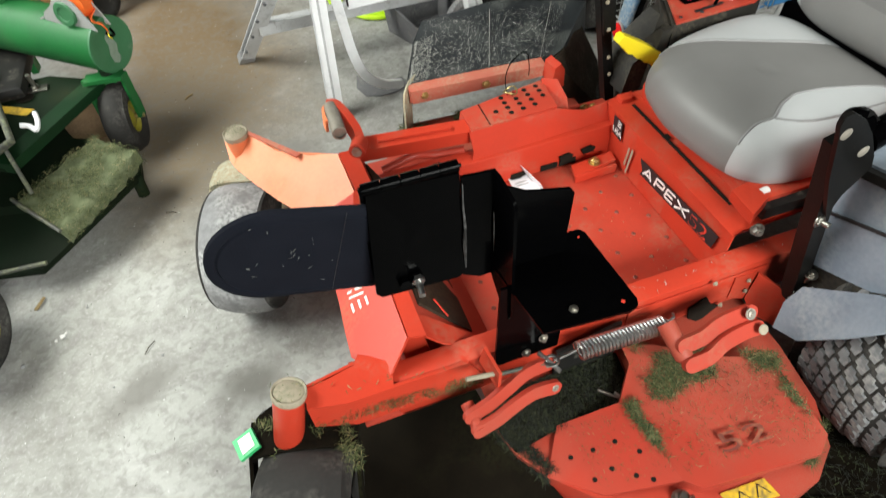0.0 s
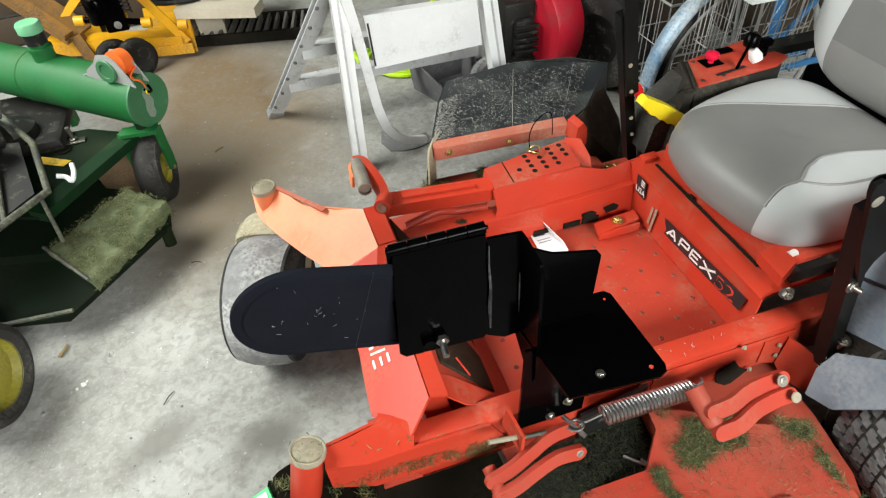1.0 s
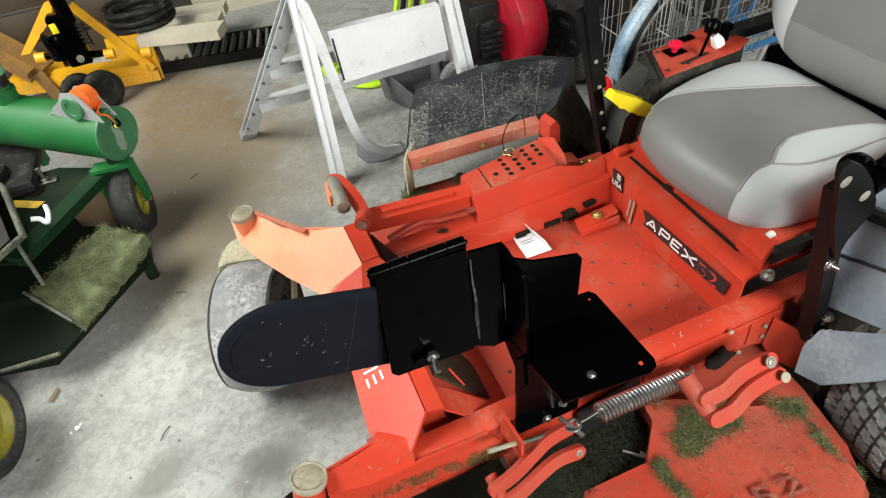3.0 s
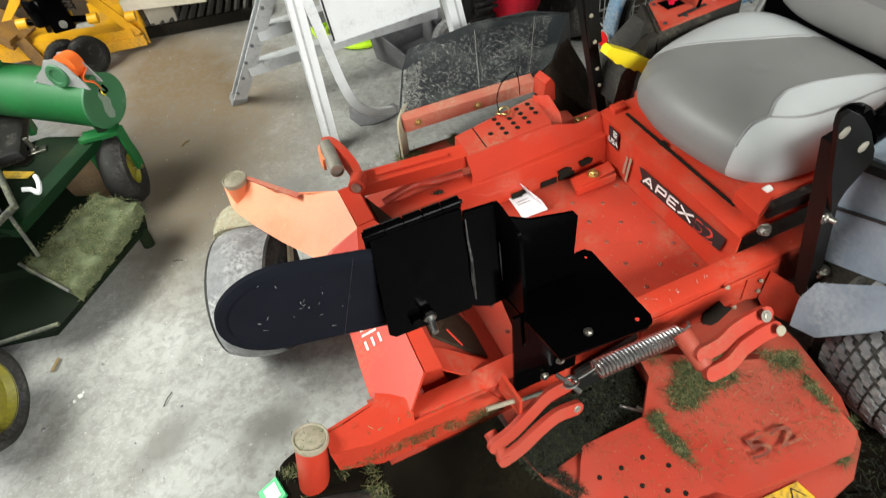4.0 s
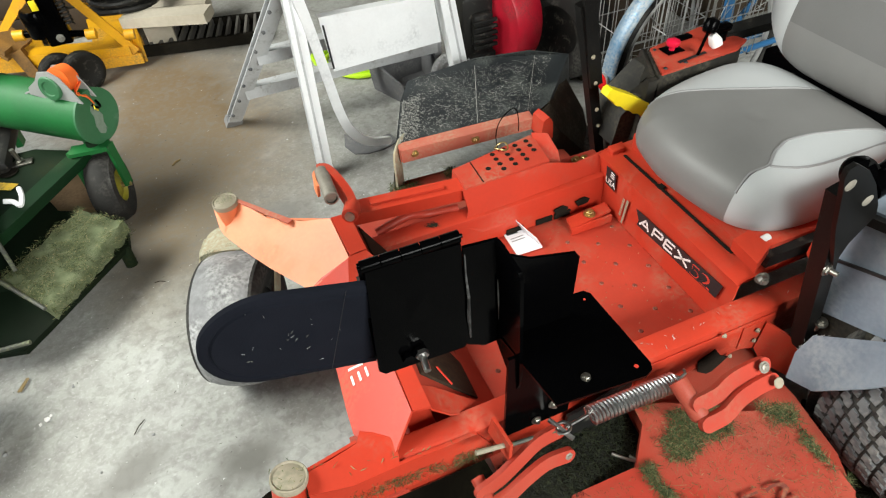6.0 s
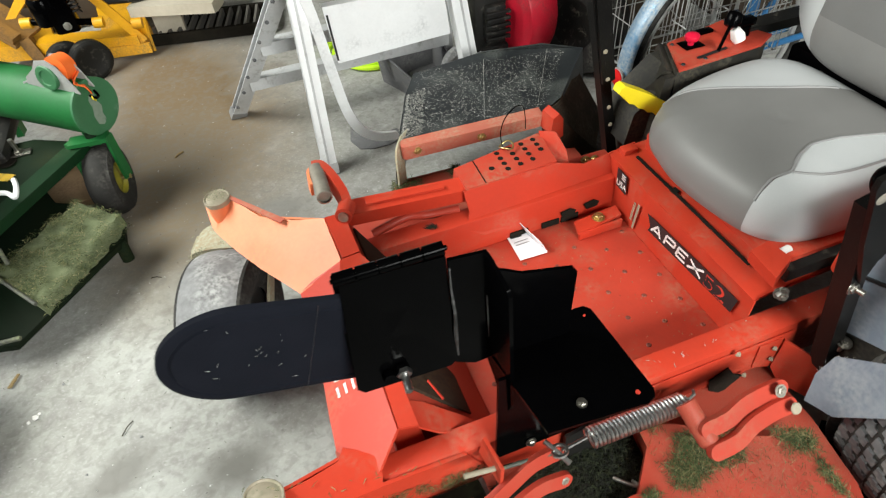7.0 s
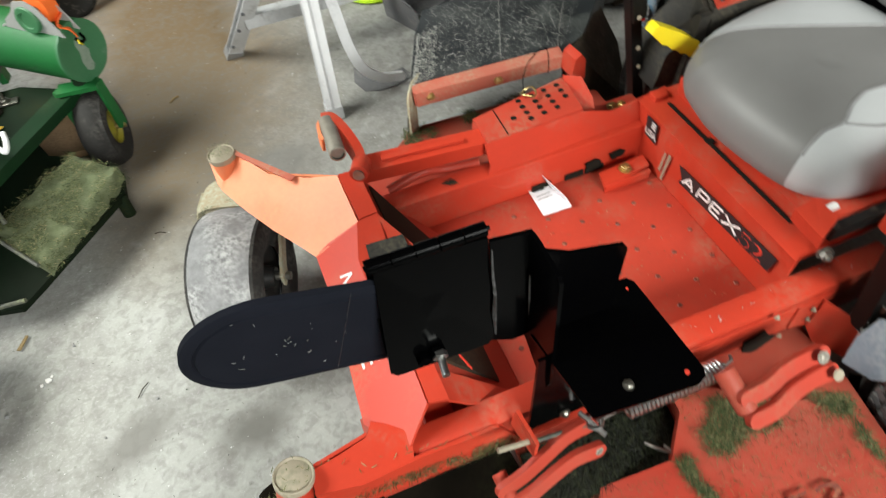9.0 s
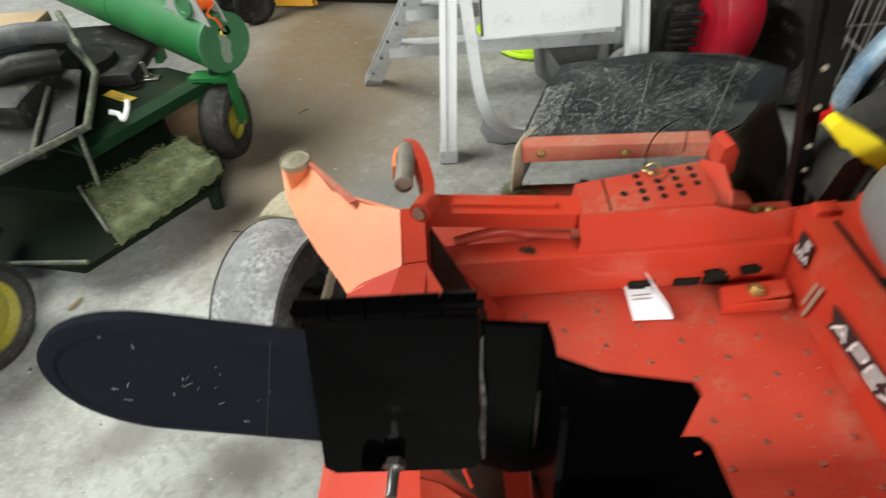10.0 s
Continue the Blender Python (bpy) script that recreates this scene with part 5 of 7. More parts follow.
# discharge chute
part("chute_bracket", bm_join(sheet([(0.459, 0.447, 0.338), (0.850, 0.430, 0.330), (0.850, 0.430, 0.296), (0.461, 0.447, 0.298)], 0.004, 0.001), sheet([(0.459, 0.447, 0.338), (0.852, 0.430, 0.330), (0.856, 0.468, 0.330), (0.466, 0.480, 0.338)], 0.004, 0.001), sheet([(0.459, 0.449, 0.338), (0.461, 0.449, 0.298), (0.468, 0.478, 0.298), (0.466, 0.480, 0.338)], 0.004, 0.001)), "red_dull", mower, "dusty chalky red chute hinge bar")
part("chute_edge", strip(smooth_path([(0.480, 0.500, 0.344), (0.455, 0.466, 0.325), (0.448, 0.455, 0.26), (0.446, 0.452, 0.17)], 4), 0.035, 0.006, (0.75, 0.65, 0)), "fork", mower, "dusty pale chute edge")
part("hinge_hook", sheet([(0.842, 0.428, 0.300), (0.848, 0.428, 0.346), (0.866, 0.430, 0.356), (0.880, 0.432, 0.335), (0.884, 0.434, 0.28), (0.862, 0.432, 0.27)], 0.05, 0.006), "red", mower)
for bx, by, bz in ((0.497, 0.446, 0.320), (0.674, 0.437, 0.313)):
    part("chute_bolt", bolt((bx, by - 0.002, bz), (0, -1, 0.1), 0.010, 0.010), "brass", mower)
part("chute_flank", sheet([(0.868, 0.458, 0.312), (0.93, 0.484, 0.324), (1.05, 0.640, 0.338), (1.09, 0.645, 0.12), (0.95, 0.470, 0.10), (0.88, 0.452, 0.12)], 0.004, 0.001), "mud_brown", mower, "mud-brown inner flank of the chute")
part("chute_skirt", sheet([(0.90, 0.462, 0.300), (1.055, 0.650, 0.335), (1.13, 0.60, 0.18), (1.11, 0.48, 0.06), (0.92, 0.455, 0.06)], 0.004, 0.001), "mud_brown", mower, "mud-brown chute skirt")
for a, b in (((0.70, 0.478, 0.3335), (0.80, 0.715, 0.3690)), ((0.86, 0.480, 0.3260), (1.00, 0.700, 0.3600))):
    part("scratch", beam(a, b, 0.0007, 0.003, (1, 0, 0), 0), "flecks", mower, "pale scratch")
part("discharge_chute", bm_join(sheet([(0.462, 0.475, 0.338), (0.862, 0.462, 0.318), (0.93, 0.49, 0.33), (1.10, 0.672, 0.352), (1.00, 0.735, 0.362), (0.82, 0.762, 0.368), (0.600, 0.752, 0.358), (0.540, 0.655, 0.350)], 0.006, 0.002),
    sheet([(0.462, 0.475, 0.338), (0.540, 0.655, 0.350), (0.600, 0.752, 0.358), (0.575, 0.770, 0.18), (0.50, 0.655, 0.12), (0.435, 0.475, 0.14), (0.440, 0.462, 0.25)][::-1], 0.006, 0.002),
    sheet([(0.862, 0.462, 0.318), (0.93, 0.49, 0.33), (1.10, 0.672, 0.352), (1.13, 0.68, 0.12), (0.95, 0.48, 0.10), (0.88, 0.46, 0.12)], 0.006, 0.002),
    sheet([(0.600, 0.752, 0.358), (0.82, 0.762, 0.368), (1.00, 0.735, 0.362), (1.10, 0.672, 0.352), (1.13, 0.71, 0.14), (0.575, 0.785, 0.15)], 0.006, 0.002)), "chute", mower, "scuffed black plastic discharge chute")
# ---- bracket with hinged flap and paddle ----
bracket = thing("paddle_bracket", (0.40, -0.41, 0.30), "gloss black steel bracket with hinged flap and foam paddle", "bracket")
part("mounting_plate", sheet([(0.346, -0.409, 0.562), (0.341, -0.409, 0.36), (0.346, -0.409, 0.345), (0.461, -0.409, 0.345), (0.464, -0.409, 0.562)], 0.005, 0.001), "black", bracket, "gloss black mounting plate bolted to the rail")
part("base_plate", sheet([(0.352, -0.372, 0.566), (0.372, -0.498, 0.562), (0.505, -0.508, 0.560), (0.518, -0.503, 0.560), (0.523, -0.492, 0.560), (0.512, -0.355, 0.568), (0.505, -0.346, 0.568), (0.49, -0.345, 0.568)], 0.005, 0.0004), "black", bracket, "gloss black base plate with drilled holes")
part("plate_hole", lathe([(0.0032, 0), (0.0032, 0.0012), (0, 0.0012)], 14, Matrix.Translation((0.501, -0.490, 0.5605))), "red_print", bracket)
part("plate_hole", lathe([(0.0018, 0), (0.0018, 0.0012), (0, 0.0012)], 12, Matrix.Translation((0.497, -0.362, 0.5680))), "red_print", bracket)
part("plate_bolt", bolt((0.428, -0.478, 0.5635), (0, 0, 1), 0.0052, 0.004), "steel", bracket)
part("mount_bolt", bolt((0.398, -0.411, 0.362), (0, -1, 0.1), 0.0065, 0.006), "steel", bracket)
part("mount_bolt", bolt((0.428, -0.411, 0.392), (0, -1, 0.1), 0.0065, 0.006), "steel", bracket)
part("web_plate", sheet([(0.357, -0.375, 0.567), (0.463, -0.378, 0.567), (0.466, -0.378, 0.690), (0.461, -0.376, 0.697), (0.395, -0.372, 0.712), (0.357, -0.370, 0.735)], 0.005, 0.001), "black", bracket)
part("side_flange", sheet([(0.359, -0.352, 0.747), (0.357, -0.352, 0.545), (0.364, -0.406, 0.470), (0.366, -0.415, 0.500), (0.360, -0.418, 0.735), (0.360, -0.412, 0.743), (0.360, -0.365, 0.7465)][::-1], 0.005, 0.001), "black", bracket)
part("joint_plate", sheet([(0.312, -0.343, 0.742), (0.358, -0.353, 0.747), (0.357, -0.358, 0.545), (0.335, -0.356, 0.54), (0.308, -0.352, 0.552)][::-1], 0.005, 0.001), "black", bracket)
part("weld_bead", tube([(0.3125, -0.3485, 0.735), (0.311, -0.3525, 0.70), (0.3125, -0.3545, 0.66), (0.3105, -0.3565, 0.62), (0.311, -0.3575, 0.575)], [0.0008, 0.0015, 0.0022, 0.0032, 0.0014], 8), "weld", bracket, "grey scuffed weld bead")
part("weld_bead", tube([(0.353, -0.3600, 0.68), (0.354, -0.3620, 0.64), (0.353, -0.3635, 0.60)], [0.0006, 0.0020, 0.0006], 8), "weld", bracket)
flap = part("hinged_flap", sheet([(0.187, -0.332, 0.748), (0.311, -0.342, 0.749), (0.3085, -0.357, 0.566), (0.300, -0.3585, 0.558), (0.180, -0.360, 0.568), (0.172, -0.3585, 0.577)][::-1], 0.005, 0.001), "black", bracket, "gloss black hinged flap")
part("back_flap", sheet([(0.181, -0.320, 0.748), (0.311, -0.327, 0.750), (0.3085, -0.338, 0.566), (0.174, -0.340, 0.575)][::-1], 0.005, 0.001), "black", bracket)
for k in range(5):
    a, b = k / 5, (k + 1) / 5 - 0.012
    p, q = Vector((0.183, -0.330, 0.754)), Vector((0.3125, -0.337, 0.759))
    part("hinge_knuckle", tube([p.lerp(q, a), p.lerp(q, b)], 0.0085, 14), "black", flap)
part("hinge_pin", tube([(0.179, -0.329, 0.752), (0.3155, -0.336, 0.757)], 0.003, 10), "black", flap)
part("flap_bolt", bm_join(tube([(0.236, -0.352, 0.590), (0.232, -0.392, 0.586)], 0.005, 12), lathe([(0, 0), (0.010, 0), (0.010, 0.007), (0, 0.007)], 6, axis_m((0.2345, -0.362, 0.590), (-0.1, -1, -0.1)))), "spring", flap, "bright clamping bolt")
part("wing_nut", bm_join(lathe([(0, 0), (0.011, 0), (0.011, 0.006), (0.007, 0.012), (0, 0.012)], 6, axis_m((0.2325, -0.356, 0.590), (0, -1, -0.1))), lathe([(0, 0), (0.009, 0), (0.009, 0.010), (0, 0.010)], 6, axis_m((0.215, -0.357, 0.588), (0, -1, 0)))), "black", flap)
# the paddle: a board with a rounded end, covered in foam
pd = bmesh.new()
L, R, TH = 0.30, 0.085, 0.014
out = [(0.30, -R), (0.30, R)]
for k in range(25):
    a = math.pi / 2 + math.pi * k / 24
    out.append((R + R * 1.02 * math.cos(a), R * math.sin(a)))
rows = []
for off, ins in ((-TH / 2, 0.004), (-TH / 2 + 0.003, 0.0), (TH / 2 - 0.003, 0.0), (TH / 2, 0.004), (TH / 2, 0.012), (TH / 2 - 0.0025, 0.014), (TH / 2, 0.0165)):
    row = []
    for u, v in out:
        du, dv = u - max(min(u, 0.30), R), v
        ln = math.hypot(du, dv) or 1
        row.append(pd.verts.new((u - (du / ln if u < R else 0) * ins, v - (dv / ln) * ins, off)))
    rows.append(row)
n = len(out)
pd.faces.new(rows[0][::-1])
for a, b in zip(rows, rows[1:]):
    for k in range(n):
        pd.faces.new((a[k], a[(k + 1) % n], b[(k + 1) % n], b[k]))
pd.faces.new(rows[-1])
px_, py_ = Vector((0.958, 0.0, -0.285)).normalized(), Vector((0.285, 0.0, 0.958)).normalized()
pz_ = px_.cross(py_)
PM = Matrix(((px_.x, py_.x, pz_.x, -0.0287), (px_.y, py_.y, pz_.y, -0.322), (px_.z, py_.z, pz_.z, 0.6996), (0, 0, 0, 1)))
PM = PM @ Matrix.Rotation(radians(4), 4, "X")
bmesh.ops.transform(pd, matrix=PM, verts=pd.verts)
paddle = part("paddle", pd, "foam", bracket, "navy-black foam paddle with a rounded end")
part("paddle_seam", beam(PM @ Vector((0.172, -R * 0.97, TH / 2 + 0.0002)), PM @ Vector((0.172, R * 0.97, TH / 2 + 0.0002)), 0.0006, 0.0006, (1, 0, 0), 0), "ink", paddle)
# ---- step ladder ----
ladder = thing("step_ladder", (0.5, 1.15, 0.0), "dull white-grey aluminium step ladder standing open on the floor", "ladder")
def rail(name, p0, p1, w, h, side, foot=True):
    r = part(name, beam(p0, p1, w, h, side, 0.0015, 0.004), "alu" if name == "front_rail" else "alu_dull", ladder)
    if name == "front_rail":
        o = Vector((0.004 if side[0] > 0 else -0.004, -0.029, 0.0))
        part("rail_groove", beam(Vector(p0) + o, Vector(p1) + o, 0.007, 0.002, (1, 0, 0), 0), "alu_dull", r)
    if foot:
        d = (Vector(p1) - Vector(p0)).normalized()
        part("rubber_foot", beam(Vector(p0) - d * 0.012, Vector(p0) + d * 0.025, w + 0.006, h + 0.006, side, 0.003), "alu_dull" if name == "front_rail" else "grey", r)
    return r
rail("front_rail", (0.300, 0.895, 0.012), (0.378, 1.13, 1.45), 0.046, 0.055, (-1, 0, 0))
rail("front_rail", (0.862, 0.905, 0.012), (0.722, 1.13, 1.45), 0.050, 0.055, (1, 0, 0))
rr = rail("rear_rail", (0.046, 1.390, 0.012), (0.372, 0.99, 0.70), 0.052, 0.032, (-1, 0, 0))
rail("rear_rail", (0.922, 1.40, 0.012), (0.800, 1.01, 0.67), 0.036, 0.030, (1, 0, 0))
for k in range(7):
    p = Vector((0.046, 1.390, 0.012)).lerp(Vector((0.372, 0.99, 0.70)), 0.08 + 0.11 * k)
    part("rivet", lathe([(0, 0), (0.007, 0), (0.005, 0.003), (0, 0.004)], 10, axis_m(p + Vector((0.004 * (k % 2) - 0.016, -0.022, 0)), (-0.3, -0.95, 0))), "grey_dark", rr)
# wide moulded tread, seen front on, with its flat step behind the lip
part("tread", bm_join(sheet([(0.397, 0.955, 0.520), (0.770, 0.955, 0.508), (0.785, 0.950, 0.352), (0.410, 0.950, 0.342)][::-1], 0.003, 0.001), sheet([(0.397, 0.955, 0.520), (0.770, 0.955, 0.508), (0.770, 0.990, 0.507), (0.397, 0.990, 0.519)], 0.003, 0.001)), "alu", ladder, "broad flat aluminium tread")
part("tread_seam", beam((0.406, 0.953, 0.495), (0.412, 0.949, 0.352), 0.006, 0.003, (1, 0, 0), 0), "ink", ladder)
part("tread", sheet([(0.375, 1.00, 0.82), (0.765, 1.00, 0.815), (0.765, 1.11, 0.815), (0.375, 1.11, 0.82)], 0.04, 0.004), "alu", ladder)
part("rear_bar", beam((0.126, 1.297, 0.170), (0.890, 1.305, 0.162), 0.042, 0.050, (0, 0, 1), 0.003), "alu_dull", ladder)
part("rear_bar", beam((0.198, 1.204, 0.332), (0.860, 1.21, 0.322), 0.042, 0.050, (0, 0, 1), 0.003), "alu_dull", ladder)
part("bent_brace", link_arm(smooth_path([(0.345, 0.955, 0.614), (0.362, 0.955, 0.506), (0.381, 0.955, 0.347), (0.402, 0.955, 0.185), (0.432, 0.955, 0.098), (0.485, 0.955, 0.049), (0.550, 0.955, 0.032)], 5), 0.032, 0.012, (0, -1, 0)), "alu", ladder, "bent aluminium brace")
part("diagonal_brace", beam((0.44, 0.99, 0.36), (0.60, 1.19, 0.345), 0.02, 0.012), "alu", ladder)

# ---- green finishing mower ----
green = thing("finishing_mower", (-0.6, 0.8, 0.0), "green finishing mower with yellow-rimmed wheels and grass crust", "mower")
ga, gb = Vector((-1.096, 1.660, 0.394)), Vector((-0.313, 1.040, 0.346))
gd = (gb - ga).normalized()
beamg = part("round_beam", lathe([(0, 0), (0.082, 0), (0.084, 0.002), (0.084, (gb - ga).length - 0.002), (0.082, (gb - ga).length), (0, (gb - ga).length)], 40, axis_m(ga, gd)), "green", green, "thick round green beam")
part("end_cap", lathe([(0.0855, -0.004), (0.0855, 0.003), (0.077, 0.0045), (0.071, 0.002), (0, 0.002)], 40, axis_m(gb, gd)), "green_worn", beamg, "scraped green end plate")
gs = gd.cross(Vector((0, 0, 1))).normalized()
gu = gs.cross(gd).normalized()
part("scraped_patch", sheet([gb + gd * 0.0035 + gs * a + gu * b for a, b in ((-0.012, 0.038), (0.004, 0.045), (0.016, 0.026), (0.013, 0.004), (0.022, -0.022), (0.018, -0.050), (0.002, -0.060), (-0.013, -0.052), (-0.010, -0.026), (-0.019, -0.006), (-0.010, 0.014))], 0.001, 0), "scrape", beamg, "pale scraped patch on the end plate")
part("weld_ring", lathe([(0.084, -0.006), (0.0865, -0.003), (0.084, 0.0)], 40, axis_m(ga.lerp(gb, 0.55), gd)), "green", beamg)
fc = ga.lerp(gb, 0.63) + Vector((0, 0, 0.079))
part("filler_neck", lathe([(0.034, -0.02), (0.034, 0.030), (0.037, 0.030), (0.037, 0.040), (0.029, 0.040), (0.029, 0.052), (0, 0.052)], 26, Matrix.Translation(fc)), "green", beamg)
part("filler_band", lathe([(0.030, 0.050), (0.032, 0.052), (0.032, 0.086), (0.030, 0.088)], 26, Matrix.Translation(fc)), "black_dusty", beamg, "dark rubber band")
part("filler_cap", lathe([(0.034, 0.086), (0.038, 0.088), (0.038, 0.112), (0.034, 0.118), (0, 0.119)], 14, Matrix.Translation(fc)), "cap_green", beamg, "faded green filler cap")
# ratchet strap on the beam's end
rc = ga.lerp(gb, 0.925) + Vector((0.0, -0.02, 0.106))
ra = Vector((-0.60, -0.78, 0.12)).normalized()
rside = ra.cross(Vector((0, 0, 1))).normalized()
part("ratchet_frame", bm_join(*[sheet([rc + ra * dx - rside * u + Vector((0, 0, v)) for u, v in ((-0.095, -0.028), (-0.085, -0.006), (-0.045, 0.020), (-0.020, 0.048), (0.020, 0.052), (0.046, 0.034), (0.070, -0.010), (0.085, -0.045), (0.020, -0.036), (-0.05, -0.036))], 0.004, 0.001) for dx in (-0.030, 0.024)]), "chrome", beamg, "grey pressed-steel ratchet frame")
part("ratchet_drum", lathe([(0, 0.026), (0.036, 0.026), (0.036, 0.034), (0.033, 0.037), (0.022, 0.037), (0.020, 0.033), (0, 0.033)], 26, axis_m(rc, ra)), "green_worn", beamg, "green ratchet hub")
part("strap_roll", lathe([(0.012, -0.022), (0.037, -0.022), (0.0385, -0.006), (0.0375, 0.008), (0.038, 0.018), (0.012, 0.018)], 30, axis_m(rc + Vector((0.020, 0, 0.014)), ra)), "orange", beamg, "orange strap roll")
part("ratchet_handle", beam(rc - rside * -0.070 + Vector((0, 0, -0.012)), rc - rside * -0.115 + Vector((0, 0, -0.030)), 0.050, 0.005, ra, 0.001), "chrome", beamg, "bent grey ratchet handle")
part("strap_tail", strip(smooth_path([rc + Vector((0.060, -0.01, 0.0)), gb + Vector((-0.020, -0.005, 0.088)), gb + Vector((0.004, -0.015, 0.076)), gb + Vector((0.012, -0.012, 0.050))], 4), 0.024, 0.003, (0.25, -1, 0)), "orange", beamg)
part("strap_hook", tube(smooth_path([gb + Vector((0.008, -0.03, 0.052)), gb + Vector((0.018, -0.03, 0.040)), gb + Vector((0.022, 0.0, 0.030)), gb + Vector((0.014, 0.012, 0.044))], 5), 0.004, 8), "black", beamg)
part("hook_tip", beam(gb + Vector((0.014, -0.038, 0.046)), gb + Vector((0.016, -0.022, 0.032)), 0.012, 0.003), "yellow", beamg, "yellow hook latch")
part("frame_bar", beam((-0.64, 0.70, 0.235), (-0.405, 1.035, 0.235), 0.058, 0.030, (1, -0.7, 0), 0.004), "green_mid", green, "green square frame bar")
part("frame_deck", sheet([(-0.86, 0.80, 0.232), (-0.64, 0.70, 0.232), (-0.40, 1.05, 0.238), (-0.55, 1.14, 0.238), (-0.90, 1.15, 0.238)], 0.010, 0.003), "green_dark", green, "dirty green top plate, darkened for shade")
part("warning_stripe", sheet([(-0.675, 1.015, 0.2405), (-0.580, 0.955, 0.2405), (-0.600, 0.930, 0.2405), (-0.690, 0.985, 0.2405)], 0.001, 0), "yellow_label", green, "yellow warning label")
part("plate_hole", lathe([(0.026, 0), (0.026, 0.0016), (0, 0.0016)], 20, Matrix.Translation((-0.615, 1.035, 0.2395))), "dirt", green)
part("stud_bolt", bm_join(bolt((-0.585, 1.075, 0.239), (0, 0, 1), 0.014, 0.012), tube([(-0.585, 1.075, 0.25), (-0.587, 1.075, 0.290)], 0.007, 12), box(-0.62, -0.55, 1.055, 1.085, 0.2385, 0.244, 0.001)), "steel", green, "grey zinc stud bolt")
part("beam_leg", beam((-0.62, 1.27, 0.20), (-0.62, 1.28, 0.30), 0.05, 0.02), "green", green)
part("beam_leg", beam((-0.375, 1.06, 0.20), (-0.365, 1.08, 0.29), 0.06, 0.04), "green", green)
part("lift_hook", tube(smooth_path([(-0.580, 0.800, 0.290), (-0.560, 0.800, 0.282), (-0.540, 0.778, 0.278), (-0.532, 0.800, 0.292), (-0.538, 0.830, 0.300)], 6), 0.007, 8), "alu", green, "bright steel hook")
# caster of the green mower
wx, wy, wr = -0.372, 1.005, 0.115
WA = Matrix.Translation((wx, wy, wr)) @ Matrix.Rotation(radians(-7), 4, "Z") @ Matrix.Rotation(radians(90), 4, "Y")
gt = part("wheel_tyre", lathe(tyre_profile(wr, 0.085, 0.052, 0.012), 44, WA), "rubber", green, "black pneumatic wheel, dusty tread")
part("wheel_rim", lathe([(0, -0.020), (0.02, -0.030), (0.048, -0.016), (0.055, -0.032), (0.055, 0.032), (0.048, 0.016), (0.02, 0.030), (0, 0.034)], 28, WA), "rim_yellow", gt, "dirty yellow rim")
f1 = WA @ Vector((0, 0, 0.056))
f2 = WA @ Vector((0, 0, -0.056))
part("wheel_fork", bm_join(beam(f1, f1 + Vector((0, 0.01, 0.15)), 0.032, 0.010, (0.5, 0.9, 0)), beam(f2, f2 + Vector((0, 0.01, 0.15)), 0.032, 0.010, (0.5, 0.9, 0)), beam(f2 + Vector((0, 0.01, 0.145)), f1 + Vector((0, 0.01, 0.145)), 0.05, 0.012, (0.5, 0.9, 0))), "green", green)
part("wheel_axle", tube([f1 + (f1 - f2) * 0.06, f2 - (f1 - f2) * 0.06], 0.008, 10), "brass", green)
part("fork_stem", tube([(wx + 0.01, wy + 0.02, 0.255), (wx + 0.015, wy + 0.03, 0.30)], 0.02, 14), "green_dark", green)
# grass-coated rear apron and the deck under it
ap = bmesh.new()
rnd = random.Random(5)
NU, NV = 26, 14
c00, c10, c11, c01 = Vector((-0.640, 0.624, 0.170)), Vector((-0.442, 0.852, 0.168)), Vector((-0.312, 0.737, 0.155)), Vector((-0.512, 0.470, 0.148))
gridv = []
for i in range(NU + 1):
    row = []
    for j in range(NV + 1):
        u, v = i / NU, j / NV
        p = (c00 * (1 - u) + c10 * u) * (1 - v) + (c01 * (1 - u) + c11 * u) * v
        p = p + Vector((0, 0, 0.010 * noise.noise(p * 22) + 0.008 * noise.noise(p * 60)))
        if j == NV:
            p = p + Vector((0.014 * noise.noise(p * 30), -0.014 * noise.noise(p * 37 + Vector((3, 1, 0))), -0.02))
        row.append(ap.verts.new(p))
    gridv.append(row)
for i in range(NU):
    for j in range(NV):
        ap.faces.new((gridv[i][j], gridv[i + 1][j], gridv[i + 1][j + 1], gridv[i][j + 1]))
ex = bmesh.ops.extrude_face_region(ap, geom=list(ap.faces))
bmesh.ops.translate(ap, verts=[g for g in ex["geom"] if isinstance(g, bmesh.types.BMVert)], vec=(0, 0, -0.016))
apron = part("deck_apron", ap, "clip_mat", green, "apron thickly crusted with dried grass", 80)
part("apron_edge", tube([c00 + Vector((0, 0, 0.014)), c01 + Vector((-0.005, 0.0, 0.012))], 0.005, 8), "guard", apron)
part("deck_shell", bm_join(sheet([(-0.95, 0.70, 0.16), (-0.62, 0.62, 0.160), (-0.45, 0.855, 0.160), (-0.505, 0.885, 0.16), (-0.569, 1.029, 0.16), (-0.95, 1.06, 0.16)], 0.10, 0.008), sheet([(-0.95, 0.48, 0.075), (-0.775, 0.475, 0.075), (-0.60, 0.425, 0.085), (-0.535, 0.462, 0.105), (-0.33, 0.70, 0.105), (-0.33, 0.78, 0.12), (-0.62, 0.66, 0.14), (-0.95, 0.72, 0.14)], 0.02, 0.004)), "green_black", green, "dirty green mower deck, darkened for shade")
part("skirt_bar", tube([(-0.92, 0.455, 0.100), (-0.74, 0.445, 0.100), (-0.575, 0.425, 0.108)], 0.006, 10), "guard", green, "pale scraped lower edge bar")
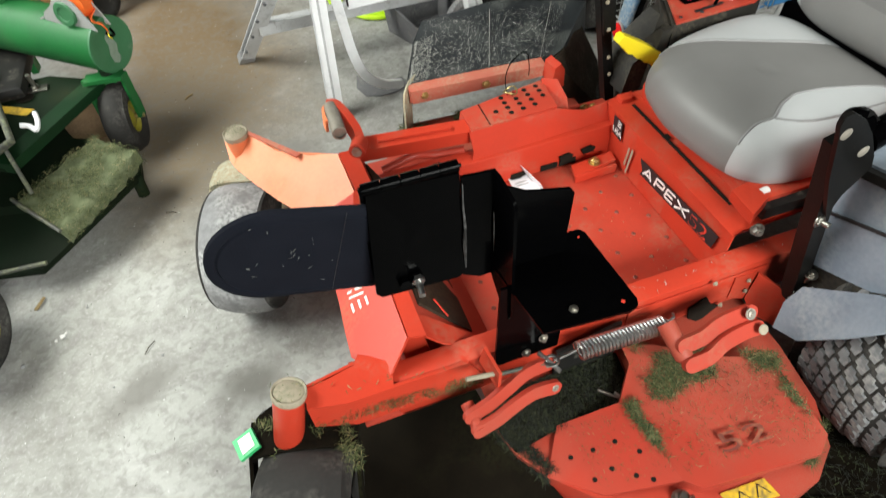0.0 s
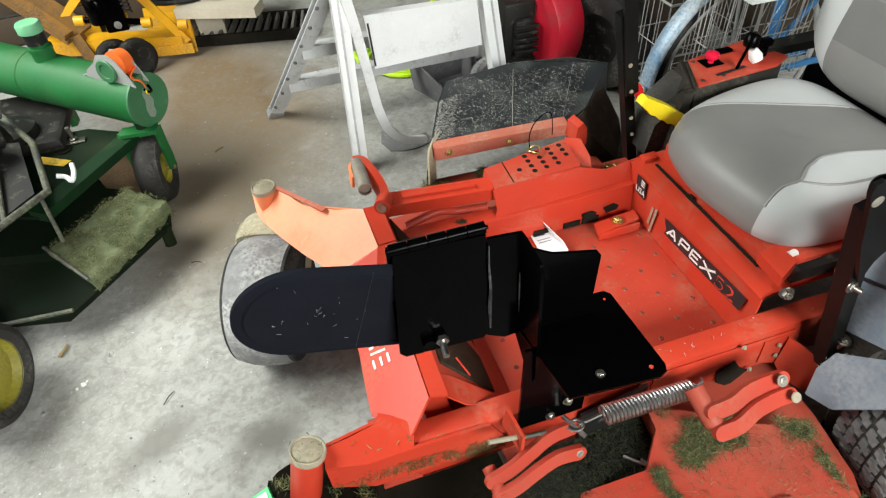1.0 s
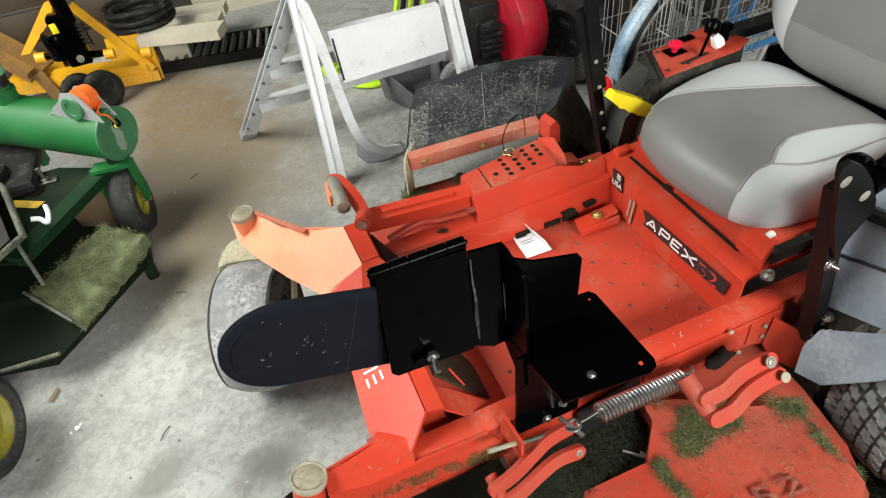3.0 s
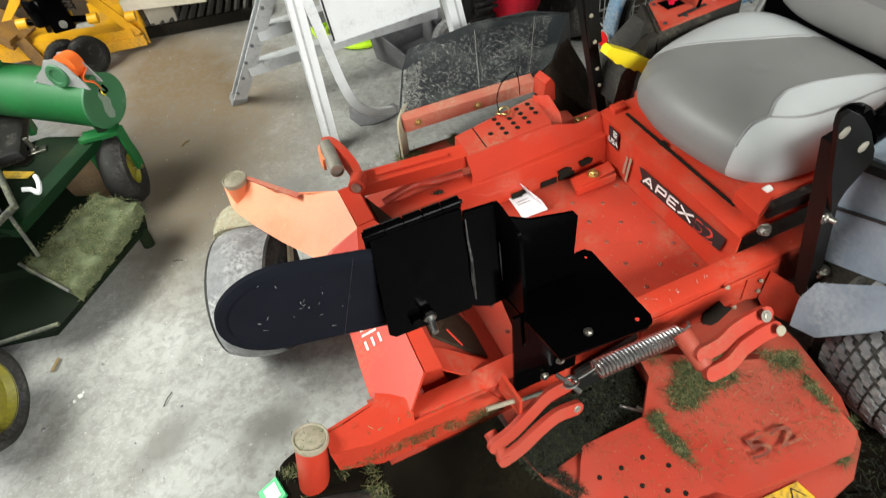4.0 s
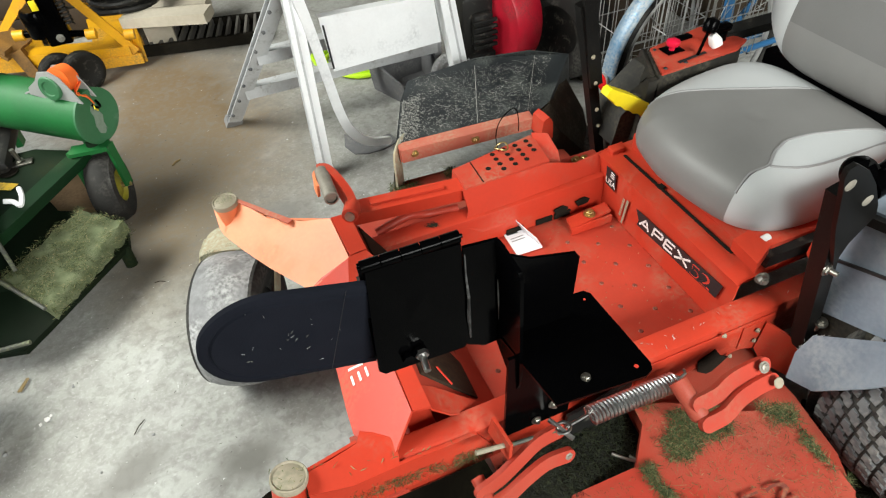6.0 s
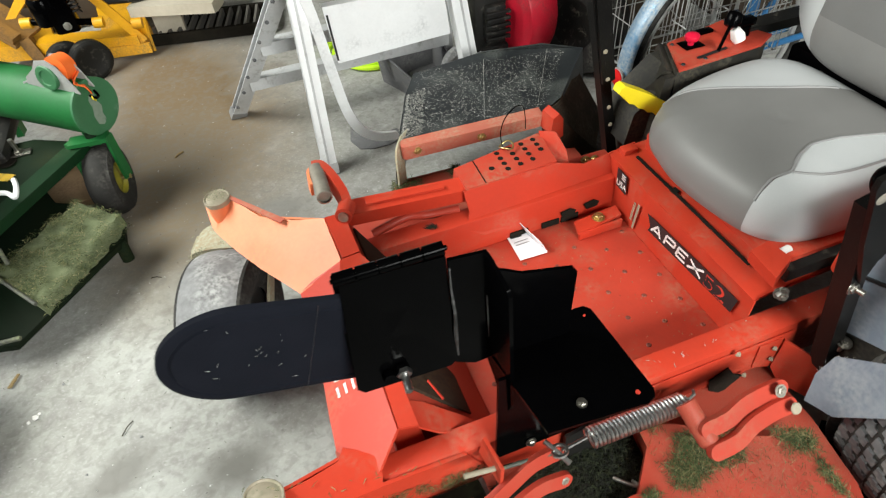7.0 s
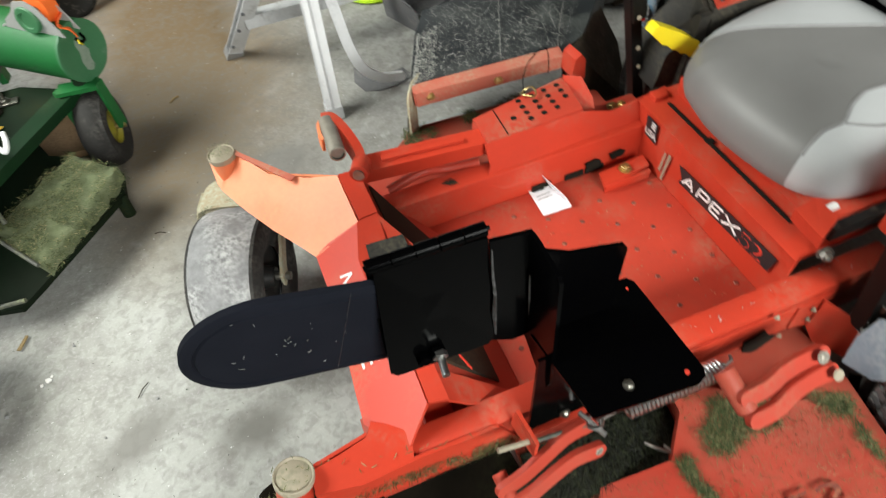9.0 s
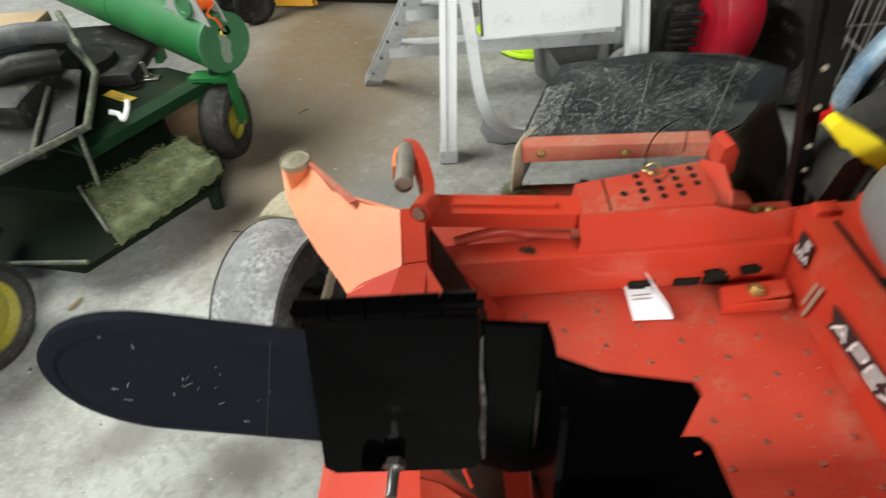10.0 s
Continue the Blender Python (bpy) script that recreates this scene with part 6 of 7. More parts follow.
part("chain_link", tube([(-0.352, 0.70, 0.03), (-0.348, 0.705, 0.10)], 0.018, 10), "green_dark", green)
# engine bay with wire guard
part("engine_shroud", bm_join(box(-1.25, -0.60, 1.02, 1.40, 0.240, 0.285, 0.02), lathe([(0, 0), (0.085, 0), (0.09, 0.02), (0.085, 0.06), (0.04, 0.08), (0, 0.08)], 24, Matrix.Translation((-0.76, 1.10, 0.25)))), "black_dusty", green, "black engine shroud")
part("shroud_label", box(-0.90, -0.82, 1.014, 1.019, 0.245, 0.280, 0.001), "white", green, "white warning label")
part("engine_block", bm_join(box(-1.05, -0.70, 0.66, 0.95, 0.238, 0.40, 0.02), lathe([(0, 0), (0.10, 0), (0.11, 0.02), (0.10, 0.07), (0.05, 0.09), (0, 0.09)], 28, Matrix.Translation((-0.80, 0.93, 0.33))), tube([(-0.84, 0.78, 0.40), (-0.75, 0.80, 0.43), (-0.68, 0.86, 0.41)], 0.03, 12)), "black_dusty", green, "dusty black engine")
part("intake_hose", tube(smooth_path([(-0.93, 0.90, 0.44), (-0.80, 0.93, 0.455), (-0.70, 0.99, 0.43)], 5), 0.028, 14), "grey_dark", green, "dark grey air hose")
part("muffler", lathe([(0, 0), (0.06, 0), (0.075, 0.01), (0.075, 0.10), (0.06, 0.115), (0, 0.115)], 26, Matrix.Translation((-0.80, 1.00, 0.24))), "black_dusty", green)
gp = [(-0.80, 1.15, 0.42), (-0.635, 0.915, 0.345), (-0.565, 0.665, 0.330), (-0.72, 0.505, 0.320), (-0.95, 0.50, 0.32)]
guard = part("guard_tube", tube(gp, 0.010, 10), "guard", green, "bent grey guard tube with grass dust")
part("guard_wire", tube([(-0.70, 0.80, 0.37), (-0.655, 0.56, 0.325)], 0.006, 8), "guard", guard)
part("guard_wire", tube([(-0.585, 0.655, 0.325), (-0.585, 0.62, 0.19)], 0.006, 8), "guard", guard)
part("guard_mesh", sheet([(-0.95, 0.90, 0.40), (-0.66, 0.90, 0.36), (-0.60, 0.67, 0.325), (-0.73, 0.53, 0.315), (-0.95, 0.53, 0.32)], 0.004, 0), "black_dusty", guard)
part("cover_plate", box(-1.0, -0.83, 1.02, 1.16, 0.40, 0.43, 0.004), "tan", green)
for wx2, wy2 in ((-0.745, 0.245),):
    WB = Matrix.Translation((wx2, wy2, 0.135)) @ Matrix.Rotation(radians(-12), 4, "Z") @ Matrix.Rotation(radians(90), 4, "Y")
    t2 = part("wheel_tyre", lathe(tyre_profile(0.135, 0.10, 0.085, 0.012), 48, WB), "rubber", green, "black wheel with a yellow rim")
    part("wheel_rim", lathe([(0, 0.010), (0.03, 0.010), (0.05, 0.018), (0.078, 0.018), (0.087, 0.040), (0.087, -0.04), (0, -0.04)], 36, WB), "rim_yellow", t2, "dirty yellow rim")
    part("wheel_arm", beam((wx2 - 0.08, wy2, 0.135), (wx2 - 0.08, wy2 + 0.28, 0.16), 0.04, 0.03), "green_dark", green)

solid("plank", sheet([(-0.72, 1.18, 0.022), (-0.70, 1.36, 0.022), (-0.50, 1.34, 0.022), (-0.44, 1.03, 0.022), (-0.60, 1.05, 0.022)], 0.022, 0.002), "card", "tan board lying flat under the green mower", "board")

# ---- pallet jack ----
jack = thing("pallet_jack", (-0.5, 2.2, 0.0), "orange-yellow pallet jack with black hydraulic pump", "pallet jack")
part("fork", bm_join(sheet([(-0.30, 2.10, 0.085), (-0.24, 2.22, 0.085), (-0.43, 3.30, 0.085), (-0.58, 3.28, 0.085), (-0.44, 2.14, 0.085)], 0.055, 0.006)), "jack", jack)
part("fork", bm_join(sheet([(-0.78, 2.34, 0.085), (-0.66, 2.30, 0.085), (-0.90, 3.36, 0.085), (-1.05, 3.34, 0.085)], 0.055, 0.006)), "jack", jack)
part("cross_frame", bm_join(beam((-0.90, 2.30, 0.09), (-0.28, 2.13, 0.075), 0.07, 0.09, (0, 0, 1), 0.006)), "jack", jack)
part("side_web", bm_join(beam((-0.47, 2.13, 0.42), (-0.272, 2.10, 0.075), 0.012, 0.038, (0, 1, 0), 0.003), beam((-0.42, 2.10, 0.055), (-0.255, 2.09, 0.045), 0.012, 0.045, (0, 1, 0), 0.003), sheet([(-0.25, 2.10, 0.02), (-0.238, 2.11, 0.19), (-0.27, 2.16, 0.20), (-0.29, 2.16, 0.02)], 0.010, 0.002)), "jack", jack, "triangular yellow web")
part("side_web", bm_join(sheet([(-0.76, 2.16, 0.26), (-0.72, 2.15, 0.26), (-0.555, 2.12, 0.395), (-0.52, 2.12, 0.46), (-0.56, 2.13, 0.45)], 0.012, 0.003)), "jack", jack, "yellow brace")
part("link_pin", tube([(-0.66, 2.10, 0.25), (-0.42, 2.06, 0.215)], 0.014, 14), "black", jack)
for px2, py2, pz2 in ((-0.675, 2.10, 0.252), (-0.405, 2.055, 0.213), (-0.262, 2.06, 0.175)):
    part("pin_bush", tube([(px2 - 0.02, py2, pz2), (px2 + 0.02, py2 - 0.005, pz2 - 0.003)], 0.022, 16), "jack", jack)
part("pump_body", bm_join(lathe([(0, 0), (0.050, 0), (0.052, 0.01), (0.052, 0.10), (0.045, 0.11), (0, 0.11)], 24, Matrix.Translation((-0.575, 2.06, 0.245))), box(-0.57, -0.475, 2.02, 2.10, 0.20, 0.42, 0.012), lathe([(0, 0), (0.030, 0), (0.030, 0.22), (0, 0.22)], 20, Matrix.Translation((-0.490, 2.05, 0.38)))), "black", jack, "black hydraulic pump")
sp = [(-0.462 + 0.018 * math.cos(k * 2 * math.pi / 8), 2.045 + 0.018 * math.sin(k * 2 * math.pi / 8), 0.27 + 0.10 * k / 48) for k in range(49)]
part("pump_spring", tube(sp, 0.004, 6), "black_dusty", jack)
part("pump_nut", bolt((-0.515, 2.015, 0.235), (0, -1, 0.2), 0.012, 0.010), "steel", jack)
for ww in ((-0.585, 2.03), (-0.49, 2.0)):
    JA = Matrix.Translation((ww[0], ww[1], 0.085)) @ Matrix.Rotation(radians(28), 4, "Z") @ Matrix.Rotation(radians(90), 4, "X")
    jt = part("steer_wheel", lathe([(0, -0.016), (0.05, -0.016), (0.062, -0.022), (0.078, -0.022), (0.085, -0.017), (0.085, 0.017), (0.078, 0.022), (0.062, 0.022), (0.05, 0.016), (0, 0.016)], 36, JA), "black_dusty", jack)
part("handle_tube", tube([(-0.505, 2.08, 0.46), (-0.53, 2.20, 0.95)], 0.02, 12), "black", jack)
part("yellow_tag", box(-0.560, -0.535, 2.005, 2.012, 0.36, 0.40, 0.001), "yellow", jack)
part("upper_frame", bm_join(beam((-1.08, 2.40, 0.425), (-0.77, 2.19, 0.165), 0.05, 0.03, (0.4, 1, 0.3), 0.004), beam((-1.05, 2.45, 0.40), (-0.74, 2.24, 0.14), 0.16, 0.02, (0.4, 1, 0.3), 0.004), beam((-0.75, 2.22, 0.15), (-0.72, 2.20, 0.02), 0.05, 0.05)), "jack_rust", jack, "orange jack frame arm, coloured brown for its shade")

# ---- things beyond ----
hz = []
for q in range(7 * 30):
    a, k = 2 * math.pi * q / 30, q / 30
    rad = 0.12 + 0.014 * math.sin(2.1 * k)
    hz.append((-0.245 + rad * 1.1 * math.cos(a), 2.30 + rad * math.sin(a), 0.225 + 0.012 * k + 0.004 * math.sin(3 * a + k)))
solid("hose_coil", tube(hz, 0.014, 8), "black_dusty", "coiled black rubber hose lying on timber", "hose")
for k, (x0, y0, x1, y1, z) in enumerate(((-0.27, 2.17, 0.085, 2.02, 0.198), (-0.26, 2.28, 0.095, 2.14, 0.158), (-0.25, 2.39, 0.10, 2.27, 0.155), (-0.22, 2.52, 0.14, 2.42, 0.15))):
    solid("wooden_board", beam((x0, y0, z), (x1, y1, z), 0.095, 0.045, (0.3, 1, 0), 0.003), "wood", "pale bare timber board stacked on a pallet", "board", group="boards on the pallet")
solid("support_block", box(-0.22, -0.095, 2.22, 2.45, 0.0, 0.128, 0.004), "wood", "grey weathered timber block under the boards", "block")
grate = thing("slotted_rack", (0.05, 2.25, 0.0), "dark slotted steel rack lying on the floor", "rack")
part("rack_frame", bm_join(beam((-0.28, 2.20, 0.03), (0.30, 2.06, 0.03), 0.05, 0.02, (0, 0, 1)), beam((-0.22, 2.42, 0.03), (0.34, 2.28, 0.03), 0.05, 0.02, (0, 0, 1)), sheet([(-0.28, 2.20, 0.006), (0.30, 2.06, 0.006), (0.34, 2.28, 0.006), (-0.22, 2.42, 0.006)], 0.004, 0)), "dirt", grate)
for k in range(14):
    a, b = Vector((-0.26, 2.195, 0.04)).lerp(Vector((0.30, 2.06, 0.04)), k / 13), Vector((-0.20, 2.415, 0.04)).lerp(Vector((0.34, 2.28, 0.04)), k / 13)
    part("rack_slat", beam(a, b, 0.012, 0.03, (1, 0, 0), 0.001), "rack_grey", grate)
for k in range(4):
    solid("long_board", beam((-0.02 + 0.03 * k, 2.85 + 0.13 * k, 0.06), (1.0, 2.75 + 0.13 * k, 0.06), 0.10, 0.12, (0, 1, 0), 0.004), "wood", "long pale board lying on the floor", "board", group="long boards on the floor")

# a slatted crate added to darken the dim background behind the pallet jack
crate = thing("backdrop_crate", (-0.95, 2.75, 0.0), "dark slatted crate added to fill the dim background", "crate")
for k in range(4):
    part("crate_slat", box(-1.75, -0.34, 2.60, 2.622, 0.01 + 0.15 * k, 0.145 + 0.15 * k, 0.003), "wood_brown", crate)
    part("crate_slat", box(-0.362, -0.34, 2.622, 3.20, 0.01 + 0.15 * k, 0.145 + 0.15 * k, 0.003), "wood_brown", crate)
for cx in (-1.74, -1.06, -0.40):
    part("crate_post", box(cx, cx + 0.05, 2.622, 2.67, 0.0, 0.62, 0.003), "wood_brown", crate)
part("crate_top", box(-1.75, -0.362, 2.67, 3.20, 0.585, 0.60, 0.002), "wood_brown", crate)

# lime hose behind the ladder
lh = []
for q in range(4 * 36):
    a, k = 2 * math.pi * q / 36, q / 36
    rx, ry = 0.17 + 0.018 * k, 0.15 + 0.015 * k
    lh.append((0.69 + rx * math.cos(a) + 0.02 * math.sin(3 * a + k), 1.68 + ry * math.sin(a), 0.012 + 0.007 * (1 + math.sin(2 * a + 2 * k))))
solid("garden_hose", tube(lh, 0.011, 8), "lime", "fluorescent lime hose lying in loops on the floor", "hose")
# lime and black hose ends behind the ladder, placed to fit the camera's view
for k, c in enumerate(("lime", "black_dusty", "lime", "black_dusty", "lime")):
    x = 0.765 + 0.030 * k
    solid("hanging_hose", tube(smooth_path([(x - 0.02, 1.47, 0.012), (x - 0.015, 1.48, 0.10), (x + 0.004, 1.50, 0.27), (x + 0.040, 1.51, 0.40), (x + 0.055, 1.515, 0.62), (x + 0.03, 1.50, 0.80)], 5), 0.011, 8), c, "fluorescent lime hose hanging in a bundle" if c == "lime" else "black rubber hose hanging in a bundle", "hose", group="hanging hoses")
solid("torn_mat", sheet([(0.425, 1.11, 0.004), (0.405, 1.03, 0.004), (0.425, 0.965, 0.004), (0.47, 0.945, 0.004), (0.53, 0.945, 0.004), (0.60, 0.97, 0.004), (0.58, 1.03, 0.004), (0.50, 1.02, 0.004), (0.45, 1.05, 0.004)], 0.004, 0), "mat_grey", "grey torn rubber mat on the floor", "mat")

# black tub, loose wheel, red machine
tub = bm_join(sheet([(0.62, 1.37, 0.16), (0.70, 1.16, 0.10), (0.72, 1.18, 0.0), (0.64, 1.38, 0.0)], 0.008, 0.002), sheet([(0.70, 1.16, 0.10), (0.88, 1.24, 0.10), (0.87, 1.25, 0.0), (0.72, 1.18, 0.0)], 0.008, 0.002), sheet([(0.62, 1.37, 0.16), (0.64, 1.38, 0.0), (0.86, 1.42, 0.0), (0.87, 1.42, 0.17)], 0.008, 0.002), sheet([(0.88, 1.24, 0.10), (0.87, 1.42, 0.17), (0.86, 1.42, 0.0), (0.87, 1.25, 0.0)], 0.008, 0.002), sheet([(0.64, 1.38, 0.004), (0.72, 1.18, 0.004), (0.87, 1.25, 0.004), (0.86, 1.42, 0.004)], 0.004, 0))
solid("plastic_tub", tub, "mat_grey", "open dusty grey plastic tub on the floor", "tub")
lw = thing("loose_wheel", (0.93, 1.18, 0.0), "grey dusty loose wheel lying beside the red machine", "wheel")
LA = Matrix.Translation((0.93, 1.19, 0.075)) @ Matrix.Rotation(radians(28), 4, "X") @ Matrix.Rotation(radians(-12), 4, "Y")
part("tyre", lathe(tyre_profile(0.105, 0.06, 0.06, 0.008), 40, LA), "rubber_dusty", lw)
part("rim", lathe([(0, 0.008), (0.05, 0.008), (0.062, 0.02), (0.062, -0.02), (0, -0.02)], 28, LA), "grey", lw)
red_machine = thing("garden_machine", (1.2, 1.3, 0.0), "crimson-hooded garden machine with black engine and wheel", "machine")
RA = axis_m((1.135, 1.29, 0.245), (1, 0.35, 0.0))
part("wheel_hood", bm_join(lathe([(0.18, -0.085), (0.225, -0.085), (0.230, -0.075), (0.230, 0.040), (0.222, 0.050), (0.10, 0.062), (0, 0.064), (0, -0.06), (0.18, -0.06)], 44, RA)), "crimson", red_machine, "rounded crimson hood")
part("engine", bm_join(box(0.97, 1.10, 1.20, 1.42, 0.05, 0.36, 0.015), box(1.005, 1.085, 1.17, 1.21, 0.17, 0.30, 0.01), box(0.99, 1.10, 1.18, 1.25, 0.08, 0.14, 0.008)), "black_dusty", red_machine, "dark engine block")
for k in range(5):
    part("engine_fin", box(1.0, 1.095, 1.155, 1.172, 0.175 + 0.024 * k, 0.187 + 0.024 * k, 0.002), "black_dusty", red_machine)
part("base_tray", box(0.98, 1.28, 1.10, 1.40, 0.02, 0.055, 0.006), "rust", red_machine, "rust-brown base")
RB = axis_m((1.345, 1.10, 0.21), (1, 0.45, 0.05))
part("drive_tyre", lathe(tyre_profile(0.205, 0.11, 0.10, 0.015), 48, RB), "rubber", red_machine, "black drive wheel")
part("drive_rim", lathe([(0.10, -0.04), (0.07, -0.02), (0, -0.02), (0, 0.02), (0.07, 0.02), (0.10, 0.04)], 28, RB), "black_dusty", red_machine)
part("machine_foot", box(1.0, 1.25, 1.15, 1.35, 0.0, 0.022, 0.002), "rust", red_machine)

# ---- bicycle ----
bike = thing("bicycle", (1.49, 0.53, 0.0), "old bicycle with worn blue mudguard and grey wire baskets", "bicycle")
bx0, by0, bz0, br = 1.49, 0.53, 0.318, 0.30
BW = Matrix.Translation((bx0, by0, bz0)) @ Matrix.Rotation(radians(90), 4, "X")
tb = [BW @ Vector((br * math.cos(a), br * math.sin(a), 0)) for a in (2 * math.pi * k / 48 for k in range(49))]
part("bike_tyre", tube(tb, 0.017, 10, False), "rubber", bike)
part("bike_rim", tube([BW @ Vector(((br - 0.024) * math.cos(a), (br - 0.024) * math.sin(a), 0)) for a in (2 * math.pi * k / 48 for k in range(49))], 0.009, 8, False), "chrome", bike)
hub = part("hub", tube([BW @ Vector((0, 0, -0.045)), BW @ Vector((0, 0, 0.045))], 0.022, 14), "chrome", bike)
for k in range(28):
    a = 2 * math.pi * k / 28
    s = 1 if k % 2 else -1
    part("spoke", tube([BW @ Vector((0.02 * math.cos(a + 1.3 * s), 0.02 * math.sin(a + 1.3 * s), 0.025 * s)), BW @ Vector(((br - 0.03) * math.cos(a), (br - 0.03) * math.sin(a), 0))], 0.0012, 4), "chrome", hub)
mg = bmesh.new()
rows = []
for k in range(31):
    a = math.radians(203 - 125 * k / 30)
    row = []
    for q in range(9):
        b = math.pi * (q / 8) - math.pi / 2
        rr = br + 0.028 + 0.016 * math.cos(b)
        row.append(mg.verts.new(BW @ Vector((rr * math.cos(a), rr * math.sin(a), 0.030 * math.sin(b)))))
    rows.append(row)
for a, b in zip(rows, rows[1:]):
    for q in range(8):
        mg.faces.new((a[q], a[q + 1], b[q + 1], b[q]))
ex = bmesh.ops.extrude_face_region(mg, geom=list(mg.faces))
for v in [g for g in ex["geom"] if isinstance(g, bmesh.types.BMVert)]:
    d = v.co - Vector((bx0, v.co.y, bz0))
    v.co -= d.normalized() * 0.003
guardb = part("mudguard", mg, "blue", bike, "worn blue-grey mudguard")
ra = math.radians(181)
part("reflector", lathe([(0, 0), (0.026, 0), (0.025, 0.008), (0.015, 0.012), (0, 0.013)], 22, axis_m(BW @ Vector(((br + 0.044) * math.cos(ra), (br + 0.044) * math.sin(ra), 0.0)), (math.cos(ra), 0, math.sin(ra)))), "reflector", guardb, "round red reflector")
part("reflector_ring", lathe([(0.026, 0), (0.030, 0), (0.030, 0.006), (0.026, 0.006)], 22, axis_m(BW @ Vector(((br + 0.043) * math.cos(ra), (br + 0.043) * math.sin(ra), 0.0)), (math.cos(ra), 0, math.sin(ra)))), "chrome", guardb)
def basket(x0, x1, y0, y1, z0, z1):
    rims = [tube([(x0, y0, z), (x1, y0, z), (x1, y1, z), (x0, y1, z), (x0, y0, z)], 0.004, 6) for z in (z0, z1)]
    b = part("wire_basket", rims[1], "chrome", bike, "grey wire basket")
    part("bottom_rim", rims[0], "chrome", b)
    for k in range(8):
        x = x0 + (x1 - x0) * k / 7
        for y in (y0, y1):
            part("basket_wire", tube([(x, y, z0), (x, y, z1)], 0.002, 4), "chrome", b)
    for k in range(5):
        y = y0 + (y1 - y0) * k / 4
        for x in (x0, x1):
            part("basket_wire", tube([(x, y, z0), (x, y, z1)], 0.002, 4), "chrome", b)
        part("basket_wire", tube([(x0, y, z0), (x1, y, z0)], 0.002, 4), "chrome", b)
    part("basket_wire", tube([(x0, y0, (z0 + z1) / 2), (x1, y0, (z0 + z1) / 2), (x1, y1, (z0 + z1) / 2), (x0, y1, (z0 + z1) / 2), (x0, y0, (z0 + z1) / 2)], 0.002, 4), "chrome", b)
    return b
basket(1.265, 1.58, 0.62, 0.80, 0.24, 0.52)
basket(1.26, 1.60, 0.425, 0.490, 0.33, 0.62)
part("carrier_rack", bm_join(tube([(1.305, 0.480, 0.635), (1.855, 0.480, 0.635)], 0.006, 8), tube([(1.305, 0.580, 0.635), (1.855, 0.580, 0.635)], 0.006, 8), *[tube([(x - 0.095, 0.48, 0.635), (x - 0.095, 0.58, 0.635)], 0.005, 6) for x in (1.42, 1.55, 1.68, 1.80, 1.93)], tube([(1.490, 0.490, 0.305), (1.455, 0.480, 0.635)], 0.005, 6), tube([(1.490, 0.570, 0.305), (1.455, 0.580, 0.635)], 0.005, 6)), "chrome", bike)
part("bike_frame", bm_join(tube([(1.490, 0.485, 0.305), (1.925, 0.510, 0.300)], 0.010, 8), tube([(1.490, 0.575, 0.305), (1.925, 0.550, 0.300)], 0.010, 8), tube([(1.925, 0.530, 0.280), (1.805, 0.530, 0.800)], 0.016, 12), tube([(1.925, 0.530, 0.300), (2.355, 0.530, 0.720)], 0.018, 12), tube([(1.835, 0.530, 0.660), (2.325, 0.530, 0.800)], 0.016, 12), tube([(1.505, 0.490, 0.320), (1.825, 0.520, 0.660)], 0.009, 8)), "blue_frame", bike, "blue bicycle frame")
BF = Matrix.Translation((2.505, 0.530, 0.305)) @ Matrix.Rotation(radians(90), 4, "X")
part("bike_tyre", tube([BF @ Vector((br * math.cos(a), br * math.sin(a), 0)) for a in (2 * math.pi * k / 40 for k in range(41))], 0.017, 8, False), "rubber", bike)
part("bike_fork", bm_join(tube([(2.325, 0.530, 0.820), (2.385, 0.490, 0.620), (2.505, 0.490, 0.305)], 0.012, 8), tube([(2.325, 0.530, 0.820), (2.385, 0.570, 0.620), (2.505, 0.570, 0.305)], 0.012, 8)), "blue_frame", bike)

solid("cardboard_box", box(1.40, 1.78, 1.02, 1.38, 0.0, 0.36, 0.006), "wood_brown", "brown cardboard box on the floor behind the bicycle", "box")
solid("wooden_crate", box(2.1, 2.8, 1.15, 1.9, 0.0, 0.5, 0.006), "wood_brown", "dark brown wooden crate in the shade", "crate")
solid("blue_post", beam((2.06, 0.98, 0.0), (2.02, 0.98, 0.95), 0.03, 0.03, (1, 0, 0), 0.003), "blue_frame", "blue painted steel post standing upright", "post")

# ---- leaflet, carton and floor litter ----
leaflet = thing("leaflet", (0.62, 0.068, FZ), "folded white printed leaflet lying on the red footwell", "leaflet")
part("sheet", sheet([(0.594, 0.118, FZ + 0.004), (0.591, 0.024, FZ + 0.004), (0.656, 0.022, FZ + 0.004), (0.637, 0.111, FZ + 0.006)], 0.0012, 0), "paper", leaflet)
part("folded_leaf", sheet([(0.637, 0.111, FZ + 0.006), (0.656, 0.022, FZ + 0.0045), (0.643, 0.030, FZ + 0.032), (0.621, 0.116, FZ + 0.040)], 0.0012, 0), "paper", leaflet)
part("print_block", sheet([(0.599, 0.100, FZ + 0.0056), (0.599, 0.092, FZ + 0.0056), (0.627, 0.090, FZ + 0.0062), (0.627, 0.100, FZ + 0.0064)], 0.0006, 0), "ink", leaflet)
for k in range(2):
    y = 0.078 - 0.009 * k
    part("print_line", sheet([(0.601, y, FZ + 0.0056), (0.601, y - 0.002, FZ + 0.0056), (0.634, y - 0.002, FZ + 0.0062), (0.634, y, FZ + 0.0062)], 0.0005, 0), "piping", leaflet)
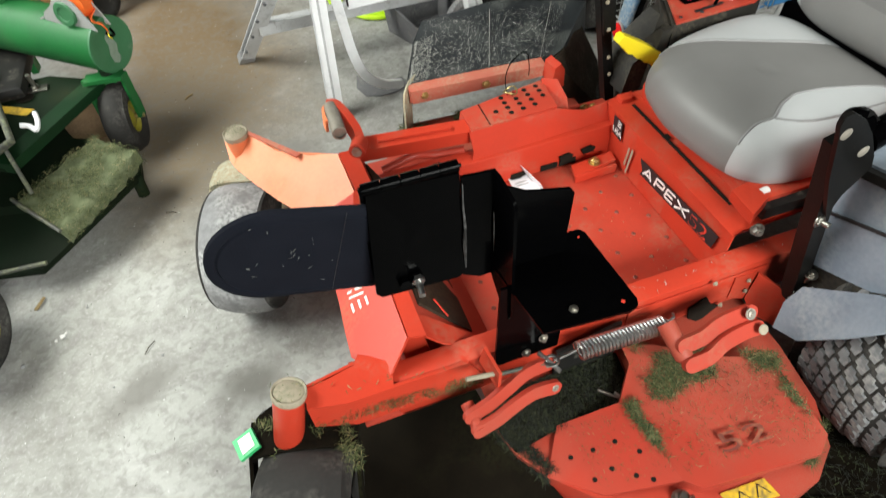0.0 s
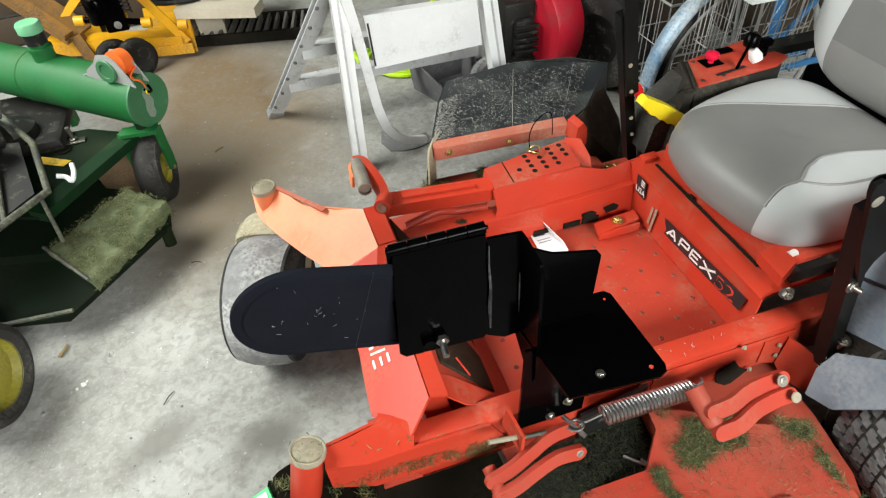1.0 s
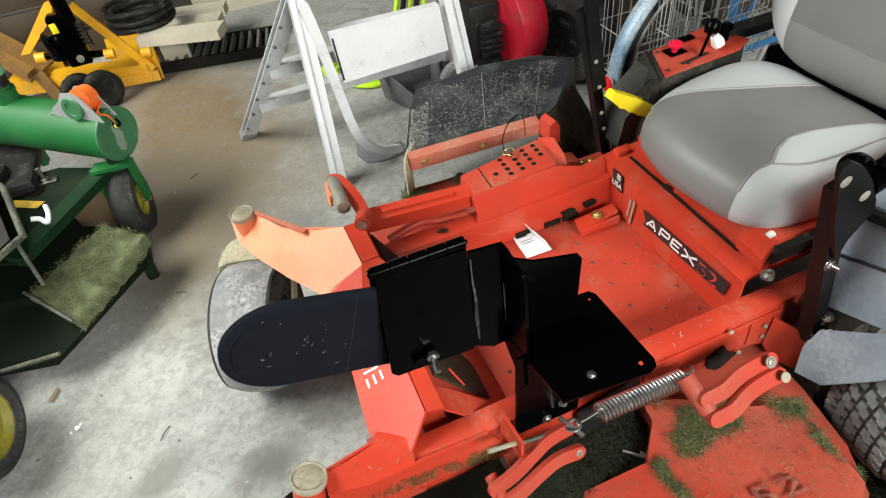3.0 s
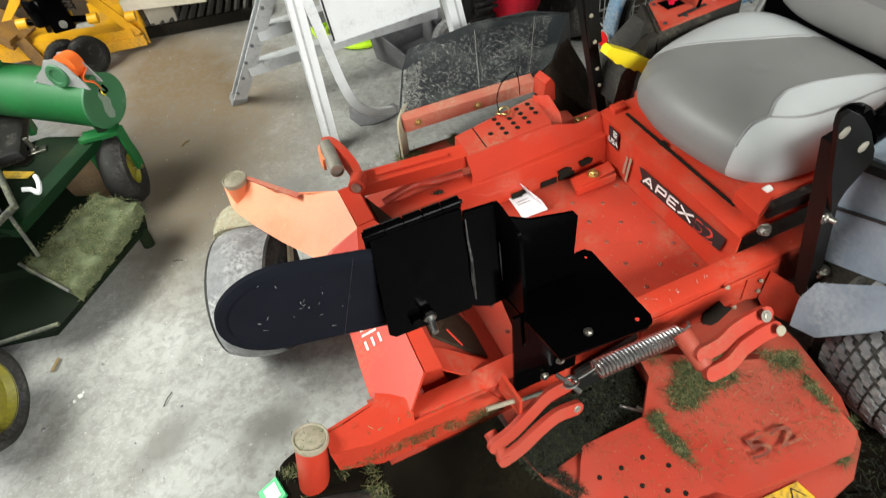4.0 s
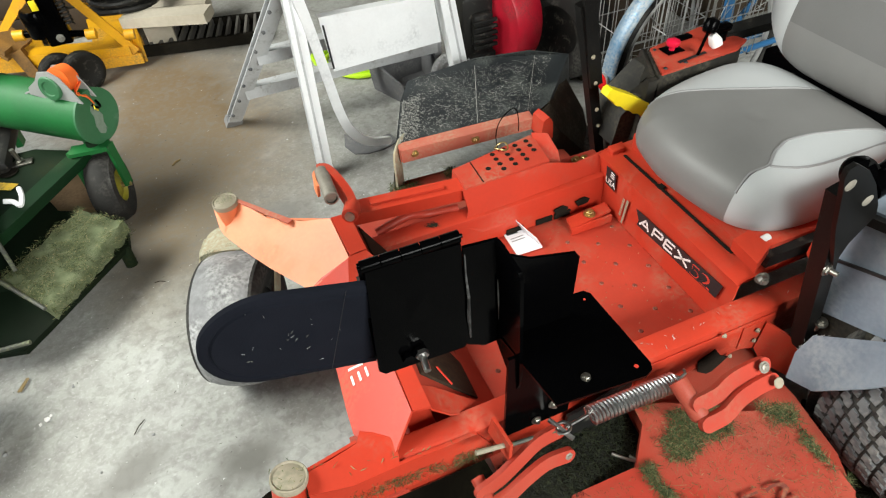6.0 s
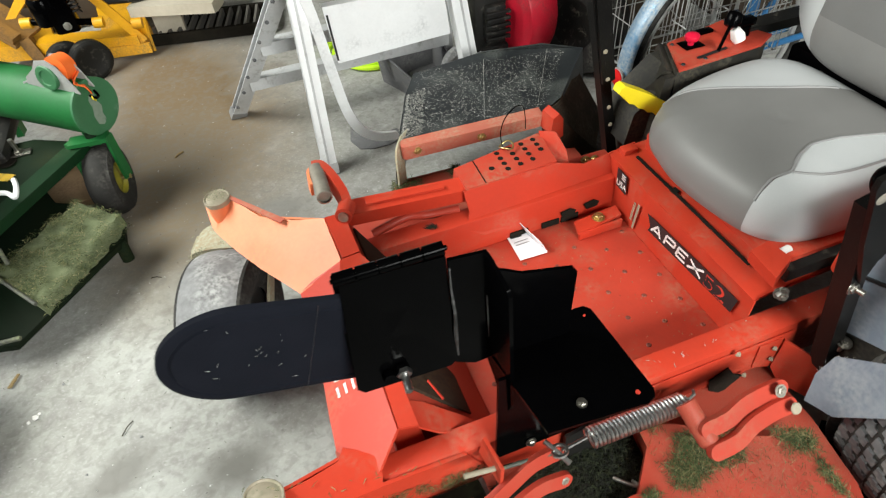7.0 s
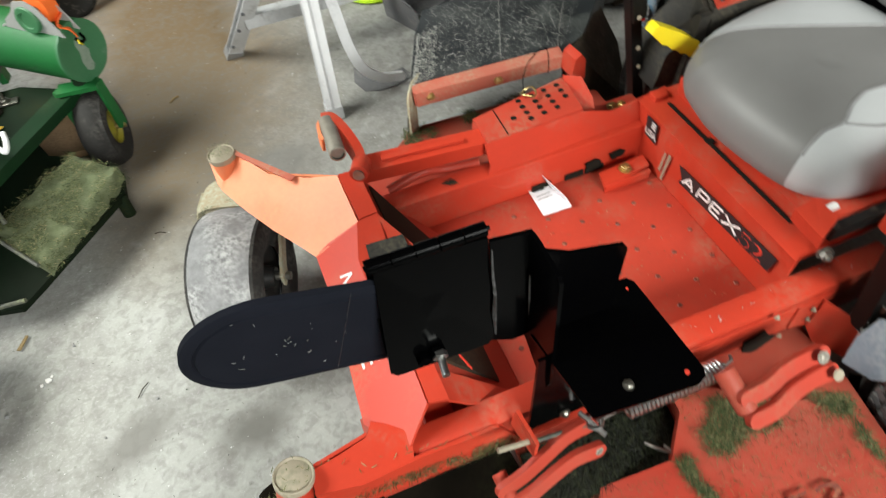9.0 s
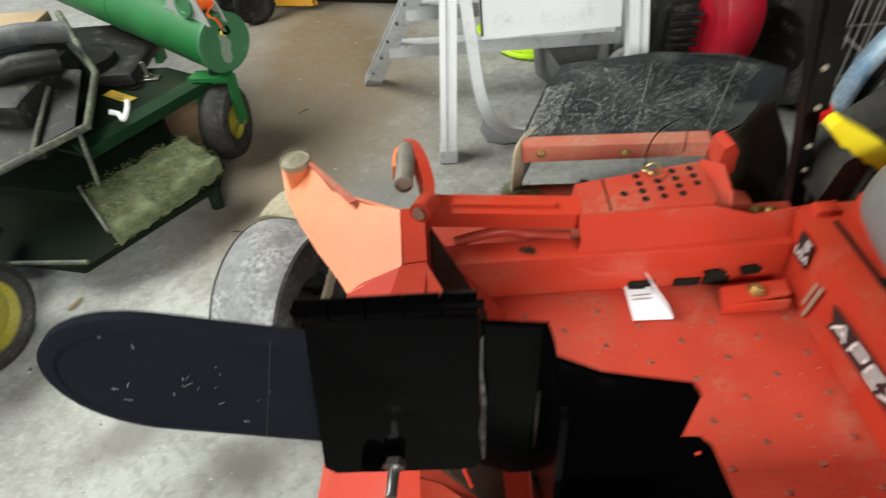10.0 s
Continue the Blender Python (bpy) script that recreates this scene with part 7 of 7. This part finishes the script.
solid("cardboard_scrap", sheet([(-0.70, 1.16, 0.006), (-0.590, 1.330, 0.010), (-0.535, 1.305, 0.008), (-0.490, 1.235, 0.010), (-0.480, 1.080, 0.008), (-0.62, 1.06, 0.006)][::-1], 0.004, 0.001), "card", "torn brown cardboard lying under the green mower", "cardboard")
carton = thing("tag", (-0.10, -0.365, 0.30), "small green and white tag resting on the caster fork", "tag")
part("tag_face", sheet([(-0.124, -0.352, 0.292), (-0.114, -0.392, 0.292), (-0.078, -0.380, 0.300), (-0.088, -0.342, 0.300)], 0.008, 0.001), "tag_green", carton)
part("tag_label", sheet([(-0.114, -0.356, 0.2955), (-0.108, -0.384, 0.2955), (-0.086, -0.376, 0.3000), (-0.092, -0.350, 0.3000)], 0.0012, 0), "white", carton, "white label")


def blades(name, spots, count, material, label, length=(0.008, 0.022), width=0.00055, lift=0.004, seed=1, tilt=0.12, thresh=None, nscale=16.0):
    """Loose blades strewn over the quads given, thinned out by noise."""
    rnd = random.Random(seed)
    vs, fs = [], []
    made, tries = 0, 0
    while made < count and tries < count * 30:
        tries += 1
        q = rnd.choice(spots)
        u, v = rnd.random(), rnd.random()
        p = (Vector(q[0]) * (1 - u) + Vector(q[1]) * u) * (1 - v) + (Vector(q[3]) * (1 - u) + Vector(q[2]) * u) * v
        if thresh is not None and noise.noise(Vector((p.x, p.y, p.z)) * nscale + Vector((seed, 0, 0))) < thresh + rnd.uniform(-0.12, 0.12):
            continue
        a, ln = rnd.uniform(0, 2 * math.pi), rnd.uniform(*length)
        d = Vector((math.cos(a), math.sin(a), rnd.uniform(-0.05, tilt)))
        s = Vector((-math.sin(a), math.cos(a), rnd.uniform(-0.6, 0.6))) * width
        o = p + Vector((0, 0, rnd.uniform(0.0005, lift)))
        m2 = o + d * ln * 0.5 + Vector((0, 0, rnd.uniform(-0.001, 0.002)))
        e = o + Vector((d.x, d.y, d.z * 0.4)) * ln
        b0 = len(vs)
        vs += [o - s, o + s, m2 + s, m2 - s, e]
        fs += [(b0, b0 + 1, b0 + 2, b0 + 3), (b0 + 3, b0 + 2, b0 + 4)]
        made += 1
    me = bpy.data.meshes.new(name)
    base = Vector(spots[0][0])
    me.from_pydata([v - base for v in vs], [], fs)
    me.materials.append(M[material])
    ob = new(name, me)
    ob.location = base
    return tagged(ob, label, "grass clippings", "", "stuff")


blades("clippings", [[tuple(c00 + Vector((0, 0, 0.004))), tuple(c10 + Vector((0, 0, 0.004))), tuple(c11 + Vector((0, 0, 0.004))), tuple(c01 + Vector((0, 0, 0.004)))]], 3500, "blades", "shaggy dried grass crusted on the green mower's apron", seed=40, length=(0.004, 0.014), lift=0.012, thresh=-0.15, nscale=24)
blades("clippings", [[tuple(c01), tuple(c11), tuple(c11 + Vector((0.01, -0.01, -0.03))), tuple(c01 + Vector((0.01, -0.01, -0.03)))]], 450, "blades", "grass hanging from the apron's edge", seed=41, length=(0.006, 0.02), lift=0.004)
# near-black mound added for the floor's deep shade by the rear tyre
solid("shade_mound", clump_disc((1.02, -0.78, 0.0), (0.42, 0.34), 0.035, 40, 9), "mud", "dark mound added for the deep shade under the mower", "soil", "stuff")
blades("clippings", [[(0.80, -0.70, 0.03), (1.05, -0.50, 0.03), (1.20, -0.75, 0.03), (0.95, -0.95, 0.02)]], 1500, "blades_dark", "dark clippings on the added mound under the mower", seed=44, lift=0.03)
COVER = [[(0.60, -0.42, 0.259), (0.85, -0.54, 0.259), (0.84, -0.69, 0.253), (0.58, -0.66, 0.246)]]
blades("clippings", COVER, 3200, "blades", "green grass clippings strewn over the belt cover", width=0.00034, seed=3, thresh=0.22, nscale=11)
blades("clippings", COVER, 900, "blades", "scattered grass clippings on the belt cover", seed=4, length=(0.003, 0.014), width=0.0003)
blades("clippings", [[(0.43, -0.51, 0.226), (0.55, -0.525, 0.257), (0.565, -0.65, 0.2465), (0.45, -0.63, 0.221)]], 260, "blades", "fine grass bits on the sloped plate of the cover", seed=53, length=(0.002, 0.008), width=0.0003, lift=0.002)
blades("clippings", [[(0.62, -0.415, 0.262), (0.86, -0.53, 0.262), (0.85, -0.58, 0.262), (0.60, -0.50, 0.262)]], 1100, "blades", "thick grass clippings along the cover's edge", width=0.00034, seed=5, thresh=0.0, nscale=13, lift=0.008)
blades("clippings", [[(0.545, -0.515, 0.256), (0.575, -0.665, 0.246), (0.60, -0.665, 0.248), (0.575, -0.52, 0.258)]], 900, "blades", "grass clippings in the crease of the cover", width=0.00034, seed=6, thresh=-0.1, length=(0.008, 0.02))
blades("clippings", [[(0.80, -0.72, 0.216), (0.88, -0.66, 0.216), (0.84, -0.67, 0.222), (0.80, -0.70, 0.222)]], 1300, "blades", "green grass clippings on the deck's rim", width=0.00034, seed=7, lift=0.012)
blades("clippings", [[(0.335, -0.40, 0.216), (0.60, -0.40, 0.216), (0.56, -0.51, 0.216), (0.33, -0.50, 0.216)]], 6500, "blades_dark", "near-black grass clippings on the deck", width=0.00035, length=(0.005, 0.018), seed=8, lift=0.014)
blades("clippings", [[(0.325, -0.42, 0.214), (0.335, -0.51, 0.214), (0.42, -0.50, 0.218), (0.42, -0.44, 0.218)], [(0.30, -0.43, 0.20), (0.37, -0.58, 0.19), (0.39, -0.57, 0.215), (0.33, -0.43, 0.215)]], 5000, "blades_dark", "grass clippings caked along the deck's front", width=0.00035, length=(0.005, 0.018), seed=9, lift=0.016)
blades("clippings", [[(0.03, -0.393, 0.312), (0.32, -0.402, 0.285), (0.33, -0.396, 0.305), (0.03, -0.392, 0.345)]], 1100, "blades", "grass clippings on the lower arm flange", seed=10, thresh=-0.12, nscale=26, length=(0.004, 0.013), width=0.0003, lift=0.004)
blades("clippings", [[(0.03, -0.345, 0.386), (0.16, -0.38, 0.362), (0.30, -0.384, 0.355), (0.10, -0.395, 0.370)]], 16, "blades", "few grass clippings on the frame arm", seed=11, length=(0.006, 0.016), lift=0.002)
blades("clippings", [[(-0.085, -0.335, 0.298), (-0.08, -0.46, 0.290), (0.085, -0.48, 0.290), (0.07, -0.36, 0.300)]], 700, "blades", "grass clippings caked on the caster fork", seed=12, thresh=0.0, nscale=18, lift=0.008, length=(0.006, 0.016), width=0.0004)
blades("clippings", [[(-0.09, 0.40, 0.294), (-0.12, 0.26, 0.288), (0.05, 0.24, 0.288), (0.08, 0.36, 0.296)]], 520, "blades_dry", "dried grass clippings caked on the caster fork", seed=13, lift=0.006, length=(0.004, 0.010), thresh=0.0, nscale=22)
blades("clippings", [[(-0.025, -0.385, 0.413), (-0.025, -0.335, 0.413), (0.025, -0.335, 0.413), (0.025, -0.385, 0.413)]], 18, "blades", "few grass bits on the caster cap", seed=14, length=(0.004, 0.010), lift=0.002)
blades("clippings", [[(-0.022, 0.338, 0.414), (-0.022, 0.382, 0.414), (0.022, 0.382, 0.414), (0.022, 0.338, 0.414)]], 140, "blades_dry", "dried grass clippings on the caster cap", seed=15, length=(0.003, 0.007), lift=0.001, tilt=0.03)
blades("clippings", [[(0.43, 0.44, 0.16), (0.80, 0.44, 0.216), (0.80, 0.475, 0.216), (0.43, 0.48, 0.16)], [(0.40, 0.40, 0.215), (0.62, 0.43, 0.215), (0.60, 0.47, 0.215), (0.42, 0.47, 0.215)]], 1500, "blades", "grass clippings along the discharge side of the deck", seed=16, lift=0.012, thresh=0.0)
blades("clippings", [[(0.30, 0.13, 0.352), (0.50, 0.105, 0.352), (0.50, 0.145, 0.352), (0.30, 0.148, 0.352)]], 500, "blades_dark", "fine debris on the far frame rail", seed=17, thresh=0.1, length=(0.004, 0.010), lift=0.002)
blades("dry_flecks", [[(0.47, 0.485, 0.345), (0.87, 0.47, 0.326), (1.05, 0.68, 0.358), (0.61, 0.745, 0.362)]], 2600, "flecks", "pale dry flecks and scratches on the black chute", seed=19, length=(0.003, 0.016), width=0.00022, lift=0.0015, tilt=0.02)
blades("dry_flecks", [[(0.465, 0.480, 0.3405), (0.540, 0.652, 0.3525), (0.600, 0.665, 0.3550), (0.520, 0.480, 0.3385)]], 900, "flecks", "pale dust and dry flecks along the chute's end", seed=45, length=(0.003, 0.012), width=0.0003, lift=0.0015, tilt=0.02)
blades("dry_flecks", [[(0.452, 0.468, 0.30), (0.470, 0.480, 0.342), (0.545, 0.655, 0.354), (0.52, 0.66, 0.30)]], 900, "flecks", "pale dust on the chute's end", seed=20, length=(0.003, 0.008), width=0.001, lift=0.002)
blades("dry_flecks", [[(0.945, -0.45, 0.36), (0.97, -0.62, 0.39), (0.955, -0.62, 0.32), (0.92, -0.46, 0.30)]], 160, "flecks", "pale dry flecks on the grey fender", seed=21, length=(0.003, 0.008), width=0.0004, lift=0.001)
blades("dry_flecks", [[(0.40, -0.375, 0.353), (1.0, -0.375, 0.353), (1.0, -0.345, 0.353), (0.40, -0.345, 0.353)]], 30, "flecks", "few dry flecks on the frame rail", seed=22, length=(0.003, 0.010), width=0.0004, lift=0.001, tilt=0.03)
blades("dry_flecks", [[(0.42, -0.32, FZ), (0.85, -0.32, FZ), (0.85, 0.08, FZ), (0.42, 0.08, FZ)]], 220, "flecks_red", "fine dust and crumbs on the red footwell", seed=23, length=(0.002, 0.007), width=0.0008, lift=0.001, tilt=0.03)
rnd = random.Random(31)
bits = []
for k in range(20):
    u, v, a = rnd.gauss(0.10, 0.035) if k < 13 else rnd.uniform(0.03, 0.26), rnd.gauss(0.0, 0.02) if k < 13 else rnd.uniform(-0.065, 0.065), rnd.uniform(0, 3.14)
    ln = rnd.uniform(0.0008, 0.0034)
    bits.append(beam(PM @ Vector((u - ln * math.cos(a), v - ln * math.sin(a), TH / 2 + 0.0006)), PM @ Vector((u + ln * math.cos(a), v + ln * math.sin(a), TH / 2 + 0.0004)), 0.0003, 0.0003, (0, 1, 0), 0))
tagged(part("lint", bm_join(*bits), "flecks", paddle, "pale lint flecks"), kind="stuff")

# litter on the concrete
blades("floor_crumbs", [[(-0.75, -0.15, 0.001), (0.0, -0.30, 0.001), (0.10, 0.60, 0.001), (-0.70, 0.45, 0.001)], [(-0.30, 0.55, 0.001), (0.30, 0.60, 0.001), (0.30, 1.60, 0.001), (-0.30, 1.80, 0.001)]], 150, "blades_dark", "tiny dark crumbs and grass bits on the concrete", seed=51, length=(0.002, 0.009), width=0.0005, lift=0.001, tilt=0.02)
blades("floor_crumbs", [[(-0.75, -0.10, 0.001), (-0.30, -0.15, 0.001), (-0.30, 0.30, 0.001), (-0.72, 0.36, 0.001)]], 70, "flecks", "tiny pale crumbs on the concrete", seed=52, length=(0.002, 0.005), width=0.0012, lift=0.001, tilt=0.02)
rnd = random.Random(7)
solid("leaf_scrap", sheet([(-0.655, 0.372, 0.006), (-0.645, 0.368, 0.008), (-0.628, 0.404, 0.010), (-0.636, 0.410, 0.006)], 0.003, 0), "leaf", "curled tan leaf scrap on the concrete", "leaf scrap")
for k, (x, y, r) in enumerate(((-0.577, 0.252, 0.008), (-0.592, 0.245, 0.005), (-0.570, 0.262, 0.004), (-0.667, 0.194, 0.006), (-0.333, 0.10, 0.004), (-0.20, 0.30, 0.004), (-0.45, 0.05, 0.003), (-0.52, 0.33, 0.0035), (-0.72, 0.30, 0.004))):
    bm = bmesh.new()
    bmesh.ops.create_icosphere(bm, subdivisions=1, radius=r)
    for v in bm.verts:
        v.co = Vector((v.co.x * rnd.uniform(0.7, 1.3), v.co.y * rnd.uniform(0.7, 1.3), max(v.co.z * 0.7, -r * 0.5) + r * 0.5)) + Vector((x, y, 0))
    solid("pebble", bm, "white" if k < 3 else "grey", "small pale crumb on the concrete" if k < 3 else "small grey pebble on the concrete", "pebble", group="crumbs on the floor")
for k, (x0, y0, x1, y1) in enumerate(((-0.205, 1.215, -0.175, 1.240), (-0.375, 0.118, -0.350, 0.150), (-0.30, 0.62, -0.27, 0.61))):
    solid("twig", tube([(x0, y0, 0.003), ((x0 + x1) / 2, (y0 + y1) / 2 + 0.003, 0.005), (x1, y1, 0.003)], 0.003 if k == 0 else 0.0012, 6), "leaf" if k == 0 else "grip", "thin dry twig lying on the concrete", "twig", group="twigs on the floor")
